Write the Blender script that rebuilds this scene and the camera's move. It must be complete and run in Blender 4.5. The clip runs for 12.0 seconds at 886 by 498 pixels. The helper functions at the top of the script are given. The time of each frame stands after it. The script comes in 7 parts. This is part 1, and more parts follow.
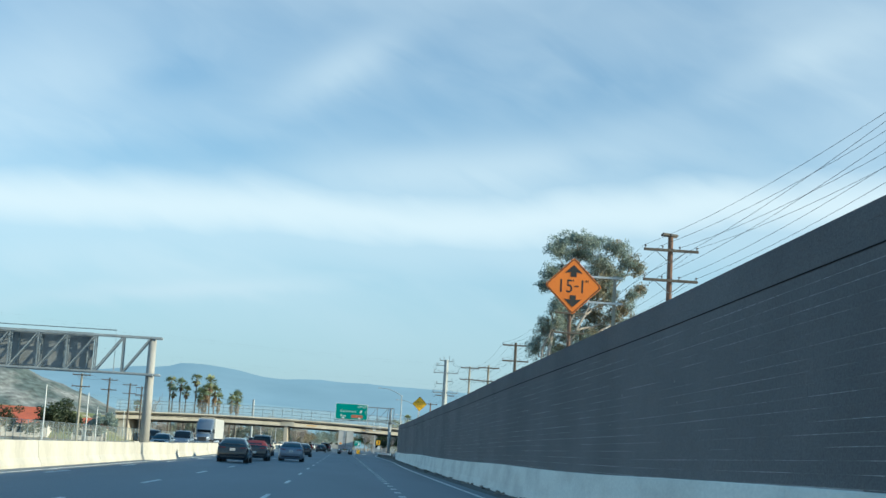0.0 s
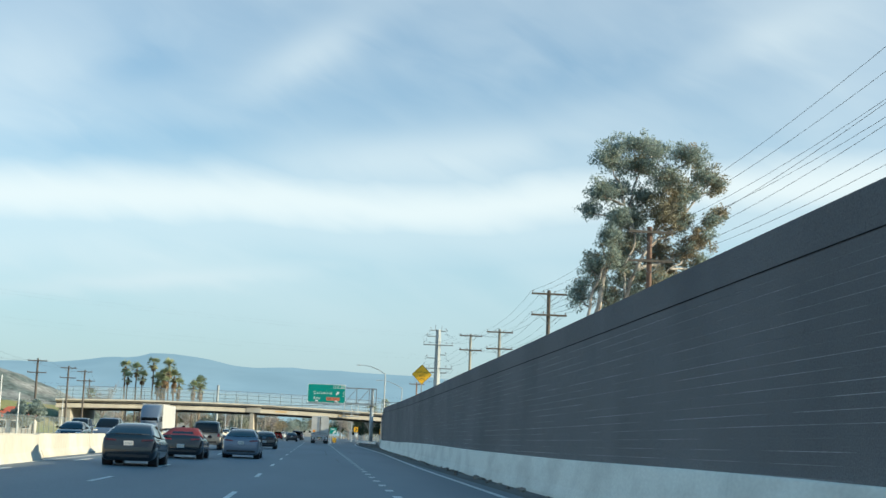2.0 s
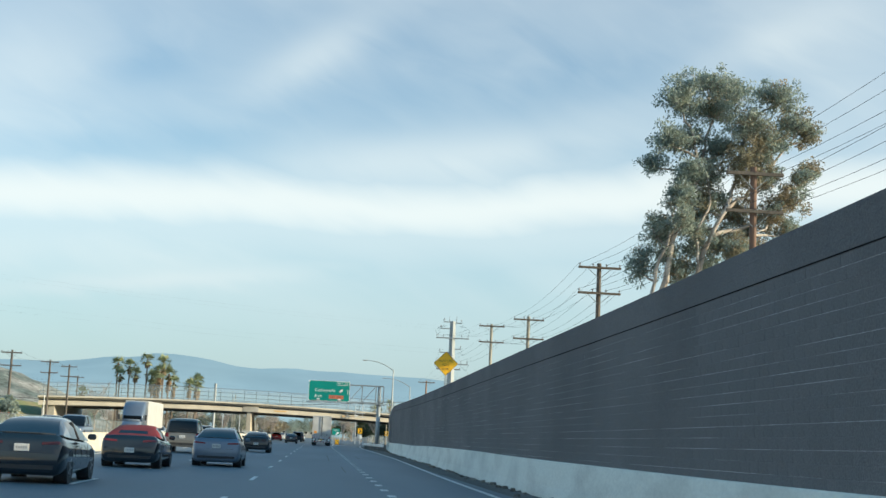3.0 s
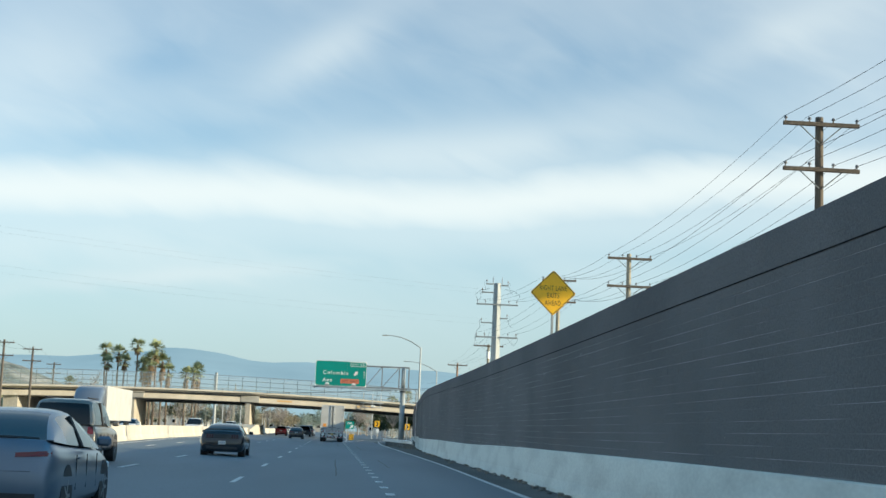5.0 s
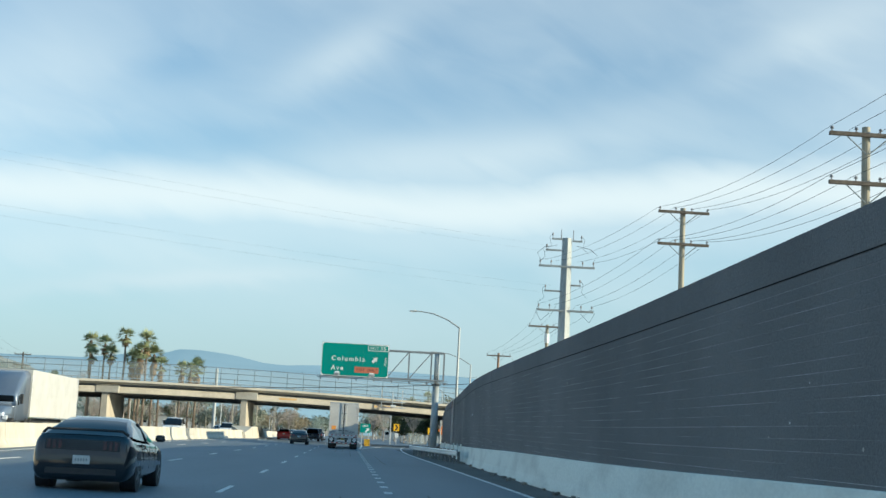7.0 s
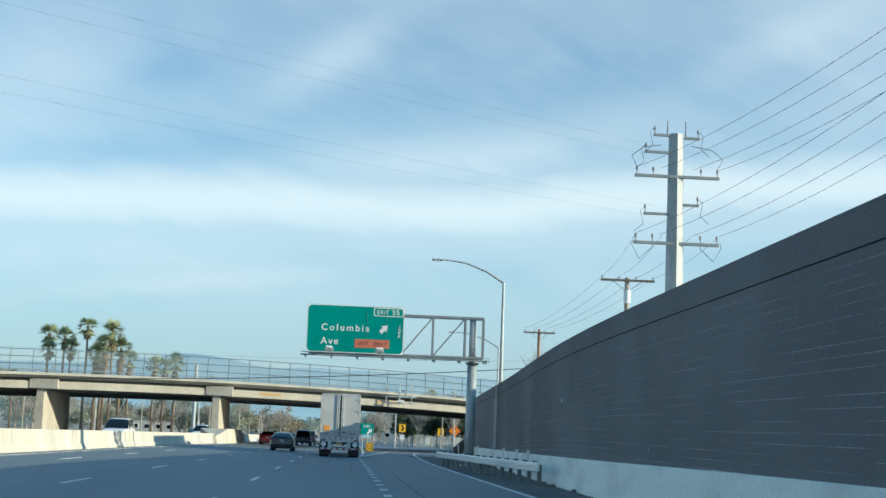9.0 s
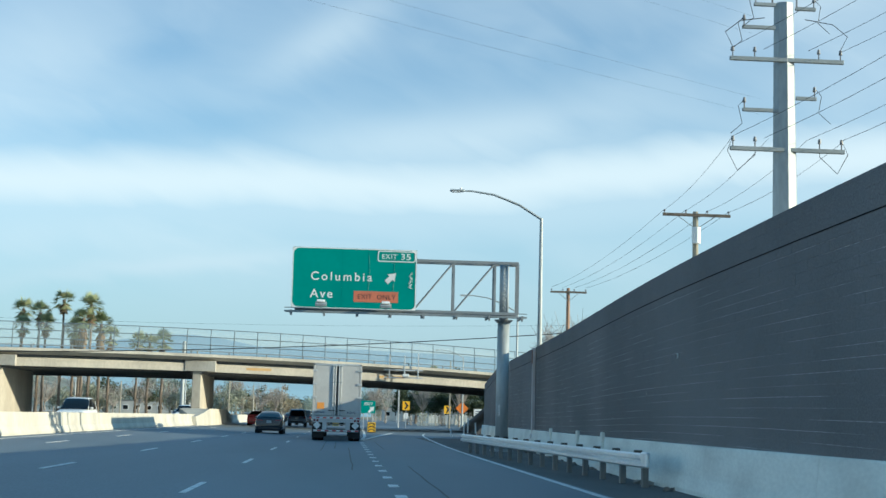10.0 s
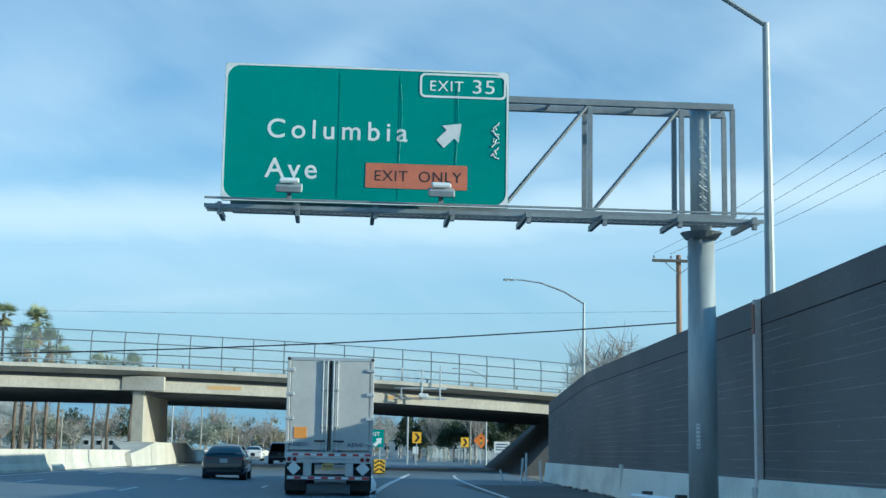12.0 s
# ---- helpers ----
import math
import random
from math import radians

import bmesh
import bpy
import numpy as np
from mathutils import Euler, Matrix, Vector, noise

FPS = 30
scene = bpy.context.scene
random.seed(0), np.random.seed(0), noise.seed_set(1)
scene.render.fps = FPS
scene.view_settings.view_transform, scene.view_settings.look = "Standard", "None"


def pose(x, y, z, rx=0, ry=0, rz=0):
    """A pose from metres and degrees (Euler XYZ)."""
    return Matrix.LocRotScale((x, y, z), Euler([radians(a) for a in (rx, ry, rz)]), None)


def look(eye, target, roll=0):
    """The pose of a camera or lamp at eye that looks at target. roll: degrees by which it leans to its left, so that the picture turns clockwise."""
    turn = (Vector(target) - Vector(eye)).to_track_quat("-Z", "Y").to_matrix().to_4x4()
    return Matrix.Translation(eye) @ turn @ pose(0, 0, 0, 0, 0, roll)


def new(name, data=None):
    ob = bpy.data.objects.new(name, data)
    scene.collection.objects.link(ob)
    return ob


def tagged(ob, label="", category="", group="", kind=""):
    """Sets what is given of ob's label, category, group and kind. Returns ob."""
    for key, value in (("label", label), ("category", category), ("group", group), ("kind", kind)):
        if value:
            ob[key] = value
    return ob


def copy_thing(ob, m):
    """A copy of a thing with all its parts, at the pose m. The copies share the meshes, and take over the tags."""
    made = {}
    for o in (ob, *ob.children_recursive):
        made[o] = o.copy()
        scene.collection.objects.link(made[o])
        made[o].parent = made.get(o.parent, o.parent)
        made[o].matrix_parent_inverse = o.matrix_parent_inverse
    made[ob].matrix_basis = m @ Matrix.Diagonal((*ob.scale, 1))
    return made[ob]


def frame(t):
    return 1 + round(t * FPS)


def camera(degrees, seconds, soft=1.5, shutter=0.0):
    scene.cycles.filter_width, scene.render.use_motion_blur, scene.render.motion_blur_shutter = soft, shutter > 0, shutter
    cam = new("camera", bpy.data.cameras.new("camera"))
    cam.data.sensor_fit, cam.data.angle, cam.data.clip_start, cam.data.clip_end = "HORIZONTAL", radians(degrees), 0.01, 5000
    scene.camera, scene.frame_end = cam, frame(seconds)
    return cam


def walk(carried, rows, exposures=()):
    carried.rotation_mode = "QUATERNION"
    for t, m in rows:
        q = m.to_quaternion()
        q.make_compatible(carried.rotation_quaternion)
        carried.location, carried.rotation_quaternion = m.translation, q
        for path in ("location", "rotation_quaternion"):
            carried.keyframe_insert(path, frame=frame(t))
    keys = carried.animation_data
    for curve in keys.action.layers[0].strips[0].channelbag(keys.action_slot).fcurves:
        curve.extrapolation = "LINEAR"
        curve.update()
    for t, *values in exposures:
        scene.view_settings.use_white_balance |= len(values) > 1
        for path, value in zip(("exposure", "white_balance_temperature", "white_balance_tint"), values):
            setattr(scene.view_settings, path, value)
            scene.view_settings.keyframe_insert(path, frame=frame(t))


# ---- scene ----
cam = camera(35.6, 12.0)
PATH = [
    (0, (-0.106, -0.44, 1.35), (0.02, 1.535, 1.641), 3.3),
    (0.5, (-0.092, 7.375, 1.352), (0.041, 9.35, 1.638), 3.2),
    (1, (-0.038, 16.558, 1.349), (0.106, 18.533, 1.631), 3.0),
    (1.5, (-0.083, 24.763, 1.347), (0.075, 26.738, 1.624), 2.5),
    (2, (-0.205, 33.882, 1.351), (-0.035, 35.856, 1.624), 2.2),
    (2.5, (-0.081, 42.223, 1.35), (0.084, 44.197, 1.626), 2.5),
    (3, (-0.103, 50.806, 1.35), (0.062, 52.78, 1.626), 2.6),
    (5, (0.392, 86.5, 1.348), (0.539, 88.477, 1.614), 2.3),
    (5.5, (0.526, 94.664, 1.349), (0.668, 96.641, 1.619), 2.3),
    (6, (0.651, 103.579, 1.349), (0.784, 105.556, 1.619), 2.9),
    (6.5, (0.697, 111.11, 1.349), (0.825, 113.088, 1.62), 3.1),
    (7, (0.644, 120.308, 1.348), (0.768, 122.285, 1.62), 2.9),
    (9, (0.601, 153.656, 1.349), (0.733, 155.633, 1.623), 2.1),
    (9.5, (0.746, 161.54, 1.347), (0.88, 163.518, 1.613), 1.9),
    (10, (0.671, 170.078, 1.349), (0.809, 172.058, 1.592), 1.4),
    (10.5, (0.686, 177.807, 1.349), (0.828, 179.789, 1.569), 1.2),
    (11, (0.699, 186.438, 1.348), (0.844, 188.419, 1.578), 1.1),
    (11.5, (0.706, 194.201, 1.349), (0.849, 196.178, 1.609), 0.7),
    (12, (0.613, 203.056, 1.348), (0.758, 205.028, 1.639), 1.0),
]
# the clip's camera drifts from a cool to a neutral and back to a cooler picture
BALANCE = [(0, 0.48, 5450, -4), (1.0, 0.50, 5650, -3), (2.0, 0.58, 5950, 0), (3.0, 0.60, 6200, 2), (5.5, 0.60, 6150, 2), (6.5, 0.58, 6050, 1), (7.0, 0.54, 5850, -1), (9.0, 0.48, 5550, -3), (10.0, 0.5, 5500, -3), (10.5, 0.54, 5650, -2), (11.0, 0.60, 6000, 0), (11.5, 0.58, 5800, -1), (12, 0.38, 4850, -7)]
walk(cam, [(t, look(eye, target, roll)) for t, eye, target, roll in PATH], BALANCE)

# ---------------------------------------------------------------- light
SUN_TO = Vector((1.0, -0.28, 0.285)).normalized()
SUN_EL = math.asin(SUN_TO.z)
SUN_ROT = math.atan2(SUN_TO.x, SUN_TO.y)

world = bpy.data.worlds.new("sky")
scene.world = world
world.use_nodes = True


def sky_nodes(tree):
    n, ln = tree.nodes, tree.links
    n.clear()

    def mk(kind, **kw):
        node = n.new(kind)
        for key, value in kw.items():
            if key == "operation":
                node.operation = value
            elif key == "ins":
                for i, v in value.items():
                    if isinstance(v, bpy.types.NodeSocket):
                        ln.new(v, node.inputs[i])
                    else:
                        node.inputs[i].default_value = v
        return node

    def m(op, a, b=0.0, c=0.0):
        return mk("ShaderNodeMath", operation=op, ins={0: a, 1: b, 2: c}).outputs[0]

    tc = mk("ShaderNodeTexCoord")
    sep = mk("ShaderNodeSeparateXYZ", ins={0: tc.outputs["Generated"]})
    x, y, z = sep.outputs
    az = m("ARCTAN2", x, y)
    el = m("ARCSINE", z)
    sky = n.new("ShaderNodeTexSky")
    sky.sky_type, sky.sun_disc = "NISHITA", False
    sky.sun_elevation, sky.sun_rotation = SUN_EL, SUN_ROT
    sky.altitude, sky.air_density, sky.dust_density, sky.ozone_density = 250, 1.0, 0.6, 2.0
    # thin cirrus: two sheets of stretched noise, and one long bank low over the horizon
    lean = m("ADD", el, m("MULTIPLY", az, -0.05))
    v1 = mk("ShaderNodeCombineXYZ", ins={0: m("MULTIPLY", az, 2.4), 1: m("MULTIPLY", lean, 9.0), 2: 3.7})
    n1 = mk("ShaderNodeTexNoise", ins={"Vector": v1.outputs[0], "Scale": 1.0, "Detail": 3.0, "Roughness": 0.42, "Distortion": 0.3})
    shear = m("ADD", el, m("MULTIPLY", az, 0.35))
    v2 = mk("ShaderNodeCombineXYZ", ins={0: m("MULTIPLY", az, 4.5), 1: m("MULTIPLY", shear, 12.0), 2: 9.1})
    n2 = mk("ShaderNodeTexNoise", ins={"Vector": v2.outputs[0], "Scale": 1.0, "Detail": 3.5, "Roughness": 0.45, "Distortion": 0.5})
    veil = mk("ShaderNodeMapRange", ins={0: m("ADD", m("MULTIPLY", n1.outputs[0], 0.55), m("MULTIPLY", n2.outputs[0], 0.45)), 1: 0.36, 2: 0.68, 3: 0.0, 4: 1.0})
    veil.interpolation_type = "SMOOTHSTEP"
    v3 = mk("ShaderNodeCombineXYZ", ins={0: m("MULTIPLY", az, 14.0), 1: m("MULTIPLY", shear, 34.0), 2: 1.3})
    n3 = mk("ShaderNodeTexNoise", ins={"Vector": v3.outputs[0], "Scale": 1.0, "Detail": 4.0, "Roughness": 0.5, "Distortion": 0.6})
    ruffle = m("SUBTRACT", n2.outputs[0], 0.5)
    fray = m("SUBTRACT", n3.outputs[0], 0.5)
    warp = m("ADD", m("ADD", lean, m("MULTIPLY", ruffle, 0.035)), m("MULTIPLY", fray, 0.012))

    def gauss(v):
        return m("POWER", 2.718, m("MULTIPLY", m("MULTIPLY", v, v), -1.0))

    bank = gauss(m("DIVIDE", m("SUBTRACT", warp, 0.168), 0.027))
    under = gauss(m("DIVIDE", m("SUBTRACT", warp, 0.150), 0.045))
    cover = m("ADD", m("MULTIPLY", veil.outputs[0], 0.26), 0.24)
    for a0, e0, half, thick, slope, amount in WISPS:
        da = m("ADD", m("SUBTRACT", az, a0), m("MULTIPLY", ruffle, 0.06))
        de = m("SUBTRACT", m("ADD", m("SUBTRACT", el, e0), m("ADD", m("MULTIPLY", ruffle, 0.03), m("MULTIPLY", fray, 0.016))), m("MULTIPLY", da, slope))
        blob = m("MULTIPLY", gauss(m("DIVIDE", da, half)), gauss(m("DIVIDE", de, thick)))
        cover = m("ADD", cover, m("MULTIPLY", blob, amount))
    cover = m("ADD", cover, m("MULTIPLY", fray, 0.20))
    cover = m("MAXIMUM", cover, m("MAXIMUM", m("MULTIPLY", bank, 0.86), m("MULTIPLY", under, 0.50)))
    cover = m("MAXIMUM", cover, 0.0)
    low = mk("ShaderNodeMapRange", ins={0: el, 1: 0.02, 2: 0.11, 3: 0.25, 4: 1.0})
    high = mk("ShaderNodeMapRange", ins={0: el, 1: 0.38, 2: 0.75, 3: 1.0, 4: 0.10})
    cover = m("MINIMUM", m("MULTIPLY", m("MULTIPLY", cover, low.outputs[0]), high.outputs[0]), 1.0)
    tint = mk("ShaderNodeMix")
    tint.data_type, tint.blend_type = "RGBA", "MULTIPLY"
    tint.inputs[0].default_value = 1.0
    ln.new(sky.outputs[0], tint.inputs[6])
    up = mk("ShaderNodeMapRange", ins={0: el, 1: 0.32, 2: 0.72, 3: 0.0, 4: 1.0})
    depth = mk("ShaderNodeMix")
    depth.data_type = "RGBA"
    ln.new(up.outputs[0], depth.inputs[0])
    depth.inputs[6].default_value, depth.inputs[7].default_value = SKY_TINT, SKY_HIGH
    ln.new(depth.outputs[2], tint.inputs[7])
    mix = mk("ShaderNodeMix")
    mix.data_type = "RGBA"
    ln.new(cover, mix.inputs[0])
    ln.new(tint.outputs[2], mix.inputs[6])
    mix.inputs[7].default_value = CLOUD
    hz = mk("ShaderNodeMapRange", ins={0: el, 1: 0.0, 2: 0.15, 3: 0.85, 4: 0.0})
    air = mk("ShaderNodeMix")
    air.data_type = "RGBA"
    ln.new(hz.outputs[0], air.inputs[0])
    ln.new(mix.outputs[2], air.inputs[6])
    air.inputs[7].default_value = HAZE
    bg = mk("ShaderNodeBackground", ins={1: 0.10})
    ln.new(air.outputs[2], bg.inputs[0])
    out = mk("ShaderNodeOutputWorld")
    ln.new(bg.outputs[0], out.inputs[0])


# wisps of cirrus and clearer gaps: bearing, elevation, half length, half thickness, slope, how much cover
WISPS = [
    (-0.174, 0.125, 0.150, 0.022, 0.08, 0.16), (-0.144, 0.100, 0.135, 0.0070, 0.15, 0.26), (-0.235, 0.242, 0.080, 0.035, 0.12, 0.26),
    (-0.022, 0.270, 0.055, 0.020, 0.56, 0.26), (0.147, 0.252, 0.110, 0.025, 0.07, -0.20), (-0.140, 0.200, 0.100, 0.014, 0.12, -0.12),
    (-0.140, 0.252, 0.035, 0.016, 0.29, -0.12), (0.282, 0.274, 0.080, 0.016, 0.38, 0.15), (0.341, 0.294, 0.070, 0.030, -0.03, 0.14),
    (0.087, 0.208, 0.123, 0.015, 0.14, 0.14),
]
SKY_TINT = (1.10, 1.18, 1.17, 1)
SKY_HIGH = (0.66, 1.76, 1.92, 1)
CLOUD = (6.6, 6.6, 6.4, 1)
HAZE = (3.0, 3.72, 4.42, 1)
sky_nodes(world.node_tree)

sun = new("sun", bpy.data.lights.new("sun", "SUN"))
sun.data.energy, sun.data.angle, sun.data.color = 5.2, radians(0.6), (1.0, 0.80, 0.55)
sun.matrix_world = look(SUN_TO * 300, (0, 0, 0))


# ---------------------------------------------------------------- materials
def surface(name, a, b=None, rough=0.7, metal=0.0, grain=30.0, patch=0.6, bump=0.15, spread=0.08, stretch=(1, 1, 1), spec=0.5, island=False, obj=0.0, lo=0.35, hi=0.65):
    """Two colours mixed by patches and fine grain in metres; bump from the grain."""
    b = b or tuple(0.8 * c for c in a)
    mt = bpy.data.materials.new(name)
    mt.use_nodes = True
    nt = mt.node_tree
    n, ln = nt.nodes, nt.links
    bs = n["Principled BSDF"]
    tc = n.new("ShaderNodeTexCoord")
    mp = n.new("ShaderNodeMapping")
    mp.inputs["Scale"].default_value = stretch
    ln.new(tc.outputs["Object"], mp.inputs[0])
    big, fine = n.new("ShaderNodeTexNoise"), n.new("ShaderNodeTexNoise")
    for node, sc, det in ((big, patch, 5.0), (fine, grain, 4.0)):
        node.inputs["Scale"].default_value, node.inputs["Detail"].default_value = sc, det
        ln.new(mp.outputs[0], node.inputs["Vector"])
    rng = n.new("ShaderNodeMapRange")
    rng.inputs[1].default_value, rng.inputs[2].default_value = lo, hi
    ln.new(big.outputs[0], rng.inputs[0])
    mix = n.new("ShaderNodeMix")
    mix.data_type = "RGBA"
    ln.new(rng.outputs[0], mix.inputs[0])
    mix.inputs[6].default_value, mix.inputs[7].default_value = (*a, 1), (*b, 1)
    hs = n.new("ShaderNodeHueSaturation")
    ln.new(mix.outputs[2], hs.inputs["Color"])
    fr = n.new("ShaderNodeMapRange")
    fr.inputs[1].default_value, fr.inputs[2].default_value = 0.3, 0.7
    fr.inputs[3].default_value, fr.inputs[4].default_value = 1 - spread, 1 + spread
    ln.new(fine.outputs[0], fr.inputs[0])
    val = fr.outputs[0]
    if island or obj:
        src = n.new("ShaderNodeNewGeometry").outputs["Random Per Island"] if island else n.new("ShaderNodeObjectInfo").outputs["Random"]
        ir = n.new("ShaderNodeMapRange")
        amount = obj or 0.15
        ir.inputs[3].default_value, ir.inputs[4].default_value = 1 - amount, 1 + amount
        ln.new(src, ir.inputs[0])
        mu = n.new("ShaderNodeMath")
        mu.operation = "MULTIPLY"
        ln.new(val, mu.inputs[0])
        ln.new(ir.outputs[0], mu.inputs[1])
        val = mu.outputs[0]
    ln.new(val, hs.inputs["Value"])
    ln.new(hs.outputs[0], bs.inputs["Base Color"])
    bs.inputs["Roughness"].default_value, bs.inputs["Metallic"].default_value = rough, metal
    bs.inputs["Specular IOR Level"].default_value = spec
    if bump:
        bu = n.new("ShaderNodeBump")
        bu.inputs["Strength"].default_value, bu.inputs["Distance"].default_value = bump, 0.02
        ln.new(fine.outputs[0], bu.inputs["Height"])
        ln.new(bu.outputs[0], bs.inputs["Normal"])
    return mt


def glass_dark(name, tint=(0.008, 0.011, 0.014)):
    mt = bpy.data.materials.new(name)
    mt.use_nodes = True
    bs = mt.node_tree.nodes["Principled BSDF"]
    bs.inputs["Base Color"].default_value, bs.inputs["Roughness"].default_value = (*tint, 1), 0.03
    bs.inputs["Specular IOR Level"].default_value = 0.45
    return mt


def paint(name, c, rough=0.33, metal=0.0, coat=0.35):
    mt = surface(name, c, tuple(0.93 * v for v in c), rough, metal, 60, 1.2, 0.0, 0.03)
    mt.node_tree.nodes["Principled BSDF"].inputs["Coat Weight"].default_value = coat
    mt.node_tree.nodes["Principled BSDF"].inputs["Coat Roughness"].default_value = 0.08
    return mt


def lamp_red(name, c=(0.17, 0.014, 0.018)):
    return paint(name, c, 0.15)


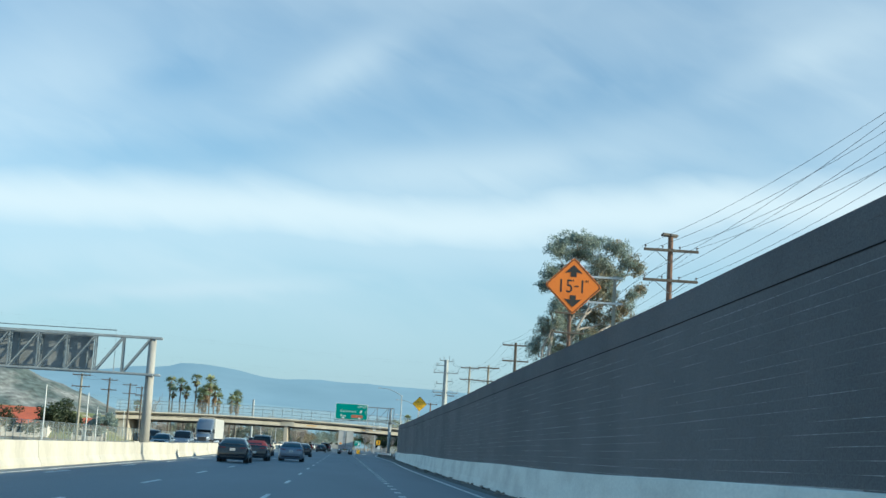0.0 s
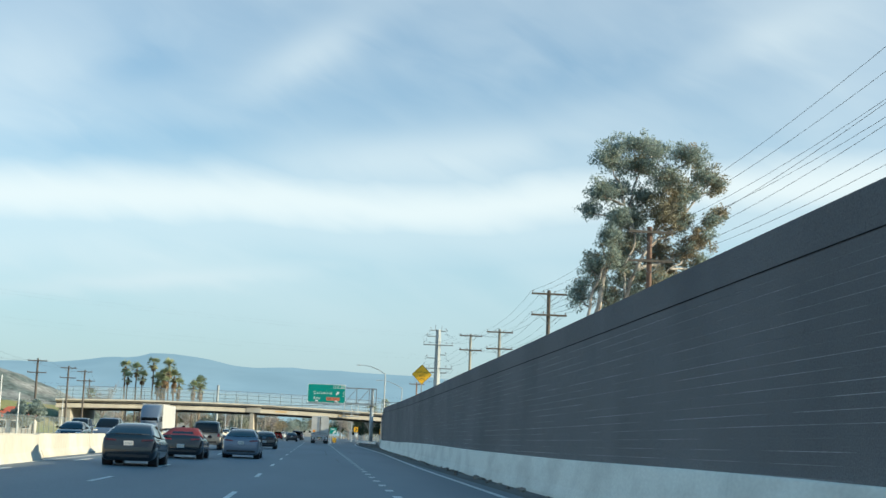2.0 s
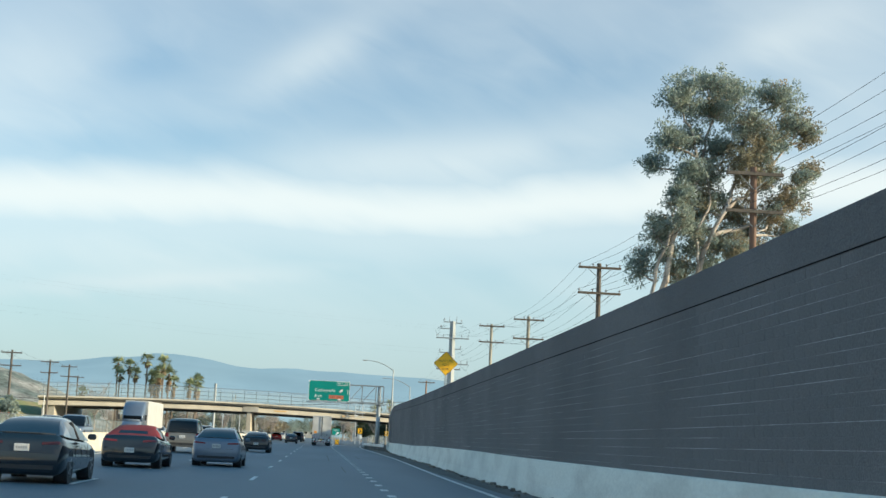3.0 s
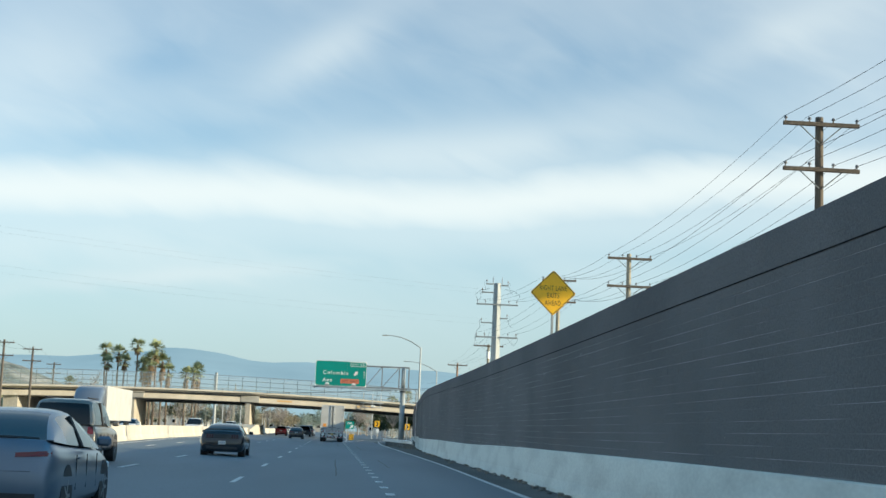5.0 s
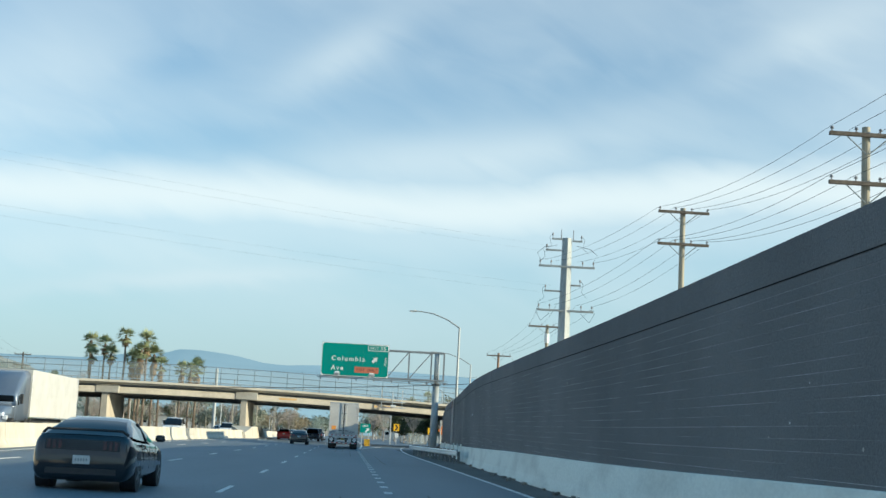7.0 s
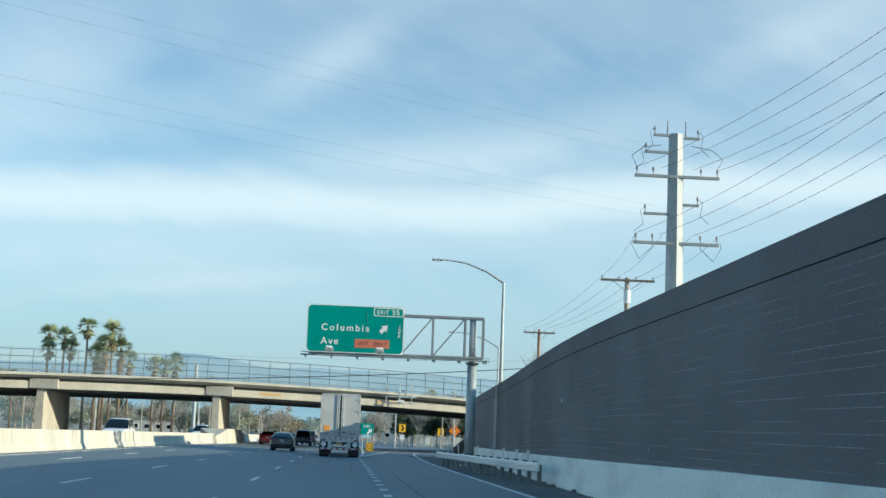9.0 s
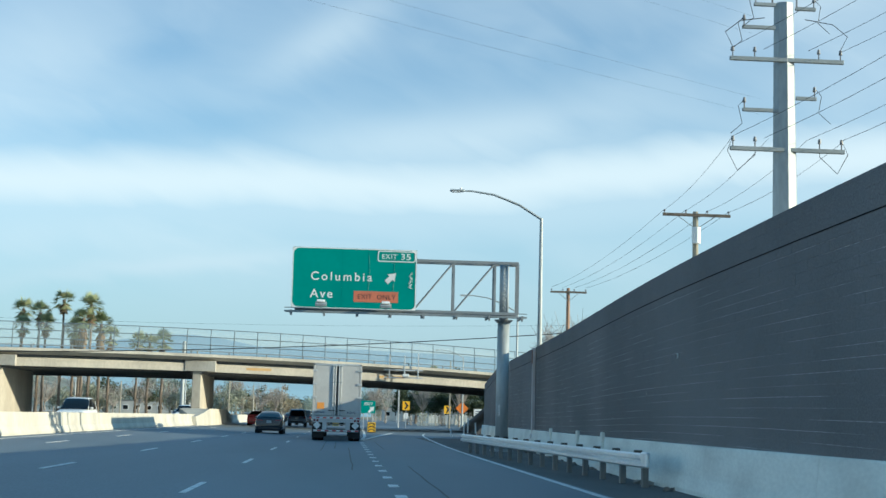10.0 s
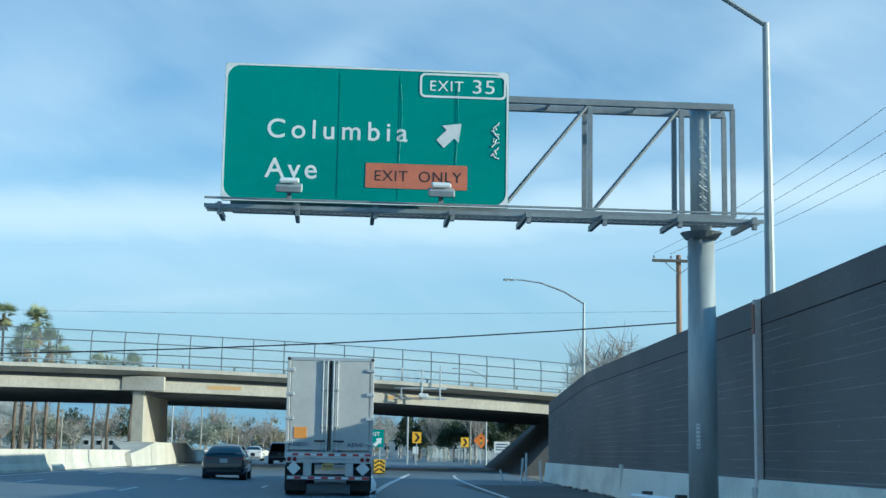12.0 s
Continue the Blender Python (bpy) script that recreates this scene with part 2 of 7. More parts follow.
M = {
    "asphalt": surface("asphalt", (0.124, 0.157, 0.182), (0.096, 0.122, 0.142), 0.6, 0, 40, 0.25, 0.25, 0.18, (1, 0.12, 1)),
    "shoulder": surface("shoulder_asphalt", (0.12, 0.117, 0.112), (0.085, 0.082, 0.078), 0.9, 0, 30, 0.5, 0.3, 0.2, (1, 0.3, 1)),
    "stripe": surface("road_paint", (0.72, 0.72, 0.70), (0.5, 0.5, 0.49), 0.6, 0, 25, 2.0, 0.1, 0.2),
    "soil": surface("dry_soil", (0.26, 0.21, 0.15), (0.19, 0.17, 0.11), 0.95, 0, 3, 0.05, 0.4, 0.15),
    "concrete": surface("barrier_concrete", (0.77, 0.77, 0.70), (0.58, 0.575, 0.52), 0.85, 0, 14, 0.8, 0.04, 0.06, (1, 0.4, 1.2), lo=0.45, hi=0.72),
    "concrete_dark": surface("bridge_concrete", (0.50, 0.465, 0.395), (0.38, 0.355, 0.305), 0.85, 0, 6, 0.35, 0.1, 0.10, (1, 1, 0.5)),
    "median": surface("median_barrier_concrete", (0.55, 0.52, 0.445), (0.42, 0.395, 0.34), 0.85, 0, 10, 0.5, 0.15, 0.10, (1, 1, 0.35)),
    "pier": surface("pier_concrete", (0.44, 0.40, 0.33), (0.34, 0.31, 0.26), 0.9, 0, 5, 0.4, 0.1, 0.1, (1, 1, 0.4)),
    # darker than the bridge concrete: shade below the deck is put into the colour
    "soffit_shade": surface("bridge_soffit", (0.20, 0.20, 0.20), (0.155, 0.155, 0.155), 0.9, 0, 5, 0.3, 0.1, 0.1),
    "block": surface("splitface_block", (0.182, 0.172, 0.171), (0.134, 0.128, 0.129), 0.92, 0, 38, 0.22, 0.6, 0.22, spec=0.3, obj=0.0),
    "block_one": surface("splitface_block_single", (0.182, 0.172, 0.171), (0.134, 0.128, 0.129), 0.92, 0, 38, 0.22, 0.6, 0.22, spec=0.3, obj=0.04),
    "mortar": surface("pale_mortar", (0.15, 0.146, 0.148), (0.47, 0.46, 0.45), 0.9, 0, 20, 0.45, 0.1, 0.4, (1, 0.7, 13.0), lo=0.42, hi=0.62),
    "rail_steel": surface("guardrail_steel", (0.84, 0.87, 0.87), (0.70, 0.73, 0.74), 0.38, 0.6, 12, 0.6, 0.03, 0.06, (1, 0.3, 1)),
    "post_grey": surface("weathered_grey_timber", (0.27, 0.26, 0.24), (0.19, 0.185, 0.175), 0.9, 0, 14, 1.0, 0.2, 0.15, (1, 1, 0.1)),
    "galv": surface("galvanised_steel", (0.60, 0.62, 0.63), (0.48, 0.50, 0.51), 0.45, 0.4, 12, 1.5, 0.05, 0.08),
    "gantry_steel": surface("pale_gantry_steel", (0.40, 0.43, 0.44), (0.31, 0.34, 0.35), 0.5, 0.2, 8, 0.8, 0.05, 0.08, (1, 1, 0.3)),
    "truss_steel": surface("truss_steel", (0.25, 0.27, 0.285), (0.19, 0.21, 0.225), 0.5, 0.2, 8, 0.8, 0.05, 0.1),
    "steel_grey": surface("grey_painted_steel", (0.27, 0.30, 0.315), (0.21, 0.24, 0.255), 0.5, 0.2, 8, 0.8, 0.05, 0.1),
    "sign_back_pale": surface("pale_sign_back", (0.30, 0.31, 0.31), (0.24, 0.25, 0.25), 0.6, 0.1, 6, 0.6, 0.05, 0.08),
    "sign_back": surface("sign_back_aluminium", (0.22, 0.22, 0.21), (0.17, 0.17, 0.165), 0.6, 0.3, 6, 0.6, 0.05, 0.1),
    "sign_green": surface("sign_green", (0.0, 0.25, 0.205), (0.0, 0.225, 0.185), 0.5, 0, 5, 0.6, 0.0, 0.04),
    "sign_white": surface("sign_white", (0.78, 0.79, 0.78), (0.68, 0.69, 0.68), 0.5, 0, 10, 1.0, 0.0, 0.05),
    "drip": surface("chalky_drip", (0.28, 0.45, 0.40), (0.12, 0.34, 0.29), 0.7, 0, 10, 3.0, 0.0, 0.05),
    "sign_yellow": surface("sign_yellow", (0.95, 0.54, 0.015), (0.88, 0.48, 0.015), 0.5, 0, 10, 1.0, 0.0, 0.04),
    "sign_orange": surface("sign_orange", (0.80, 0.22, 0.02), (0.72, 0.19, 0.02), 0.5, 0, 10, 1.0, 0.0, 0.04),
    "sign_faded": surface("faded_orange_panel", (0.55, 0.17, 0.09), (0.47, 0.14, 0.08), 0.6, 0, 9, 1.5, 0.0, 0.06),
    "black": surface("sign_black", (0.02, 0.02, 0.022), (0.03, 0.03, 0.03), 0.6, 0, 20, 2, 0.0, 0.1),
    "joint_dark": surface("dark_open_joint", (0.018, 0.017, 0.018), (0.03, 0.028, 0.028), 1.0, 0, 20, 2, 0.0, 0.1, spec=0.0),
    "sign_ink": surface("faded_sign_ink", (0.20, 0.11, 0.02), (0.14, 0.08, 0.02), 0.6, 0, 30, 4, 0.0, 0.2),
    "wood_red": surface("redwood_pole", (0.18, 0.11, 0.08), (0.125, 0.08, 0.06), 0.9, 0, 14, 1.0, 0.3, 0.2, (1, 1, 0.06)),
    "steel_weathered": surface("weathered_column_steel", (0.40, 0.385, 0.35), (0.32, 0.31, 0.29), 0.7, 0.0, 8, 0.5, 0.05, 0.1, (1, 1, 0.3)),
    "mono_steel": surface("monopole_steel", (0.38, 0.41, 0.42), (0.30, 0.33, 0.34), 0.55, 0.2, 8, 0.6, 0.05, 0.1, (1, 1, 0.3)),
    "wood": surface("pole_wood", (0.135, 0.115, 0.095), (0.09, 0.08, 0.07), 0.9, 0, 14, 1.0, 0.3, 0.2, (1, 1, 0.06)),
    "wood_pale": surface("weathered_pole_wood", (0.36, 0.335, 0.27), (0.27, 0.25, 0.205), 0.9, 0, 14, 1.0, 0.3, 0.2, (1, 1, 0.06)),
    "wood_brown": surface("brown_pole_wood", (0.33, 0.21, 0.14), (0.24, 0.155, 0.11), 0.9, 0, 14, 1.0, 0.3, 0.2, (1, 1, 0.06)),
    "ceramic": surface("insulator", (0.20, 0.20, 0.21), (0.15, 0.14, 0.14), 0.35, 0, 10, 2, 0.0, 0.05),
    "wire": surface("cable", (0.035, 0.036, 0.04), (0.03, 0.03, 0.03), 0.6, 0.2, 10, 1, 0.0, 0.05),
    "bark": surface("eucalyptus_bark", (0.50, 0.45, 0.40), (0.26, 0.22, 0.185), 0.9, 0, 8, 1.6, 0.3, 0.2, (1, 1, 0.3)),
    "leaf": surface("eucalyptus_leaf", (0.25, 0.315, 0.285), (0.32, 0.365, 0.31), 0.6, 0, 2, 0.25, 0.0, 0.2, island=True),
    "leaf_warm": surface("leaf_warm", (0.33, 0.27, 0.18), (0.25, 0.235, 0.16), 0.65, 0, 2, 0.3, 0.0, 0.2, island=True),
    "leaf_dark": surface("leaf_dark", (0.045, 0.065, 0.03), (0.06, 0.075, 0.035), 0.65, 0, 2, 0.2, 0.0, 0.2, island=True),
    # twigs lightened, as distance haze is mixed into their colour
    "twig": surface("bare_twig", (0.34, 0.30, 0.27), (0.26, 0.23, 0.20), 0.9, 0, 5, 0.5, 0.0, 0.2),
    "palm_trunk": surface("palm_trunk", (0.20, 0.16, 0.12), (0.14, 0.11, 0.085), 0.95, 0, 10, 1.0, 0.4, 0.2, (1, 1, 3)),
    "palm_leaf": surface("palm_frond", (0.25, 0.31, 0.17), (0.36, 0.37, 0.21), 0.6, 0, 4, 0.6, 0.0, 0.2, island=True),
    "palm_dead": surface("palm_skirt", (0.32, 0.23, 0.14), (0.25, 0.18, 0.11), 0.9, 0, 4, 0.6, 0.0, 0.2, island=True),
    "rubber": surface("tyre_rubber", (0.02, 0.02, 0.021), (0.03, 0.03, 0.03), 0.85, 0, 40, 3, 0.1, 0.1),
    "rim": surface("wheel_alloy", (0.35, 0.36, 0.37), (0.25, 0.26, 0.27), 0.35, 0.8, 20, 3, 0.0, 0.05),
    "trim": surface("black_plastic", (0.025, 0.026, 0.028), (0.035, 0.036, 0.038), 0.6, 0, 30, 3, 0.05, 0.1),
    "plate": surface("number_plate", (0.62, 0.62, 0.60), (0.55, 0.55, 0.54), 0.5, 0, 10, 3, 0.0, 0.05),
    "chrome": surface("bright_metal", (0.62, 0.63, 0.64), (0.55, 0.56, 0.57), 0.25, 0.9, 10, 2, 0.0, 0.05),
    "trailer": surface("trailer_white", (0.55, 0.545, 0.52), (0.48, 0.475, 0.455), 0.42, 0, 6, 0.8, 0.02, 0.04),
    "placard": surface("orange_placard", (0.85, 0.36, 0.06), (0.78, 0.32, 0.06), 0.6, 0, 10, 2, 0.0, 0.05),
    "red_tape": surface("red_reflective_tape", (0.50, 0.05, 0.05), (0.42, 0.04, 0.04), 0.4, 0, 10, 2, 0.0, 0.05),
    "ink": surface("blue_black_ink", (0.04, 0.06, 0.12), (0.04, 0.06, 0.12), 0.6, 0, 10, 2, 0.0, 0.05),
    "roof_tile": surface("red_roof_tile", (0.55, 0.13, 0.06), (0.45, 0.11, 0.06), 0.85, 0, 5, 0.6, 0.2, 0.15),
    "stucco": surface("pale_stucco", (0.62, 0.58, 0.52), (0.52, 0.49, 0.44), 0.9, 0, 8, 0.4, 0.1, 0.06),
    "stucco_b": surface("grey_stucco", (0.42, 0.43, 0.43), (0.34, 0.35, 0.35), 0.9, 0, 8, 0.4, 0.1, 0.06),
    "grass": surface("verge_grass", (0.13, 0.16, 0.06), (0.19, 0.17, 0.08), 0.95, 0, 4, 0.12, 0.4, 0.2),
    "rock": surface("rocky_hillside", (0.25, 0.25, 0.23), (0.10, 0.125, 0.115), 0.95, 0, 0.2, 0.045, 0.5, 0.5, lo=0.40, hi=0.60),
    "mesh": surface("chain_link_steel", (0.20, 0.23, 0.24), (0.16, 0.19, 0.20), 0.5, 0.5, 5, 1, 0.0, 0.05),
    "glass": glass_dark("car_glass"),
    "lamp_red": lamp_red("tail_lamp"),
    "lamp_dark": lamp_red("tail_lamp_dark", (0.05, 0.006, 0.008)),
    "lens": paint("head_lamp_lens", (0.75, 0.76, 0.78), 0.1),
    "car_black": paint("car_paint_black", (0.008, 0.014, 0.021), 0.12, 0.0, 0.6),
    "car_navy": paint("car_paint_slate", (0.010, 0.018, 0.027), 0.12, 0.0, 0.6),
    "car_grey": paint("car_paint_silver_blue", (0.16, 0.20, 0.26), 0.3, 0.4),
    "car_taupe": paint("car_paint_taupe", (0.20, 0.19, 0.17), 0.3, 0.4),
    "car_white": paint("car_paint_white", (0.72, 0.72, 0.70)),
    "car_red": paint("car_paint_red", (0.42, 0.025, 0.03)),
    "soft_red": surface("red_canvas_top", (0.16, 0.015, 0.022), (0.12, 0.012, 0.018), 0.85, 0, 60, 2, 0.1, 0.08),
}


def let_light_through(key, share=0.35):
    """Thin leaves pass part of the light on."""
    nt = M[key].node_tree
    n, ln = nt.nodes, nt.links
    bs, out = n["Principled BSDF"], n["Material Output"]
    tr, mix = n.new("ShaderNodeBsdfTranslucent"), n.new("ShaderNodeMixShader")
    src = bs.inputs["Base Color"].links[0].from_socket
    ln.new(src, tr.inputs["Color"])
    mix.inputs[0].default_value = share
    ln.new(bs.outputs[0], mix.inputs[1])
    ln.new(tr.outputs[0], mix.inputs[2])
    ln.new(mix.outputs[0], out.inputs[0])


# paler leaf for the far belt: distance haze is put into the colour
M["leaf_hazed"] = surface("far_leaf", (0.25, 0.275, 0.21), (0.31, 0.315, 0.245), 0.7, 0, 2, 0.2, 0.0, 0.2, island=True)
for key in ("leaf", "leaf_warm", "leaf_dark", "leaf_hazed", "palm_leaf", "palm_dead"):
    let_light_through(key, 0.45 if key == "leaf" else 0.35)


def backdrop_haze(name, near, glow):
    """Far ridge: rough slope, with the haze before it painted in as blue emission."""
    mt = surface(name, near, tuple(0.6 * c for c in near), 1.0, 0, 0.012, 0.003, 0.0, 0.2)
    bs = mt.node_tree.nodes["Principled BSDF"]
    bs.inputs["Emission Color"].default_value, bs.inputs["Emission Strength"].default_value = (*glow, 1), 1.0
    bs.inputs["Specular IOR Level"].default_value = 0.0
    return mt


# no air is modelled: the haze on both ridges is their own glow
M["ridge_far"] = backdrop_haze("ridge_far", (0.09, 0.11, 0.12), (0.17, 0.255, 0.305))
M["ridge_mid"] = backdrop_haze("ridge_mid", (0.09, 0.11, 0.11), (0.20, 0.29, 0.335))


def chain_link(name):
    """Wire mesh of a fence: fine crossing wires with open gaps."""
    mt = bpy.data.materials.new(name)
    mt.use_nodes = True
    nt = mt.node_tree
    n, ln = nt.nodes, nt.links
    bs, out = n["Principled BSDF"], n["Material Output"]
    bs.inputs["Base Color"].default_value, bs.inputs["Metallic"].default_value, bs.inputs["Roughness"].default_value = (0.38, 0.43, 0.43, 1), 0.2, 0.5
    clear, mix = n.new("ShaderNodeBsdfTransparent"), n.new("ShaderNodeMixShader")
    mix.inputs[0].default_value = 0.22
    ln.new(clear.outputs[0], mix.inputs[1])
    ln.new(bs.outputs[0], mix.inputs[2])
    ln.new(mix.outputs[0], out.inputs[0])
    return mt


M["link"] = chain_link("chain_link_mesh")


# ---------------------------------------------------------------- building helpers
def thing(name, m, label, category, group="", kind=""):
    ob = new(name)
    ob.empty_display_size = 0.2
    ob.matrix_world = m
    return tagged(ob, label, category, group, kind)


def part(name, bm, material, parent, label="", smooth=False):
    me = bpy.data.meshes.new(name)
    bm.normal_update()
    bm.to_mesh(me)
    bm.free()
    me.materials.append(M[material] if isinstance(material, str) else material)
    if smooth:
        for p in me.polygons:
            p.use_smooth = True
    ob = new(name, me)
    ob.parent = parent
    return tagged(ob, label)


def round_part(name, bm, material, parent, label=""):
    """A turned part: smooth round its side, sharp at its flat ends."""
    ob = part(name, bm, material, parent, label)
    for p in ob.data.polygons:
        p.use_smooth = len(p.vertices) == 4
    return ob


def plain(name, bm, material, label="", category="", group="", kind="", smooth=False):
    ob = part(name, bm, material, None, label, smooth)
    return tagged(ob, "", category, group, kind)


def box(bm, c, s, turn=None, bevel=0.0):
    r = bmesh.ops.create_cube(bm, size=1.0)
    vs = r["verts"]
    bmesh.ops.scale(bm, vec=s, verts=vs)
    if bevel:
        es = list({e for v in vs for e in v.link_edges})
        out = bmesh.ops.bevel(bm, geom=es, offset=bevel, segments=1, profile=0.5, affect="EDGES")
        vs = list({v for f in out["faces"] for v in f.verts} | {v for v in vs if v.is_valid})
    if turn is not None:
        bmesh.ops.transform(bm, matrix=turn, verts=vs)
    bmesh.ops.translate(bm, vec=c, verts=vs)
    return bm


def boxed(c, s, turn=None, bevel=0.0):
    return box(bmesh.new(), c, s, turn, bevel)


def tube(bm, p0, p1, r0, r1=None, n=10):
    p0, p1 = Vector(p0), Vector(p1)
    r1 = r0 if r1 is None else r1
    d = p1 - p0
    q = d.to_track_quat("Z", "Y")
    ring = []
    for p, r in ((p0, r0), (p1, r1)):
        ring.append([bm.verts.new(p + q @ Vector((r * math.cos(2 * math.pi * k / n), r * math.sin(2 * math.pi * k / n), 0))) for k in range(n)])
    for k in range(n):
        bm.faces.new((ring[0][k], ring[0][(k + 1) % n], ring[1][(k + 1) % n], ring[1][k]))
    bm.faces.new(ring[0][::-1])
    bm.faces.new(ring[1])
    return bm


def sweep(bm, pts, r, n=6):
    """A round tube along a line of points; r may be a list."""
    pts = [Vector(p) for p in pts]
    rs = r if isinstance(r, (list, tuple)) else [r] * len(pts)
    rings = []
    for i, p in enumerate(pts):
        d = (pts[min(i + 1, len(pts) - 1)] - pts[max(i - 1, 0)]).normalized()
        side = d.cross(Vector((0, 0, 1)))
        side = side.normalized() if side.length > 1e-3 else Vector((1, 0, 0))
        up = side.cross(d)
        rings.append([bm.verts.new(p + rs[i] * (math.cos(2 * math.pi * k / n) * side + math.sin(2 * math.pi * k / n) * up)) for k in range(n)])
    for a, b in zip(rings, rings[1:]):
        for k in range(n):
            bm.faces.new((a[k], a[(k + 1) % n], b[(k + 1) % n], b[k]))
    bm.faces.new(rings[0][::-1])
    bm.faces.new(rings[-1])
    return bm


def strip(bm, line, profile, closed=True):
    """A profile of (offset to the right, height) carried along a line of (x, y, z) seen from above."""
    line = [Vector(p) for p in line]
    rings = []
    for i, p in enumerate(line):
        d = line[min(i + 1, len(line) - 1)] - line[max(i - 1, 0)]
        side = Vector((d.y, -d.x, 0)).normalized()
        rings.append([bm.verts.new(p + side * o + Vector((0, 0, h))) for o, h in profile])
    k = len(profile)
    for a, b in zip(rings, rings[1:]):
        for j in range(k if closed else k - 1):
            bm.faces.new((a[j], b[j], b[(j + 1) % k], a[(j + 1) % k]))
    if closed:
        bm.faces.new(rings[0])
        bm.faces.new(rings[-1][::-1])
    bmesh.ops.recalc_face_normals(bm, faces=bm.faces[:])
    return bm


def slab(bm, outline, depth, m):
    """A flat plate: outline of (x, z) facing -y, depth along +y, placed by m."""
    front = [bm.verts.new(m @ Vector((x, 0, z))) for x, z in outline]
    back = [bm.verts.new(m @ Vector((x, depth, z))) for x, z in outline]
    bm.faces.new(front)
    bm.faces.new(back[::-1])
    for i in range(len(outline)):
        j = (i + 1) % len(outline)
        bm.faces.new((front[i], back[i], back[j], front[j]))
    bmesh.ops.recalc_face_normals(bm, faces=bm.faces[:])
    return bm


def loft(bm, rings, close=True):
    vs = [[bm.verts.new(p) for p in r] for r in rings]
    k = len(vs[0])
    for a, b in zip(vs, vs[1:]):
        for j in range(k):
            bm.faces.new((a[j], a[(j + 1) % k], b[(j + 1) % k], b[j]))
    if close:
        bm.faces.new(vs[0][::-1])
        bm.faces.new(vs[-1])
    bmesh.ops.recalc_face_normals(bm, faces=bm.faces[:])
    return bm


def rounded(w, h, r, n=4, cx=0.0, cz=0.0):
    pts = []
    for sx, sz, a0 in ((1, 1, 0), (-1, 1, 90), (-1, -1, 180), (1, -1, 270)):
        for k in range(n + 1):
            a = radians(a0 + 90 * k / n)
            pts.append((cx + sx * (w / 2 - r) + r * math.cos(a), cz + sz * (h / 2 - r) + r * math.sin(a)))
    return pts


def frame_ring(bm, outer, inner, depth, m):
    """A flat border between two outlines with the same number of points."""
    k = len(outer)
    vo = [bm.verts.new(m @ Vector((x, 0, z))) for x, z in outer]
    vi = [bm.verts.new(m @ Vector((x, 0, z))) for x, z in inner]
    bo = [bm.verts.new(m @ Vector((x, depth, z))) for x, z in outer]
    bi = [bm.verts.new(m @ Vector((x, depth, z))) for x, z in inner]
    for i in range(k):
        j = (i + 1) % k
        for q in ((vo[i], vo[j], vi[j], vi[i]), (bo[i], bi[i], bi[j], bo[j]), (vo[i], bo[i], bo[j], vo[j]), (vi[i], vi[j], bi[j], bi[i])):
            bm.faces.new(q)
    bmesh.ops.recalc_face_normals(bm, faces=bm.faces[:])
    return bm


def lettering(text, size, material, parent, m, align="LEFT", label="", space=1.0, bold=0.0):
    """Words in the built-in font, standing upright and facing -y."""
    cu = bpy.data.curves.new("lettering", "FONT")
    cu.body, cu.size, cu.align_x, cu.extrude, cu.space_character, cu.offset = text, size, align, 0.0006, space, bold
    cu.materials.append(M[material] if isinstance(material, str) else material)
    ob = new("lettering", cu)
    ob.parent = parent
    ob.matrix_local = m @ pose(0, 0, 0, 90, 0, 0)
    return tagged(ob, label)


# ---------------------------------------------------------------- the plan
WALL_Y = [-90, 60, 100, 130, 150, 175, 195, 210, 230, 250, 268, 330]
WALL_X = [5.7, 5.75, 5.85, 6.2, 6.5, 6.8, 7.3, 7.9, 8.8, 9.7, 10.6, 14.0]
MED_Y = [-90, 60, 110, 190, 250, 300, 330, 700]
MED_X = [-10.2, -10.3, -10.6, -11.9, -11.9, -11.1, -11.1, -11.1]


def smooth_at(ys, xs, y, w=12.0):
    return sum(float(np.interp(y + d, ys, xs)) for d in (-w, -w / 2, 0, w / 2, w)) / 5


def wall_x(y):
    return smooth_at(WALL_Y, WALL_X, y)


def med_x(y):
    return smooth_at(MED_Y, MED_X, y)


def road_z(x, y):
    """The left lanes rise gently towards the median."""
    s = float(np.interp(y, [100, 190], [0.010, 0.028]))
    return s * max(0.0, min(-2.0 - x, 11.0))


def steps(a, b, d):
    k = max(1, round((b - a) / d))
    return [a + (b - a) * i / k for i in range(k + 1)]


# ---------------------------------------------------------------- ground and road
def build_ground():
    bm = bmesh.new()
    xs = [-4800, -1500, -400, -120, -60, -34, 34, 60, 120, 400, 1500, 4800]
    ys = [-1500, -300, -100, 100, 300, 500, 1000, 2500, 4900]
    grid = [[bm.verts.new((x, y, -0.06 if abs(x) < 50 else -0.1)) for x in xs] for y in ys]
    for a, b in zip(grid, grid[1:]):
        for i in range(len(xs) - 1):
            bm.faces.new((a[i], a[i + 1], b[i + 1], b[i]))
    return plain("ground", bm, "soil", "dry brown soil around the freeway", "ground", kind="structure")


def sheet(name, left, right, ys, material, label, lift=0.0, cols=8):
    """A paved strip between two sides that follow the crossfall."""
    bm = bmesh.new()
    rows = []
    for y in ys:
        a, b = left(y), right(y)
        rows.append([bm.verts.new((x, y, road_z(x, y) + lift)) for x in (a + (b - a) * k / cols for k in range(cols + 1))])
    for p, q in zip(rows, rows[1:]):
        for i in range(cols):
            bm.faces.new((p[i], p[i + 1], q[i + 1], q[i]))
    return plain(name, bm, material, label, "road", kind="structure")


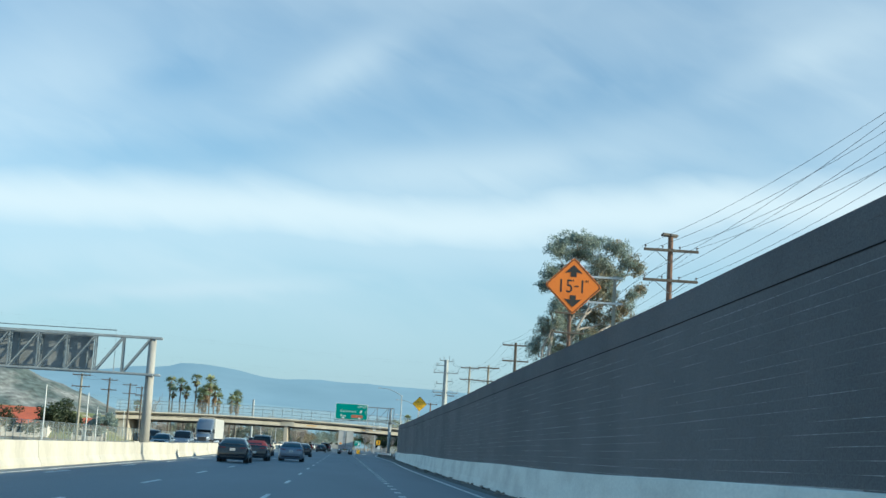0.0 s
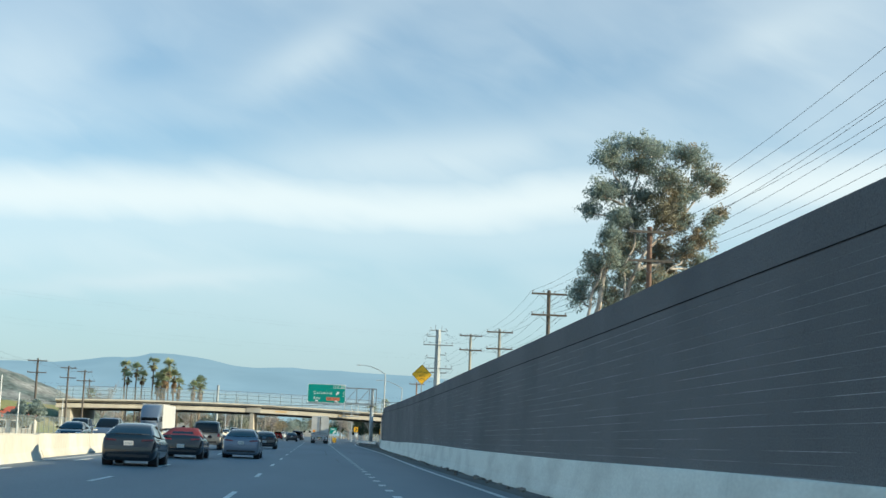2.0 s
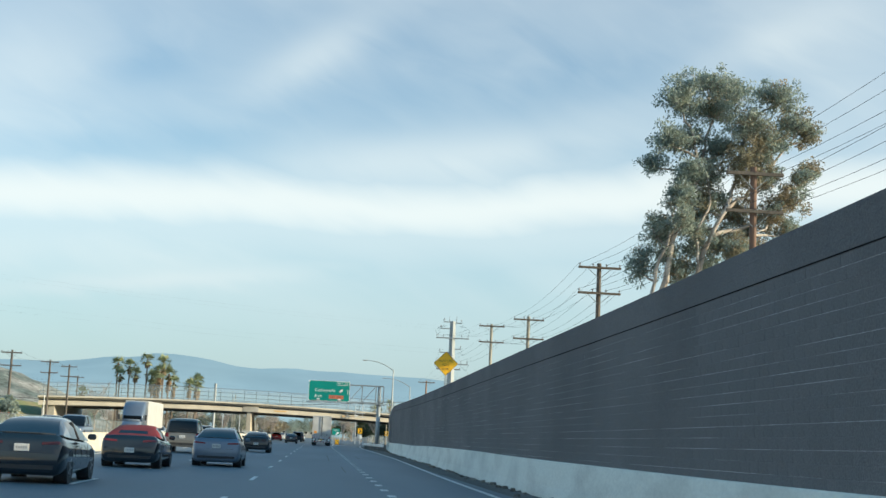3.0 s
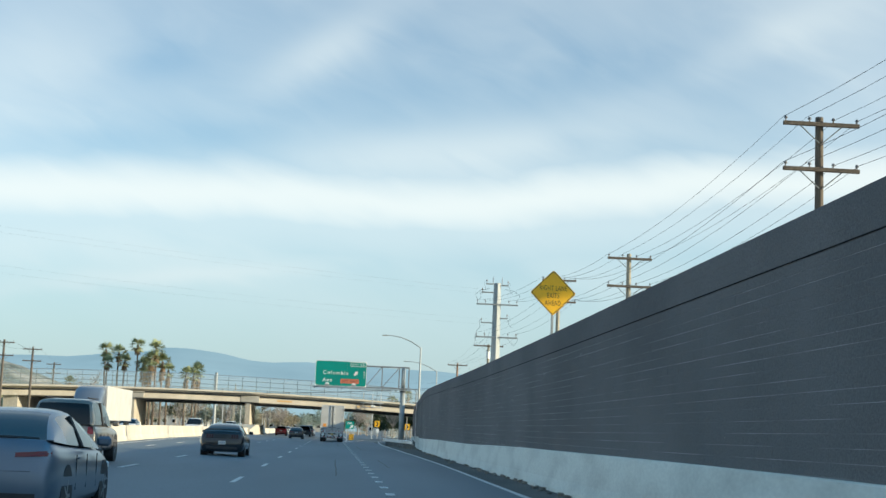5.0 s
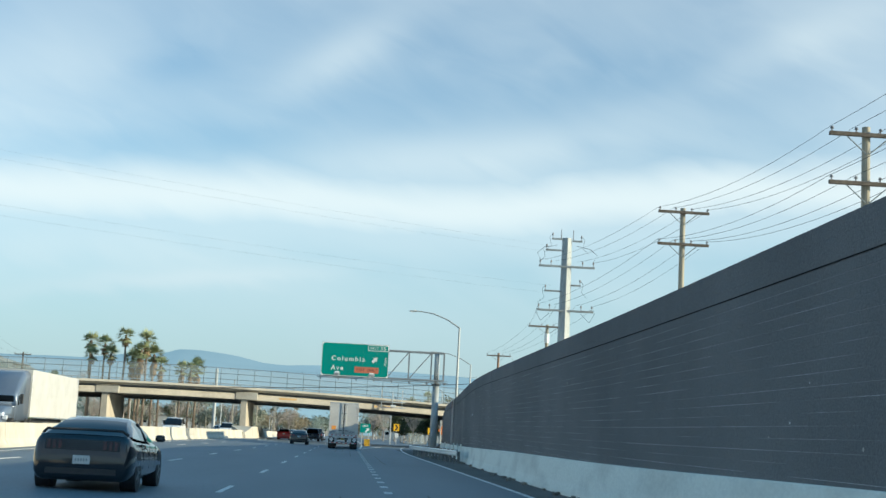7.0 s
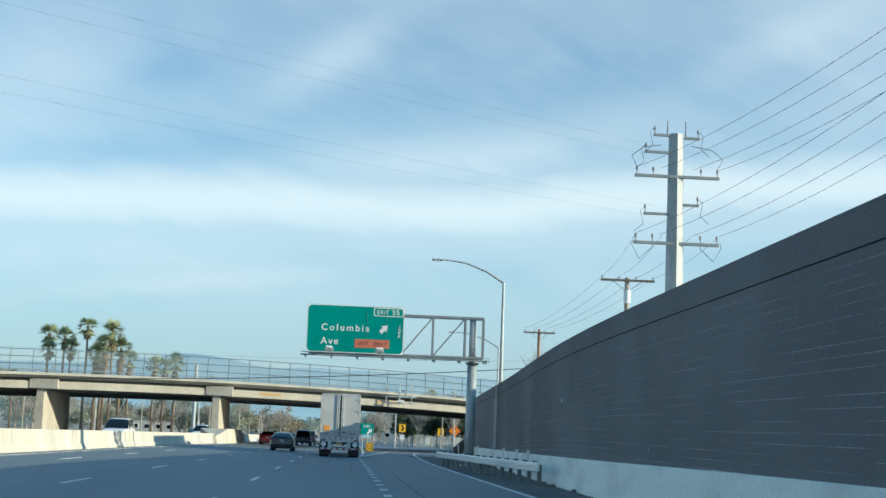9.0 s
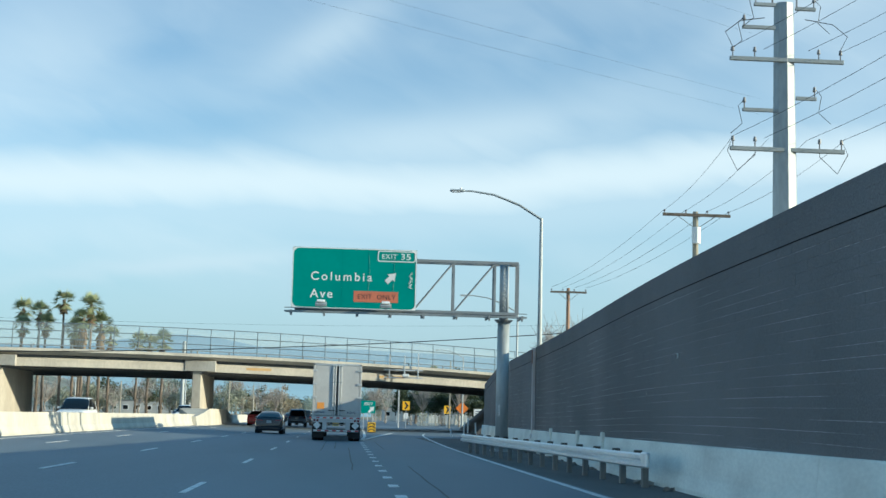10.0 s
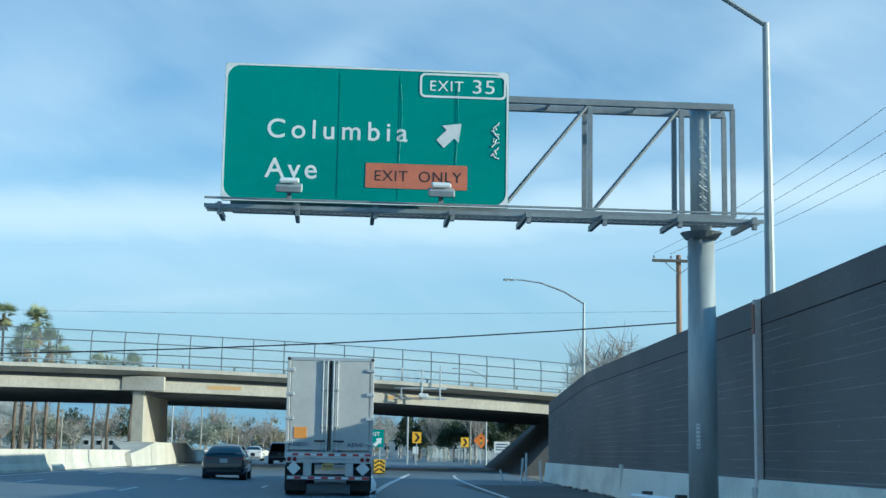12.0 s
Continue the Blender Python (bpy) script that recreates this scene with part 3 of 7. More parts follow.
build_ground()
road = sheet("road", lambda y: med_x(y), lambda y: 5.0 + max(0, min(1, (y - 130) / 60)) * 0.6 + max(0, y - 265) * 0.16, steps(-330, 720, 6), "asphalt", "worn dark grey freeway asphalt with tyre-darkened lanes", cols=12)
sheet("road_shoulder", lambda y: 5.0 + max(0, min(1, (y - 130) / 60)) * 0.6 + max(0, y - 265) * 0.16, lambda y: wall_x(y) + 0.3, steps(-330, 330, 5), "shoulder", "dusty asphalt shoulder beside the sound wall", cols=2)
sheet("road_opposite", lambda y: med_x(y) - 17.5, lambda y: med_x(y) - 0.6, steps(-330, 720, 10), "asphalt", "opposite freeway lanes beyond the median barrier", cols=6)
bm = bmesh.new()
ramp_line = [(7.4, 262, 0.004), (8.2, 285, 0.01), (10.2, 310, 0.02), (14.5, 335, 0.05), (22, 355, 0.1), (36, 370, 0.2), (60, 378, 0.3)]
strip(bm, ramp_line, [(-3.4, 0.0), (2.9, 0.0)], closed=False)
plain("road_ramp", bm, "asphalt", "grey asphalt exit ramp curving off under the bridge", "road", kind="structure")


def dash_mesh(length, width):
    bm = boxed((0, 0, 0.004), (width, length, 0.008))
    me = bpy.data.meshes.new("lane_dash")
    bm.to_mesh(me)
    bm.free()
    me.materials.append(M["stripe"])
    return me


def lane_dashes(x_at, y0, y1, pitch, length, width):
    me = dash_mesh(length, width)
    y = y0
    while y < y1:
        x = x_at(y)
        ob = new("lane_dash", me)
        ob.parent = road
        slope = math.degrees(math.atan2(x_at(y + 5) - x, 5))
        ob.matrix_world = pose(x, y - length / 2, road_z(x, y) + 0.002, 0, 0, -slope)
        y += pitch


def lane_l1(y):
    return -1.95


def lane_l2(y):
    return -5.55


def lane_l3(y):
    return -8.95 - 0.25 * float(np.interp(y, [120, 200], [0, 1]))


LANE_PHASE = 124.2 - 14.63 * 14
lane_dashes(lane_l1, LANE_PHASE, 520, 14.63, 3.66, 0.12)
lane_dashes(lane_l2, LANE_PHASE + 6.0, 520, 14.63, 3.66, 0.12)
lane_dashes(lane_l3, LANE_PHASE + 9.5, 520, 14.63, 3.66, 0.12)
lane_dashes(lambda y: 1.72, -40, 247, 3.66, 0.92, 0.2)


def painted_line(name, pts, width, label):
    bm = bmesh.new()
    strip(bm, pts, [(-width / 2, 0.004), (width / 2, 0.004), (width / 2, 0.010), (-width / 2, 0.010)])
    ob = part(name, bm, "stripe", road, label)
    return ob


def edge_x(y):
    return smooth_at([-90, 60, 100, 150, 190, 230, 262, 285, 310], [4.3, 4.4, 4.55, 5.35, 5.4, 5.45, 6.2, 7.2, 10.5], y)


painted_line("edge_line", [(edge_x(y), y, 0.0) for y in steps(-90, 312, 5)], 0.15, "solid white edge line")
painted_line("median_line", [(med_x(y) + 0.7, y, road_z(med_x(y) + 0.7, y)) for y in steps(-90, 700, 8)], 0.12, "worn pale line beside the median")
painted_line("gore_line", [(1.75, 247, 0.0), (2.7, 260, 0.0), (4.4, 280, 0.0), (6.2, 300, 0.0), (8.5, 318, 0.0)], 0.22, "wide white gore line")
painted_line("gore_line", [(1.75, 247, 0.0), (2.2, 262, 0.0), (2.6, 290, 0.0), (2.9, 330, 0.0), (3.0, 520, 0.0)], 0.2, "white edge line past the exit")

# seams, tar lines and patches in the asphalt
random.seed(5)
for k in range(12):
    y = random.uniform(10, 290)
    x = random.choice([0.2, 1.0, 2.3, 3.2]) + random.uniform(-0.4, 0.4)
    bm = bmesh.new()
    pts = [(x + random.uniform(-0.02, 0.02), y + 1.5 * i, road_z(x, y + 1.5 * i)) for i in range(random.randint(6, 18))]
    strip(bm, pts, [(-0.018, 0.002), (0.018, 0.002), (0.018, 0.005), (-0.018, 0.005)])
    part("tar_seam", bm, "shoulder", road)


# ---------------------------------------------------------------- concrete barriers
def barrier_profile(h, foot=0.26, top=0.09):
    return [(-top, h), (top, h), (top + 0.05, 0.32), (foot, 0.09), (foot, -0.08), (-foot, -0.08), (-foot, 0.09), (-top - 0.05, 0.32)]


def barrier_run(name, x_at, y0, y1, length, h, label, gap=0.05, tops=None):
    holder = thing(name, pose(0, 0, 0), label, "barrier", kind="structure")
    y = y0
    while y < y1 - 0.5:
        e = min(y + length, y1)
        bm = bmesh.new()
        pts = [(x_at(v), v, road_z(x_at(v), v)) for v in steps(y + gap / 2, e - gap / 2, 3.0)]
        strip(bm, pts, barrier_profile(h))
        part("barrier_segment", bm, "median", holder)
        y = e
    return holder


barrier_run("barrier_median", lambda y: med_x(y) - 0.25, -60, 72, 12.0, 0.88, "sunlit pale concrete median barrier with dark joints")
barrier_run("barrier_median", lambda y: med_x(y) - 0.25, 88, 520, 12.0, 0.90, "sunlit pale concrete median barrier with dark joints")
# the barrier swells round the gantry post
bm = bmesh.new()
strip(bm, [(med_x(72) - 0.25, 72, 0.05), (-10.05, 75, 0.05), (-9.95, 79, 0.05), (-10.05, 84, 0.05), (med_x(88) - 0.25, 88, 0.05)], barrier_profile(0.92, 0.24))
plain("barrier_flare", bm, "median", "concrete barrier flared out round the gantry post", "barrier", kind="structure")
bm = bmesh.new()
strip(bm, [(med_x(72) - 0.25, 72, 0.05), (-11.9, 76, 0.05), (-12.0, 79, 0.05), (-11.9, 84, 0.05), (med_x(88) - 0.25, 88, 0.05)], barrier_profile(0.92, 0.24))
plain("barrier_flare", bm, "median", "concrete barrier flared out round the gantry post", "barrier", kind="structure")
bm = boxed((-10.95, 79, 0.45), (1.6, 7, 0.86), bevel=0.05)
plain("post_footing", bm, "median", "concrete infill round the gantry footing", "barrier", kind="structure")


# ---------------------------------------------------------------- sound wall
COURSE, BLOCK = 0.1675, 0.405
WALL_END = 271.5
TOP_Y = [-90, 15, 21, 30, 48, 57, 62, 80, 108, 125, 135, 147, 162, 177, 188, 199, 207, 213, 222, 300]
TOP_Z = [4.62, 4.60, 4.49, 4.45, 4.42, 4.38, 4.33, 4.26, 4.22, 4.22, 4.27, 4.30, 4.40, 4.52, 4.65, 4.72, 4.66, 4.56, 4.50, 4.50]


def wall_top_at(y):
    top = smooth_at(TOP_Y, TOP_Z, y, 7.0)
    return top if y < 256.5 else top - (y - 256.5) * 0.045


def base_top_at(y):
    return smooth_at([-90, 18, 36, 57, 66, 92, 108, 135, 150, 177, 187, 213, 300], [1.18, 1.18, 1.0, 1.03, 0.96, 0.97, 1.04, 1.03, 0.94, 0.99, 0.95, 0.92, 0.92], y, 6.0)


def build_wall():
    ys = steps(-330, WALL_END, 3.0)
    base = thing("wall_base", pose(0, 0, 0), "pale stained concrete barrier at the foot of the sound wall", "barrier", kind="structure")
    y = -90.0
    while y < WALL_END - 0.5:
        e = min(y + 9.0, WALL_END)
        bm = bmesh.new()
        rings = []
        for v in steps(y + 0.006, e - 0.006, 3.0):
            h = base_top_at(v)
            rings.append([(wall_x(v) + o, v, z) for o, z in ((0.0, -0.1), (0.0, 0.08), (0.06, 0.33), (0.125, h - 0.02), (0.145, h), (0.55, h), (0.55, -0.1))])
        loft(bm, rings)
        part("barrier_segment", bm, "concrete", base)
        y = e
    # core with pale mortar that shows in the joints
    core = bmesh.new()
    rings = []
    for v in ys:
        x, t = wall_x(v), wall_top_at(v)
        rings.append([core.verts.new((x + o, v, z)) for o, z in ((0.253, 0.85), (0.253, t - 0.02), (0.50, t - 0.02), (0.50, 0.85))])
    for a, b in zip(rings, rings[1:]):
        for j in range(4):
            core.faces.new((a[j], b[j], b[(j + 1) % 4], a[(j + 1) % 4]))
    core.faces.new(rings[0])
    core.faces.new(rings[-1][::-1])
    bmesh.ops.recalc_face_normals(core, faces=core.faces[:])
    wall = plain("wall_sound", core, "mortar", "tall dark brown split-face block sound wall in shade", "wall", kind="structure")
    return wall


sound_wall = build_wall()


def utility_wall_blocks():
    """All the split-face blocks, joined but for one near stretch whose blocks are single."""
    rng = np.random.default_rng(4)
    dy = BLOCK
    verts, faces = [], []
    singles = []
    courses = 24
    cols = int((WALL_END + 10) / dy)
    for c in range(courses):
        capped = c < 3
        for k in range(cols):
            y = -10 + k * dy + (dy / 2 if c % 2 else 0)
            if y > WALL_END - dy:
                continue
            z1 = wall_top_at(y) - 0.02 - c * COURSE
            z0 = z1 - COURSE + (0.018 if c == 2 else (0.001 if c < 2 else 0.007))
            if z1 < base_top_at(y) + 0.02:
                continue
            x, x2 = wall_x(y), wall_x(y + dy)
            proud = (0.004 if capped else 0.0) + rng.uniform(-0.0015, 0.0015)
            f = 0.25 - proud
            g = 0.0
            joint = 0.0
            if 66.0 < y < 73.0 and 3 <= c < 20:
                singles.append((x, x2, y, z0, z1, f))
                continue
            i = len(verts)
            e = 0.0008
            for px, py, pz in (
                (x + f + e, y + g, z0), (x2 + f + e, y + dy - g, z0), (x2 + f + e, y + dy - g, z1 - joint), (x + f + e, y + g, z1 - joint),
                (x + f, y + g + e, z0 + e), (x2 + f, y + dy - g - e, z0 + e), (x2 + f, y + dy - g - e, z1 - joint - e), (x + f, y + g + e, z1 - joint - e),
                (x + f + 0.05, y + g, z0), (x2 + f + 0.05, y + dy - g, z0), (x2 + f + 0.05, y + dy - g, z1 - joint), (x + f + 0.05, y + g, z1 - joint)):
                verts.append((px, py, pz))
            faces.append((i + 4, i + 7, i + 6, i + 5))
            for a in range(4):
                b = (a + 1) % 4
                faces.append((i + a, i + 4 + a, i + 4 + b, i + b))
                faces.append((i + 8 + a, i + a, i + b, i + 8 + b))
    me = bpy.data.meshes.new("blocks")
    me.from_pydata(verts, [], faces)
    me.materials.append(M["block"])
    ob = new("blocks", me)
    ob.parent = sound_wall
    tagged(ob, "rows of dark split-face concrete blocks", kind="stuff")
    # dark open joint under the top band
    bm = bmesh.new()
    strip(bm, [(wall_x(v), v, wall_top_at(v) - 0.02 - 3 * COURSE) for v in steps(-90, WALL_END, 3.0)], [(0.240, 0.002), (0.240, 0.018), (0.27, 0.018), (0.27, 0.002)])
    part("open_joint", bm, "joint_dark", sound_wall, "dark open joint")
    # cap stones
    bm = bmesh.new()
    strip(bm, [(wall_x(v), v, wall_top_at(v)) for v in steps(-90, WALL_END, 3.0)], [(0.244, -0.02), (0.244, 0.03), (0.54, 0.03), (0.54, -0.02)])
    part("cap", bm, "block", sound_wall, "dark cap course")
    w, h = dy - 0.002, COURSE - 0.007
    bm = bmesh.new()
    box(bm, (0.03, w / 2, h / 2), (0.06, w, h), bevel=0.003)
    me = bpy.data.meshes.new("block")
    bm.to_mesh(me)
    bm.free()
    me.materials.append(M["block_one"])
    for x, x2, y, z0, z1, f in singles:
        o = new("block", me)
        o.parent = sound_wall
        o.matrix_world = pose(x + f, y + 0.001, z0, 0, 0, -math.degrees(math.atan2(x2 - x, dy))) @ Matrix.Diagonal((1, 1, (z1 - z0) / h, 1))


# ---------------------------------------------------------------- overpass
SKEW = 0.30


def bridge_y(x):
    return 292.5 + SKEW * (x + 12.0)


def build_overpass():
    br = thing("overpass", pose(0, 0, 0), "tan concrete road bridge on wall piers with a fenced walkway", "bridge", kind="structure")
    depth = 27.0
    X0, X1 = -46.0, 40.0

    def z_at(x):
        return -0.0007 * (x + 10.0) ** 2 - 0.010 * (x + 8.0)

    def run(name, prof, mat, label="", a=X0, b=X1):
        """prof: (y from the near face, z)"""
        bm = bmesh.new()
        rings = []
        for x in steps(a, b, 4.0):
            rings.append([bm.verts.new((x, bridge_y(x) + dy, z + z_at(x))) for dy, z in prof])
        k = len(prof)
        for p, q in zip(rings, rings[1:]):
            for j in range(k):
                bm.faces.new((p[j], q[j], q[(j + 1) % k], p[(j + 1) % k]))
        bm.faces.new(rings[0])
        bm.faces.new(rings[-1][::-1])
        bmesh.ops.recalc_face_normals(bm, faces=bm.faces[:])
        return part(name, bm, mat, br, label)

    run("deck", [(0.0, 6.12), (0.0, 6.36), (0.35, 6.40), (depth, 6.40), (depth, 6.10), (0.9, 5.85)], "concrete_dark")
    run("fascia_girder", [(1.0, 4.86), (1.0, 5.46), (1.12, 5.60), (1.45, 5.60), (1.45, 4.86)], "concrete_dark", "pale lit girder face")
    # web, inner girders and rear caps take the shade-darkened concrete
    run("web", [(1.46, 5.0), (1.46, 5.99), (1.56, 5.99), (1.56, 5.0)], "soffit_shade")
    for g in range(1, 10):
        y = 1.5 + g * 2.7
        run("girder", [(y, 4.75), (y, 6.05), (y + 0.5, 6.05), (y + 0.5, 4.75)], "soffit_shade")
    run("far_girder", [(depth - 1.0, 4.70), (depth - 1.0, 6.05), (depth - 0.6, 6.05), (depth - 0.6, 4.70)], "soffit_shade")
    # piers: long walls parallel to the freeway, with a block under the girder
    for px in (-28.4, -12.2):
        y0 = bridge_y(px)
        bm = bmesh.new()
        lean = [(-0.43, 0.0), (0.43, 0.0), (0.37, 4.9), (-0.37, 4.9)]
        rings = [[bm.verts.new((px + o * s, y0 + dy, z)) for o, z in lean] for dy, s in ((0.9, 0.9), (1.0, 1.0), (13.4, 1.0), (13.5, 0.9))]
        for a, b in zip(rings, rings[1:]):
            for j in range(4):
                bm.faces.new((a[j], b[j], b[(j + 1) % 4], a[(j + 1) % 4]))
        bm.faces.new(rings[0])
        bm.faces.new(rings[-1][::-1])
        bmesh.ops.recalc_face_normals(bm, faces=bm.faces[:])
        part("pier", bm, "pier", br, "tapered concrete pier wall")
        part("pier_cap", boxed((px + 0.3, y0 + 0.85, 5.33 + z_at(px)), (2.7, 0.5, 0.92), bevel=0.03), "concrete_dark", br)
        part("pier_cap", boxed((px, y0 + 7.2, 4.85), (1.2, 12.0, 0.3)), "soffit_shade", br)
    for cx, w in ((-6.9, 2.3), (5.2, 2.6)):
        part("repair_patch", boxed((cx, bridge_y(cx) + 0.992, 5.28 + z_at(cx)), (w, 0.012, 0.24), pose(0, 0, 0, 0, 0, math.degrees(math.atan(SKEW)))), surface("rust_patch", (0.50, 0.30, 0.10), (0.45, 0.33, 0.18), 0.9), br, "rust-stained patch")
    # low steel rail on the kerb
    for h, r in ((6.62, 0.05),):
        bm = bmesh.new()
        sweep(bm, [(x, bridge_y(x) + 0.18, h + 0.02 + z_at(x)) for x in steps(X0, X1, 4.0)], r, 6)
        part("rail", bm, "steel_grey", br)
    for x in steps(X0 + 1, X1 - 1, 3.2):
        part("rail_post", boxed((x, bridge_y(x) + 0.2, 6.50 + z_at(x)), (0.12, 0.1, 0.26)), "steel_grey", br)
    # chain-link screen curved inward at the top
    def screen(dy, h):
        z = [0.0, 0.8, 1.5, 1.95, 2.2][h]
        return (x, bridge_y(x) + 0.55 + (0.0, 0.0, 0.02, 0.12, 0.42)[h], 6.40 + z + z_at(x))
    bm = bmesh.new()
    rows = []
    for x in steps(X0, X1, 2.0):
        rows.append([bm.verts.new(screen(0, h)) for h in range(5)])
    for a, b in zip(rows, rows[1:]):
        for j in range(4):
            bm.faces.new((a[j], b[j], b[j + 1], a[j + 1]))
    part("chain_link_screen", bm, "link", br, "see-through chain-link screen")
    for h in (1, 2, 4):
        bm = bmesh.new()
        pts = []
        for x in steps(X0, X1, 2.0):
            pts.append(screen(0, h))
        sweep(bm, pts, 0.035, 5)
        part("screen_rail", bm, "mesh", br)
    for x in [-17.14 + 2.01 * k for k in range(-14, 29)]:
        bm = bmesh.new()
        sweep(bm, [screen(0, h) for h in range(5)], 0.038, 6)
        part("screen_post", bm, "mesh", br)
    return br


overpass = build_overpass()

# taller crash wall round the foot of the middle pier
bm = bmesh.new()
loft(bm, [[(x0, y, -0.05), (x1 + 0.12, y, -0.05), (x1 + 0.12, y, 0.35), (x1, y, h), (x0, y, h)] for y, x0, x1, h in
          ((284.0, -11.55, -11.15, 0.96), (287.5, -12.3, -10.95, 1.25), (291.0, -13.3, -10.75, 1.62), (292.2, -13.3, -10.72, 1.66), (310.0, -13.3, -10.75, 1.66), (318.0, -11.55, -10.95, 1.0))])
plain("pier_crash_wall", bm, "median", "pale concrete crash wall swelling round the bridge pier", "barrier", kind="structure")

# abutment slopes at both ends
bm = bmesh.new()
prof = [(12.6, -0.1), (18.2, 4.7), (60.0, 6.2), (60.0, -0.1)]
rings = []
for dy in (-9.0, 0.5, 14.0, 28.0, 34.0):
    rings.append([bm.verts.new((x + dy * 0.05, 292.5 + SKEW * (x + 12) + dy, z if dy > -5 else min(z, -0.05))) for x, z in prof])
for a, b in zip(rings, rings[1:]):
    for j in range(4):
        bm.faces.new((a[j], b[j], b[(j + 1) % 4], a[(j + 1) % 4]))
bm.faces.new(rings[0])
bm.faces.new(rings[-1][::-1])
bmesh.ops.recalc_face_normals(bm, faces=bm.faces[:])
plain("abutment_slope", bm, surface("brown_slope_paving", (0.06, 0.052, 0.045), (0.045, 0.04, 0.036), 0.95, 0, 4, 0.4, 0.4, 0.2), "dark brown paved slope under the bridge end", "embankment", kind="structure")

bm = bmesh.new()
prof = [(-43.0, -0.1), (-53.0, 5.2), (-90.0, 6.6), (-90.0, -0.1)]
rings = []
for dy in (-30.0, -14.0, 0.0, 28.0, 50.0):
    k = 1.0 if dy > -10 else (0.8 if dy > -20 else 0.1)
    rings.append([bm.verts.new((x - (0 if dy > -10 else 5), 290 + SKEW * (x + 12) + dy, z * k if z > 0 else z)) for x, z in prof])
for a, b in zip(rings, rings[1:]):
    for j in range(4):
        bm.faces.new((a[j], b[j], b[(j + 1) % 4], a[(j + 1) % 4]))
bm.faces.new(rings[0])
bm.faces.new(rings[-1][::-1])
bmesh.ops.recalc_face_normals(bm, faces=bm.faces[:])
plain("abutment_bank", bm, "grass", "grassy bank at the far bridge end", "embankment", kind="structure")
bm = bmesh.new()
strip(bm, [(-43.6, 281.5, 0.1), (-47.2, 280.6, 1.9), (-50.8, 279.6, 4.3), (-60.0, 276.5, 5.2)], [(-0.25, 0.0), (0.25, 0.0), (0.25, 0.22), (-0.25, 0.22)])
plain("bank_coping", bm, "median", "pale concrete coping running down the grassy bank", "coping", kind="structure")
bm = boxed((-44.6, 298, 2.6), (2.0, 27, 5.2))
plain("abutment", bm, "concrete_dark", "concrete bridge abutment", "abutment", kind="structure")


# ---------------------------------------------------------------- hills and far ridges
def ridge(name, pts, y, depth, material, label, seed, rough=0.06, base=-0.5):
    """A long hill: crest heights along x, sloping to the front and the back."""
    noise.seed_set(seed)
    xs = steps(pts[0][0], pts[-1][0], (pts[-1][0] - pts[0][0]) / 150)
    bm = bmesh.new()
    rows = []
    for k in range(9):
        s = k / 6.0
        row = []
        for x in xs:
            top = float(np.interp(x, [p[0] for p in pts], [p[1] for p in pts]))
            f = (s if s <= 1 else 2 - s) ** 0.8
            wob = noise.fractal(Vector((x / depth * 2.5, k * 0.9, seed)), 1.0, 2.0, 5) * rough * top
            row.append(bm.verts.new((x, y + depth * (s - 1), base + (top - base) * f + wob * min(1, 1.2 * f))))
        rows.append(row)
    for a, b in zip(rows, rows[1:]):
        for i in range(len(xs) - 1):
            bm.faces.new((a[i], a[i + 1], b[i + 1], b[i]))
    return plain(name, bm, material, label, "mountain", kind="structure", smooth=True)

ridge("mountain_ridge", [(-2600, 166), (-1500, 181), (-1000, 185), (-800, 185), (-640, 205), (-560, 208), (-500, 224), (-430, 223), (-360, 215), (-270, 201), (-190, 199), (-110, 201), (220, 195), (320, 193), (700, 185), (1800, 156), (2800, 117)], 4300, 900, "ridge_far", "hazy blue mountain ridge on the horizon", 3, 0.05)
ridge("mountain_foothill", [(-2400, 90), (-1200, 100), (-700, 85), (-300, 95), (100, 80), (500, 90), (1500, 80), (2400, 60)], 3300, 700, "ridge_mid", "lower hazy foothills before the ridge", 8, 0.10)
ridge("rocky_hill", [(-700, 50), (-430, 66), (-300, 60), (-245, 52), (-229, 47), (-212, 40), (-200, 34), (-184, 27), (-165, 20), (-148, 14), (-125, 4), (-110, 0)], 1020, 150, "rock", "bare rocky hill with pale boulders", 12, 0.16)


# ---------------------------------------------------------------- poles and wires
def sag(a, b, drop, n=12):
    a, b = Vector(a), Vector(b)
    return [a.lerp(b, i / n) - Vector((0, 0, 4 * drop * (i / n) * (1 - i / n))) for i in range(n + 1)]


def insulator(bm, p, h=0.16):
    p = Vector(p)
    tube(bm, p, p + Vector((0, 0, h * 0.55)), 0.022, 0.022, 6)
    tube(bm, p + Vector((0, 0, h * 0.55)), p + Vector((0, 0, h)), 0.065, 0.04, 8)


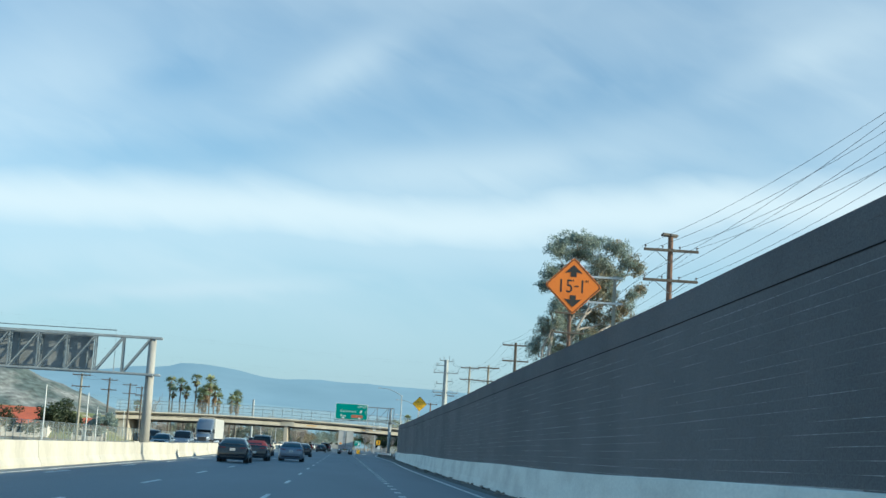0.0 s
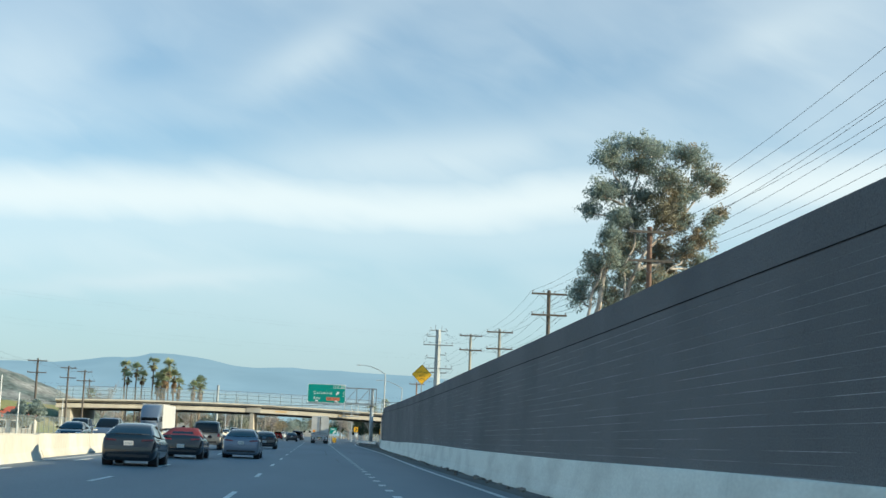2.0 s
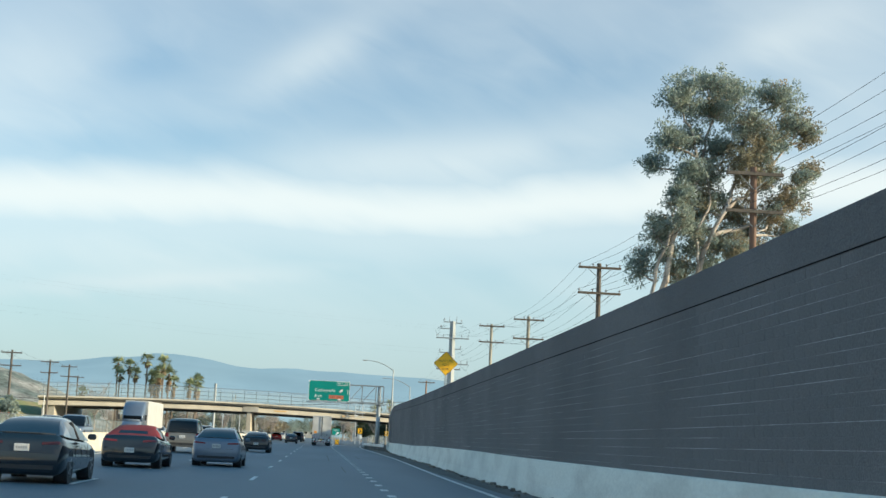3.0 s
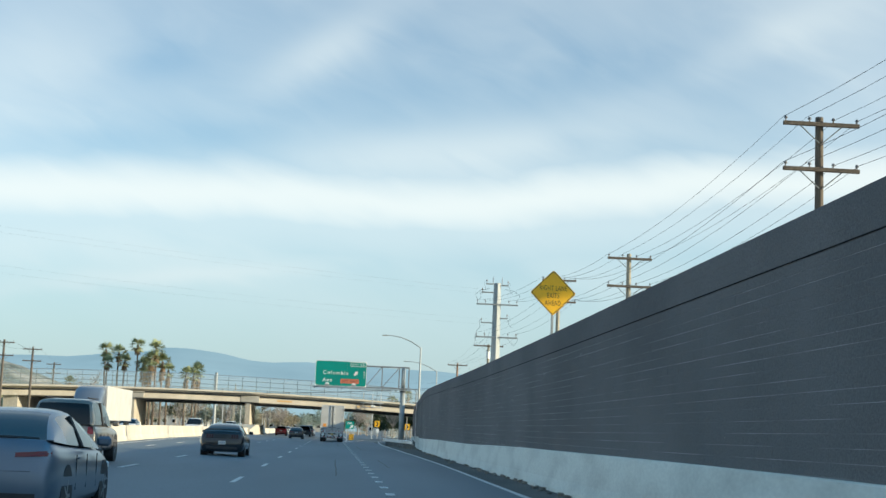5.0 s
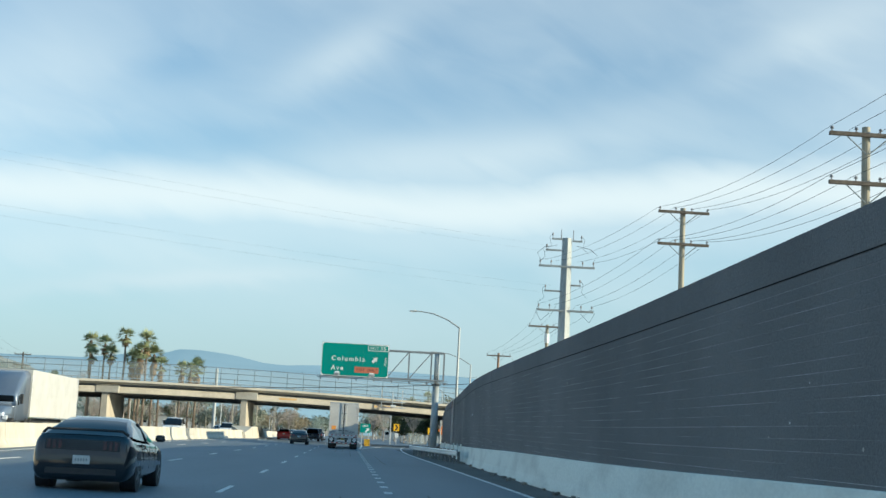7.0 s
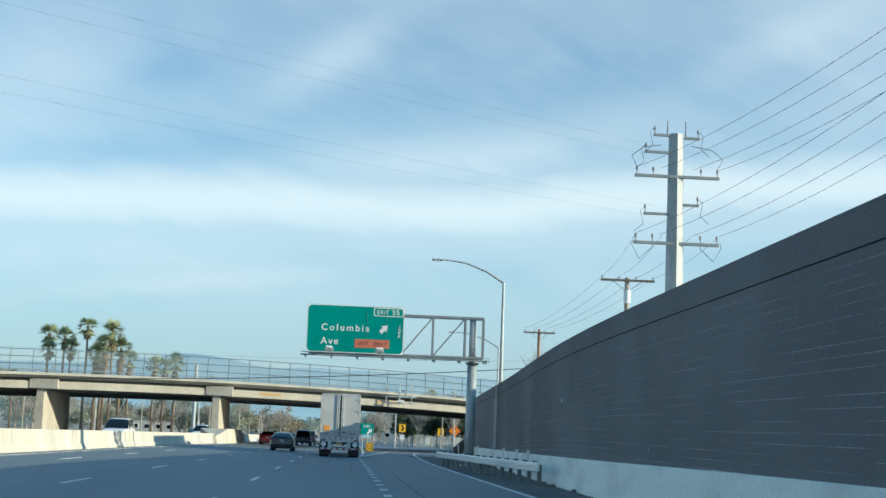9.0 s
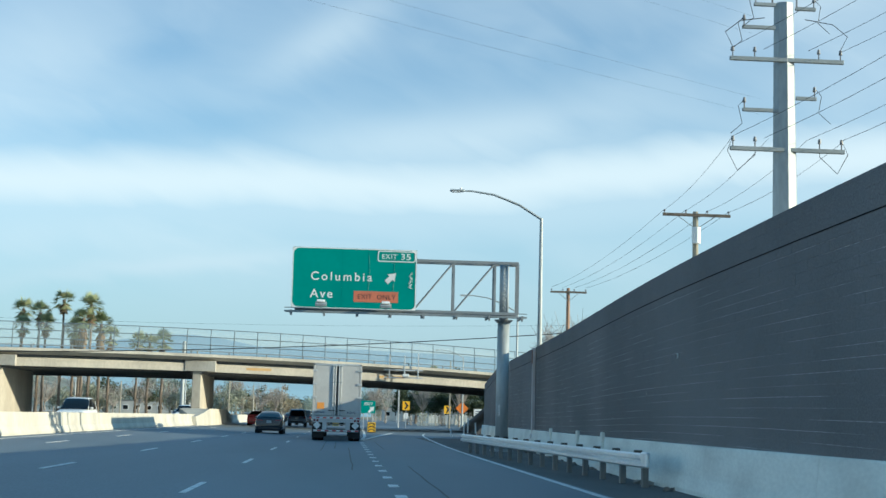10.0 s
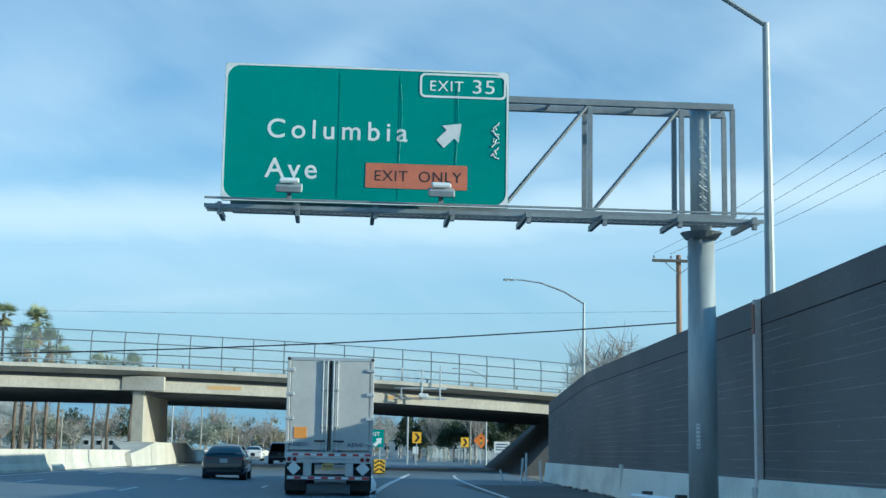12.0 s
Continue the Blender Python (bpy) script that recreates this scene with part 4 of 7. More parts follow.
def utility_pole(x, y, top, arms, wood="wood", r=0.16, label="brown wooden utility pole with crossarms", extras=()):
    """arms: (height, half length, number of insulators)"""
    po = thing("utility_pole", pose(x, y, 0), label, "utility pole", "utility poles")
    bm = bmesh.new()
    tube(bm, (0, 0, -0.5), (0, 0, top), r * 1.25, r * 0.85, 12)
    part("post", bm, wood, po)
    for z, half, k in arms:
        arm = part("crossarm", boxed((0, -r - 0.05, z), (2 * half, 0.11, 0.13), bevel=0.01), "wood", po)
        for i in range(k):
            px = -half + 0.08 + (2 * half - 0.16) * i / max(1, k - 1)
            if abs(px) < 0.15:
                px += 0.25
            bm = bmesh.new()
            insulator(bm, (px, -r - 0.05, z + 0.06))
            part("insulator", bm, "ceramic", arm)
        for s in (-1, 1):
            bm = bmesh.new()
            tube(bm, (s * half * 0.55, -r - 0.02, z - 0.05), (s * 0.05, -r, z - 0.6), 0.02, 0.02, 5)
            part("brace", bm, "steel_grey", arm)
    for kind in extras:
        if kind == "transformer":
            bm = bmesh.new()
            tube(bm, (0.42, 0, top - 4.9), (0.42, 0, top - 4.0), 0.22, 0.22, 14)
            tube(bm, (0.42, 0, top - 4.0), (0.42, 0, top - 3.85), 0.12, 0.05, 8)
            part("transformer", bm, "steel_grey", po, "grey transformer can")
        if kind == "pale_can":
            bm = bmesh.new()
            tube(bm, (-0.05, -0.32, top - 1.5), (-0.05, -0.32, top - 0.75), 0.2, 0.2, 12)
            part("transformer", bm, "sign_white", po, "pale transformer can")
    return po


def wire(a, b, drop=0.5, r=0.0085):
    bm = bmesh.new()
    sweep(bm, sag(a, b, drop), r, 4)
    return plain("overhead_wire", bm, "wire", "dark sagging overhead wire between poles", "wire", "overhead wires")


# line behind the sound wall: x, y, top, arm heights
LINE = [
    (15.6, 30.0, 11.6, (11.35,)),
    (15.2, 65.3, 12.5, (11.68, 10.2)),
    (16.4, 103.0, 12.6, (12.3, 10.8)),
    (15.55, 129.0, 11.95, (11.68, 10.2)),
    (16.45, 162.0, 11.75, (11.46, 9.9)),
    (16.3, 185.5, 13.0, (12.77, 11.2)),
]
for i, (x, y, top, arms) in enumerate(LINE):
    wood = "wood_red" if i in (1, 2) else ("wood" if i in (0, 3) else "wood_pale")
    half = (1.25, 1.35, 1.15, 1.25, 1.25, 1.25)[i]
    utility_pole(x, y, top, [(z, half, 4) for z in arms], wood, 0.15, "weathered wooden utility pole with two crossarms behind the wall" if len(arms) > 1 else "wooden utility pole with one crossarm behind the wall")
# the double top arm of the second pole
extra = thing("pole_top_frame", pose(15.2, 65.3, 12.45), "short double crossarm bolted to a pole top", "crossarm")
part("crossarm", boxed((-0.05, -0.16, 0.0), (0.9, 0.1, 0.12), pose(0, 0, 0, 0, 0, 25), 0.01), "wood", extra)
part("crossarm", boxed((-0.05, 0.16, 0.0), (0.9, 0.1, 0.12), pose(0, 0, 0, 0, 0, 25), 0.01), "wood", extra)
part("bolt", boxed((0, 0, 0.0), (0.06, 0.5, 0.06)), "steel_grey", extra)

# tall steel pole at the line's corner
mono = thing("steel_transmission_pole", pose(15.2, 214.75, 0), "tall pale grey steel pole with four arms", "utility pole")
bm = bmesh.new()
tube(bm, (0, 0, -0.5), (0, 0, 15.6), 0.52, 0.34, 8)
part("shaft", bm, "mono_steel", mono)
for z, half, offs in ((13.57, 1.95, 0.0), (10.5, 1.95, 0.0)):
    turned = pose(0, 0, 0, 0, 0, 70 if half < 1 else 0)
    arm = part("arm", boxed((0, -0.3 if half > 1 else 0, z), (2 * half, 0.12, 0.14), turned, 0.01), "steel_grey", mono)
    for px in ((-1.85, -1.1, 1.1, 1.85) if half > 1 else (-0.7, 0.7)):
        bm = bmesh.new()
        p = turned @ Vector((px, -0.3 if half > 1 else 0, 0)) + Vector((0, 0, z + 0.07))
        insulator(bm, p, 0.34)
        part("insulator", bm, "ceramic", arm)
    if half > 1:
        for s in (-1, 1):
            bm = bmesh.new()
            pts = [(s * 1.85, -0.3, z + 0.4), (s * 2.05, -0.35, z - 0.1), (s * 1.7, -0.3, z - 0.75), (s * 1.1, -0.3, z - 0.2), (s * 1.1, -0.3, z + 0.3)] if z < 12 else [(s * 1.85, -0.3, z + 0.4), (s * 2.1, -0.3, z + 0.9), (s * 1.6, -0.3, z + 1.3), (s * 0.7, -0.1, z + 1.5)]
            sweep(bm, pts, 0.014, 4)
            part("jumper_wire", bm, "wire", arm)
for z, side, out in ((14.7, -1, 1.15), (11.85, -1, 1.15), (15.4, 1, 0.7), (12.3, 1, 0.7), (15.5, -1, 0.75)):
    br = part("side_bracket", boxed((side * (0.34 + out / 2), -0.2, z), (out, 0.10, 0.12), None, 0.01), "steel_grey", mono, "short side bracket")
    bm = bmesh.new()
    insulator(bm, (side * (0.28 + out), -0.2, z + 0.05), 0.36)
    part("insulator", bm, "ceramic", br)
    bm = bmesh.new()
    e = side * (0.28 + out)
    sweep(bm, [(e, -0.2, z + 0.36), (e + side * 0.22, -0.25, z + 0.1), (e + side * 0.1, -0.3, z - 0.5), (e + side * 0.5, -0.3, z - 0.85)], 0.012, 4)
    part("jumper_wire", bm, "wire", br)
for s in (-0.42, 0.42):
    bm = bmesh.new()
    tube(bm, (s, -0.1, 15.5), (s, -0.1, 16.2), 0.035, 0.02, 6)
    part("arrester", bm, "ceramic", mono)
# smaller poles past the corner
utility_pole(16.35, 231.0, 10.9, [(10.72, 1.55, 4)], "wood_pale", 0.15, "pale wooden pole with crossarm and transformer can", ("pale_can",))
utility_pole(16.2, 265.6, 10.6, [(10.3, 1.28, 4)], "wood_brown", 0.14, "pale wooden pole with crossarm and transformer", ("transformer",))

# wires along the line
tops = [(x, y, arms, (1.25, 1.35, 1.15, 1.25, 1.25, 1.25)[i]) for i, (x, y, top, arms) in enumerate(LINE)]
tops = [(15.4, -30.0, (11.6, 10.2), 1.3)] + tops + [(15.2, 214.75, (13.75, 10.7), 1.9)]
for (xa, ya, aa, ha), (xb, yb, ab, hb) in zip(tops, tops[1:]):
    for lvl in range(max(len(aa), len(ab))):
        za, zb = aa[min(lvl, len(aa) - 1)], ab[min(lvl, len(ab) - 1)]
        for s in (-1, -0.4, 0.4, 1):
            wire((xa + s * ha, ya - 0.2, za + 0.2), (xb + s * hb, yb - 0.2, zb + 0.2), 0.45)
for s in (-1, -0.35, 0.35, 1):
    wire((15.2 + s * 1.9, 214.4, 10.85), (16.35 + s * 1.5, 230.8, 10.92), 0.25)
    wire((16.35 + s * 1.5, 230.8, 10.92), (16.2 + s * 1.22, 265.4, 10.62), 0.4)
# spans that cross the freeway, and the low black cable before the bridge
for zz, ya in ((14.9, 0.0), (14.6, 0.8), (12.15, 0.0), (11.65, 0.1)):
    wire((14.2, 214.2 + ya, zz), (-46.0, 166.0 + 1.5 * ya, zz + 0.3), 0.6, 0.002)
wire((16.2, 265.6, 7.45), (-50.0, 268.0, 5.2), 1.0, 0.03)
wire((16.2, 265.6, 7.98), (-50.0, 270.0, 8.4), 0.7, 0.005)

# poles on the other side of the freeway
for x, y, top, wood in ((-32.5, 172.0, 8.4, "wood_pale"), (-37.5, 222.0, 10.0, "wood"), (-39.6, 257.0, 10.6, "wood"), (-40.1, 275.5, 10.8, "wood"), (-48, 330, 11.0, "wood")):
    utility_pole(x, y, top, [(top - 0.35, 1.25, 4), (top - 1.9, 1.25, 3)] if wood == "wood" else [(top - 0.2, 1.1, 4), (top - 1.6, 1.1, 2)], wood, 0.15, "wooden utility pole with crossarms across the freeway")
left_line = [(-32.5, 172.0, 8.3), (-37.5, 222.0, 9.8), (-39.6, 257.0, 10.4), (-40.1, 275.5, 10.6), (-48, 330, 10.8)]
for (xa, ya, za), (xb, yb, zb) in zip(left_line, left_line[1:]):
    for s in (-1.1, 1.1):
        wire((xa + s, ya, za), (xb + s, yb, zb), 0.4)
for x, y, h in ((-33.0, 155.0, 6.2), (-34.0, 186.0, 6.4), (-41.0, 262.0, 5.6), (-36.0, 205.0, 5.0)):
    po = thing("flag_pole", pose(x, y, 0), "plain pale grey metal pole", "pole", "plain poles")
    bm = bmesh.new()
    tube(bm, (0, 0, -0.3), (0, 0, h), 0.09, 0.06, 10)
    part("shaft", bm, "galv", po)
    part("base_plate", boxed((0, 0, 0.05), (0.4, 0.4, 0.1), bevel=0.01), "galv", po)
po = thing("antenna_pole", pose(-27.3, 415.0, 0), "thick white monopole beyond the bridge", "pole")
bm = bmesh.new()
tube(bm, (0, 0, -0.5), (0, 0, 13.6), 0.36, 0.32, 12)
part("shaft", bm, "mono_steel", po)
part("base_plate", boxed((0, 0, 0.1), (1.6, 1.6, 0.3)), "concrete", po)


# ---------------------------------------------------------------- street lamps
def street_lamp(x, y, top, reach, rise, label, foot=-0.4):
    po = thing("street_lamp", pose(x, y, 0), label, "street lamp", "street lamps")
    bm = bmesh.new()
    tube(bm, (0, 0, foot), (0, 0, top), 0.11, 0.07, 10)
    part("pole", bm, "mono_steel", po)
    pts = [(0, 0, top - 0.05), (-reach * 0.28, 0, top + rise * 0.5), (-reach * 0.6, 0, top + rise * 0.88), (-reach * 0.88, 0, top + rise), (-reach, 0, top + rise)]
    bm = bmesh.new()
    sweep(bm, pts, [0.06, 0.055, 0.05, 0.04, 0.035], 8)
    arm = part("arm", bm, "mono_steel", po)
    bm = bmesh.new()
    box(bm, (-reach - 0.25, 0, top + rise), (0.62, 0.26, 0.10), None, 0.03)
    head = part("lamp_head", bm, "mono_steel", po)
    part("lens", boxed((-reach - 0.3, 0, top + rise - 0.06), (0.36, 0.2, 0.03)), "lens", head)
    bm = bmesh.new()
    tube(bm, (-reach - 0.1, 0, top + rise + 0.04), (-reach - 0.1, 0, top + rise + 0.13), 0.04, 0.04, 8)
    part("photocell", bm, "sign_white", head)
    return po


street_lamp(9.16, 229.9, 10.2, 3.5, 1.1, "tall galvanised street lamp with a curved arm on the wall", 4.3)
street_lamp(14.8, 282.7, 10.15, 4.2, 1.25, "tall galvanised street lamp with a curved arm beyond the wall end")
street_lamp(15.8, 345.0, 9.0, 3.0, 0.9, "distant galvanised street lamp with a curved arm")


# ---------------------------------------------------------------- warning signs on the wall
def diamond(half, r):
    pts = []
    for k in range(4):
        a0 = 90 * k
        c = Vector((math.cos(radians(a0)), math.sin(radians(a0)))) * (half - r * 1.414)
        for j in range(5):
            a = radians(a0 - 45 + 90 * j / 4)
            pts.append((c.x + r * math.cos(a), c.y + r * math.sin(a)))
    return pts


def diamond_sign(x, y, z, half, face, border, label, post_bottom, posts):
    sg = thing("warning_sign", pose(x, y, z), label, "road sign", "diamond warning signs")
    bm = bmesh.new()
    panel = part("panel", slab(bm, diamond(half, 0.06), 0.012, pose(0, 0, 0)), face, sg)
    bm = bmesh.new()
    frame_ring(bm, diamond(half * 0.965, 0.06), diamond(half * 0.93, 0.05), 0.004, pose(0, -0.005, 0))
    part("border", bm, border, panel, "thin black border")
    for px in posts:
        part("post", boxed((px, 0.05, (post_bottom - z + half * 0.6) / 2), (0.07, 0.06, half * 0.6 - post_bottom + z), bevel=0.004), "mono_steel", sg)
    return sg, panel


s1, p1 = diamond_sign(5.21, 32.5, 5.51, 0.70, "sign_orange", "black", "orange diamond clearance sign reading 15-1 above the wall", 3.95, ())
part("post", boxed((1.03, 0.10, -0.68), (0.075, 0.075, 2.02), None, 0.006), "wood_pale", s1, "pale square post standing on the wall")
for zz in (0.26, -0.36):
    part("arm", boxed((0.50, 0.045, zz), (1.46, 0.035, 0.05), None, 0.004), "galv", s1, "steel arm from the post to the sign")
lettering("15", 0.46, "black", p1, pose(-0.39, -0.0035, -0.16) @ Matrix.Diagonal((0.80, 1, 1, 1)), "LEFT", "black clearance figures", 1.1, 0.0)
lettering("1", 0.46, "black", p1, pose(0.13, -0.0035, -0.16) @ Matrix.Diagonal((0.80, 1, 1, 1)), "LEFT", "black clearance figure", 1.1, 0.0)
part("dash", boxed((0.085, -0.008, 0.0), (0.085, 0.006, 0.03)), "black", p1)
for px in (-0.005, 0.315, 0.36):
    part("inch_mark", boxed((px, -0.008, 0.135), (0.014, 0.006, 0.05)), "black", p1)
for sgn in (1, -1):
    bm = bmesh.new()
    outline = [(-0.215, 0.315), (-0.07, 0.335), (-0.07, 0.225), (0.07, 0.225), (0.07, 0.335), (0.215, 0.315), (0.0, 0.515)]
    slab(bm, [(a, b * sgn) for a, b in (outline if sgn > 0 else outline[::-1])], 0.004, pose(0, -0.008, 0))
    part("arrow", bm, "black", p1, "black arrow")

_, p2 = diamond_sign(6.68, 126.6, 5.60, 0.68, "sign_yellow", "black", "yellow diamond lane exit warning sign on a metal post", 3.7, (0.0,))
for row, word in enumerate(("RIGHT LANE", "EXITS", "AHEAD")):
    lettering(word, 0.215, "sign_ink", p2, pose(0.0, -0.0035, 0.07 - 0.22 * row) @ Matrix.Diagonal((0.62, 1, 1, 1)), "CENTER", "faded brown-black sign words", 1.12, 0.0)


# ---------------------------------------------------------------- overhead gantries
def exit_gantry():
    y = 228.6
    g = thing("overhead_sign_gantry", pose(0, 0, 0), "grey steel cantilever gantry carrying a green exit sign", "sign gantry")
    bm = bmesh.new()
    tube(bm, (7.42, y, -0.1), (7.42, y, 5.55), 0.275, 0.255, 32)
    round_part("column", bm, "gantry_steel", g, "thick round steel column")
    bm = bmesh.new()
    tube(bm, (7.42, y, 5.5), (7.42, y, 7.95), 0.20, 0.20, 16)
    round_part("column_top", bm, "gantry_steel", g)
    bm = bmesh.new()
    tube(bm, (7.42, y, 5.44), (7.42, y, 5.56), 0.30, 0.40, 20)
    part("bracket", bm, "truss_steel", g)
    part("base_plate", boxed((7.42, y, 0.03), (0.9, 0.9, 0.1), bevel=0.01), "gantry_steel", g)
    tag = part("number_strip", boxed((7.27, y - 0.235, 1.72), (0.075, 0.012, 0.46), pose(0, 0, 0, 0, 0, -32), 0.003), "sign_white", g, "white upright strip with dark bars")
    for k in range(6):
        part("strip_bar", boxed((7.266, y - 0.243, 1.53 + 0.075 * k), (0.04, 0.006, 0.022), pose(0, 0, 0, 0, 0, -32)), "steel_grey", tag)
    stations = [7.97, 6.98, 5.22, 3.5, 1.75, 0.0, -1.40]
    for dy in (-0.30, 0.30):
        for z in (5.80, 7.96):
            part("chord", boxed((3.26, y + dy, z), (9.46, 0.10, 0.13), None, 0.008), "truss_steel", g)
        for i, x in enumerate(stations):
            part("truss_post", boxed((x, y + dy, 6.88), (0.09, 0.07, 2.1)), "truss_steel", g)
            if 1 <= i < len(stations) - 1 and dy < 0:
                bm = bmesh.new()
                tube(bm, (stations[i + 1] + 0.05, y + dy, 5.86), (x - 0.05, y + dy, 7.90), 0.045, 0.045, 6)
                part("diagonal", bm, "truss_steel", g)
    for x in steps(-1.4, 7.8, 0.8):
        for z in (5.80, 7.96):
            part("cross_tie", boxed((x, y, z), (0.05, 0.6, 0.05)), "galv", g)
    # walkway grating and its brackets
    for dy, z, h in ((-1.24, 5.60, 0.07), (-0.98, 5.60, 0.05), (-0.70, 5.62, 0.07), (-1.26, 5.74, 0.035)):
        part("walkway_rail", boxed((3.2, y + dy, z), (10.1, 0.04, h)), "steel_grey", g, "long steel angle of the walkway")
    for x in steps(-1.6, 8.0, 1.35):
        bm = bmesh.new()
        box(bm, (x, y - 0.8, 5.56), (0.07, 1.4, 0.10))
        box(bm, (x + 0.03, y - 1.4, 5.53), (0.07, 0.12, 0.22))
        part("bracket", bm, "truss_steel", g)
    # open grating of slanted bars
    for k in range(84):
        part("grating_bar", boxed((-1.78 + k * 0.12, y - 0.96, 5.615), (0.022, 0.54, 0.022), pose(0, 0, 0, 0, 0, 12)), "galv", g)
    return g


exit_gantry()


def green_sign():
    y = 227.75
    sg = thing("exit_sign", pose(1.0, y, 7.05), "large green exit sign reading Columbia Ave Exit 35", "road sign")
    w, h = 5.21, 2.56
    bm = bmesh.new()
    panel = part("panel", slab(bm, rounded(w, h, 0.05), 0.05, pose(0, 0, 0)), "sign_green", sg)
    bm = bmesh.new()
    frame_ring(bm, rounded(w - 0.01, h - 0.01, 0.06, 6), rounded(w - 0.085, h - 0.085, 0.24, 6), 0.006, pose(0, -0.008, 0))
    part("border", bm, "sign_white", panel, "white border")
    bm = bmesh.new()
    frame_ring(bm, rounded(1.60, 0.46, 0.10, 5, 1.75, 0.985), rounded(1.52, 0.38, 0.07, 5, 1.75, 0.985), 0.006, pose(0, -0.010, 0))
    part("tab_border", bm, "sign_white", panel, "white border round the exit number")
    lettering("EXIT", 0.28, "sign_white", panel, pose(1.12, -0.0040, 0.885), "LEFT", "white letters", 1.15, 0.001)
    lettering("35", 0.37, "sign_white", panel, pose(1.90, -0.0040, 0.86) @ Matrix.Diagonal((1.22, 1, 1, 1)), "LEFT", "white figures", 1.05, 0.001)
    lettering("Columbia", 0.50, "sign_white", panel, pose(-1.83, -0.0040, -0.09), "LEFT", "white letters", 1.36, 0.005)
    lettering("Ave", 0.52, "sign_white", panel, pose(-1.83, -0.0040, -0.83), "LEFT", "white letters", 1.24, 0.005)
    bm = bmesh.new()
    slab(bm, rounded(1.86, 0.46, 0.03, 3, 0.92, -0.74), 0.006, pose(0, -0.010, 0))
    ex = part("exit_only_panel", bm, "sign_faded", panel, "faded orange panel")
    lettering("EXIT", 0.28, "black", ex, pose(0.14, -0.0125, -0.835), "LEFT", "black letters", 1.1, 0.0)
    lettering("ONLY", 0.28, "black", ex, pose(0.95, -0.0125, -0.835), "LEFT", "black letters", 1.1, 0.0)
    # arrow up to the right
    bm = bmesh.new()
    shaft = [(-0.26, -0.10), (-0.12, -0.25), (0.07, -0.06), (0.15, -0.14), (0.20, 0.22), (-0.16, 0.17), (-0.07, 0.09)]
    slab(bm, [(1.53 + a, 0.06 + b) for a, b in shaft], 0.006, pose(0, -0.010, 0))
    part("arrow", bm, "sign_white", panel, "white arrow")
    # panel joints
    joint_green = surface("joint_green", (0.0, 0.215, 0.175), None, 0.5)
    for x in (-0.52, 0.58, 1.62):
        part("panel_joint", boxed((x, -0.002, -0.02), (0.008, 0.008, 2.3)), joint_green, panel)
    # scratched marks near the edge: a few pale strokes
    random.seed(11)
    for k in range(9):
        bm = bmesh.new()
        z = 0.28 - 0.075 * k
        pts = [(2.33 + 0.06 * math.sin(k * 2.1 + j) + 0.02 * j, -0.0040, z - 0.05 * math.cos(j * 1.7 + k)) for j in range(4)]
        sweep(bm, pts, 0.012, 4)
        part("scrawl", bm, "sign_white", panel, "pale scrawled mark")
    for x in (1.66, 0.62):
        bm = bmesh.new()
        pts = [(x + 0.02 * math.sin(4 * z), -0.008, z) for z in (0.98, 0.7, 0.3, 0.0, -0.4, -0.7)]
        sweep(bm, pts, 0.0035, 4)
        part("drip_stain", bm, "drip", panel, "pale drip streak")
    return sg


green_sign()
for x in (-0.35, 2.32):
    fl = thing("sign_floodlight", pose(x, 226.95, 5.68), "pale box floodlight below the green sign", "floodlight", "sign floodlights")
    bm = bmesh.new()
    box(bm, (0, 0, 0.20), (0.46, 0.34, 0.13), pose(0, 0, 0, 18), 0.02)
    hd = part("housing", bm, "mono_steel", fl, "grey lamp housing")
    # white lid: the light falling on the housing's top is put into its colour
    bm = bmesh.new()
    box(bm, (0, 0, 0.335), (0.34, 0.26, 0.07), pose(0, 0, 0, 18), 0.02)
    part("lid", bm, "sign_white", fl)
    part("bracket", boxed((0, 0.02, 0.06), (0.08, 0.08, 0.16)), "steel_grey", fl)
# scrawled strokes on the column top
random.seed(12)
sc = thing("column_scrawl", pose(7.42, 228.39, 6.8), "pale spray-paint strokes on the column", "graffiti")
for k in range(7):
    bm = bmesh.new()
    z = 0.75 - 0.22 * k
    sweep(bm, [(-0.06 + 0.04 * math.sin(k), -0.005, z), (0.07, -0.012, z - 0.12), (-0.08, -0.005, z - 0.16), (0.05, -0.012, z - 0.26)], 0.012, 4)
    part("stroke", bm, "sign_white", sc)

# the second, smaller green sign beyond the bridge lamp, and the gantry for the other side
lg = thing("overhead_sign_gantry", pose(0, 0, 0), "grey steel gantry seen from behind with dark sign backs", "sign gantry")
bm = bmesh.new()
tube(bm, (-11.25, 79, 0.8), (-11.25, 79, 6.80), 0.28, 0.22, 20)
round_part("column", bm, "steel_weathered", lg, "round pale steel column")
lg_x = [-11.3, -12.85, -14.4, -16.0, -17.6, -19.2, -20.8, -22.4]
for dy in (-0.28, 0.28):
    for z in (4.74, 6.82):
        part("chord", boxed((-16.6, 79 + dy, z), (11.8, 0.10, 0.12), None, 0.008), "gantry_steel", lg)
    for xa, xb in zip(lg_x, lg_x[1:]):
        part("truss_post", boxed((xb, 79 + dy, 5.78), (0.08, 0.07, 2.0)), "steel_grey", lg)
        bm = bmesh.new()
        tube(bm, (xb + 0.06, 79 + dy, 4.80), (xa - 0.06, 79 + dy, 6.76), 0.045, 0.045, 6)
        part("diagonal", bm, "steel_grey", lg)
for x in steps(-22.3, -10.9, 0.8):
    for z in (4.74, 6.82):
        part("cross_tie", boxed((x, 79, z), (0.05, 0.56, 0.05)), "steel_grey", lg)
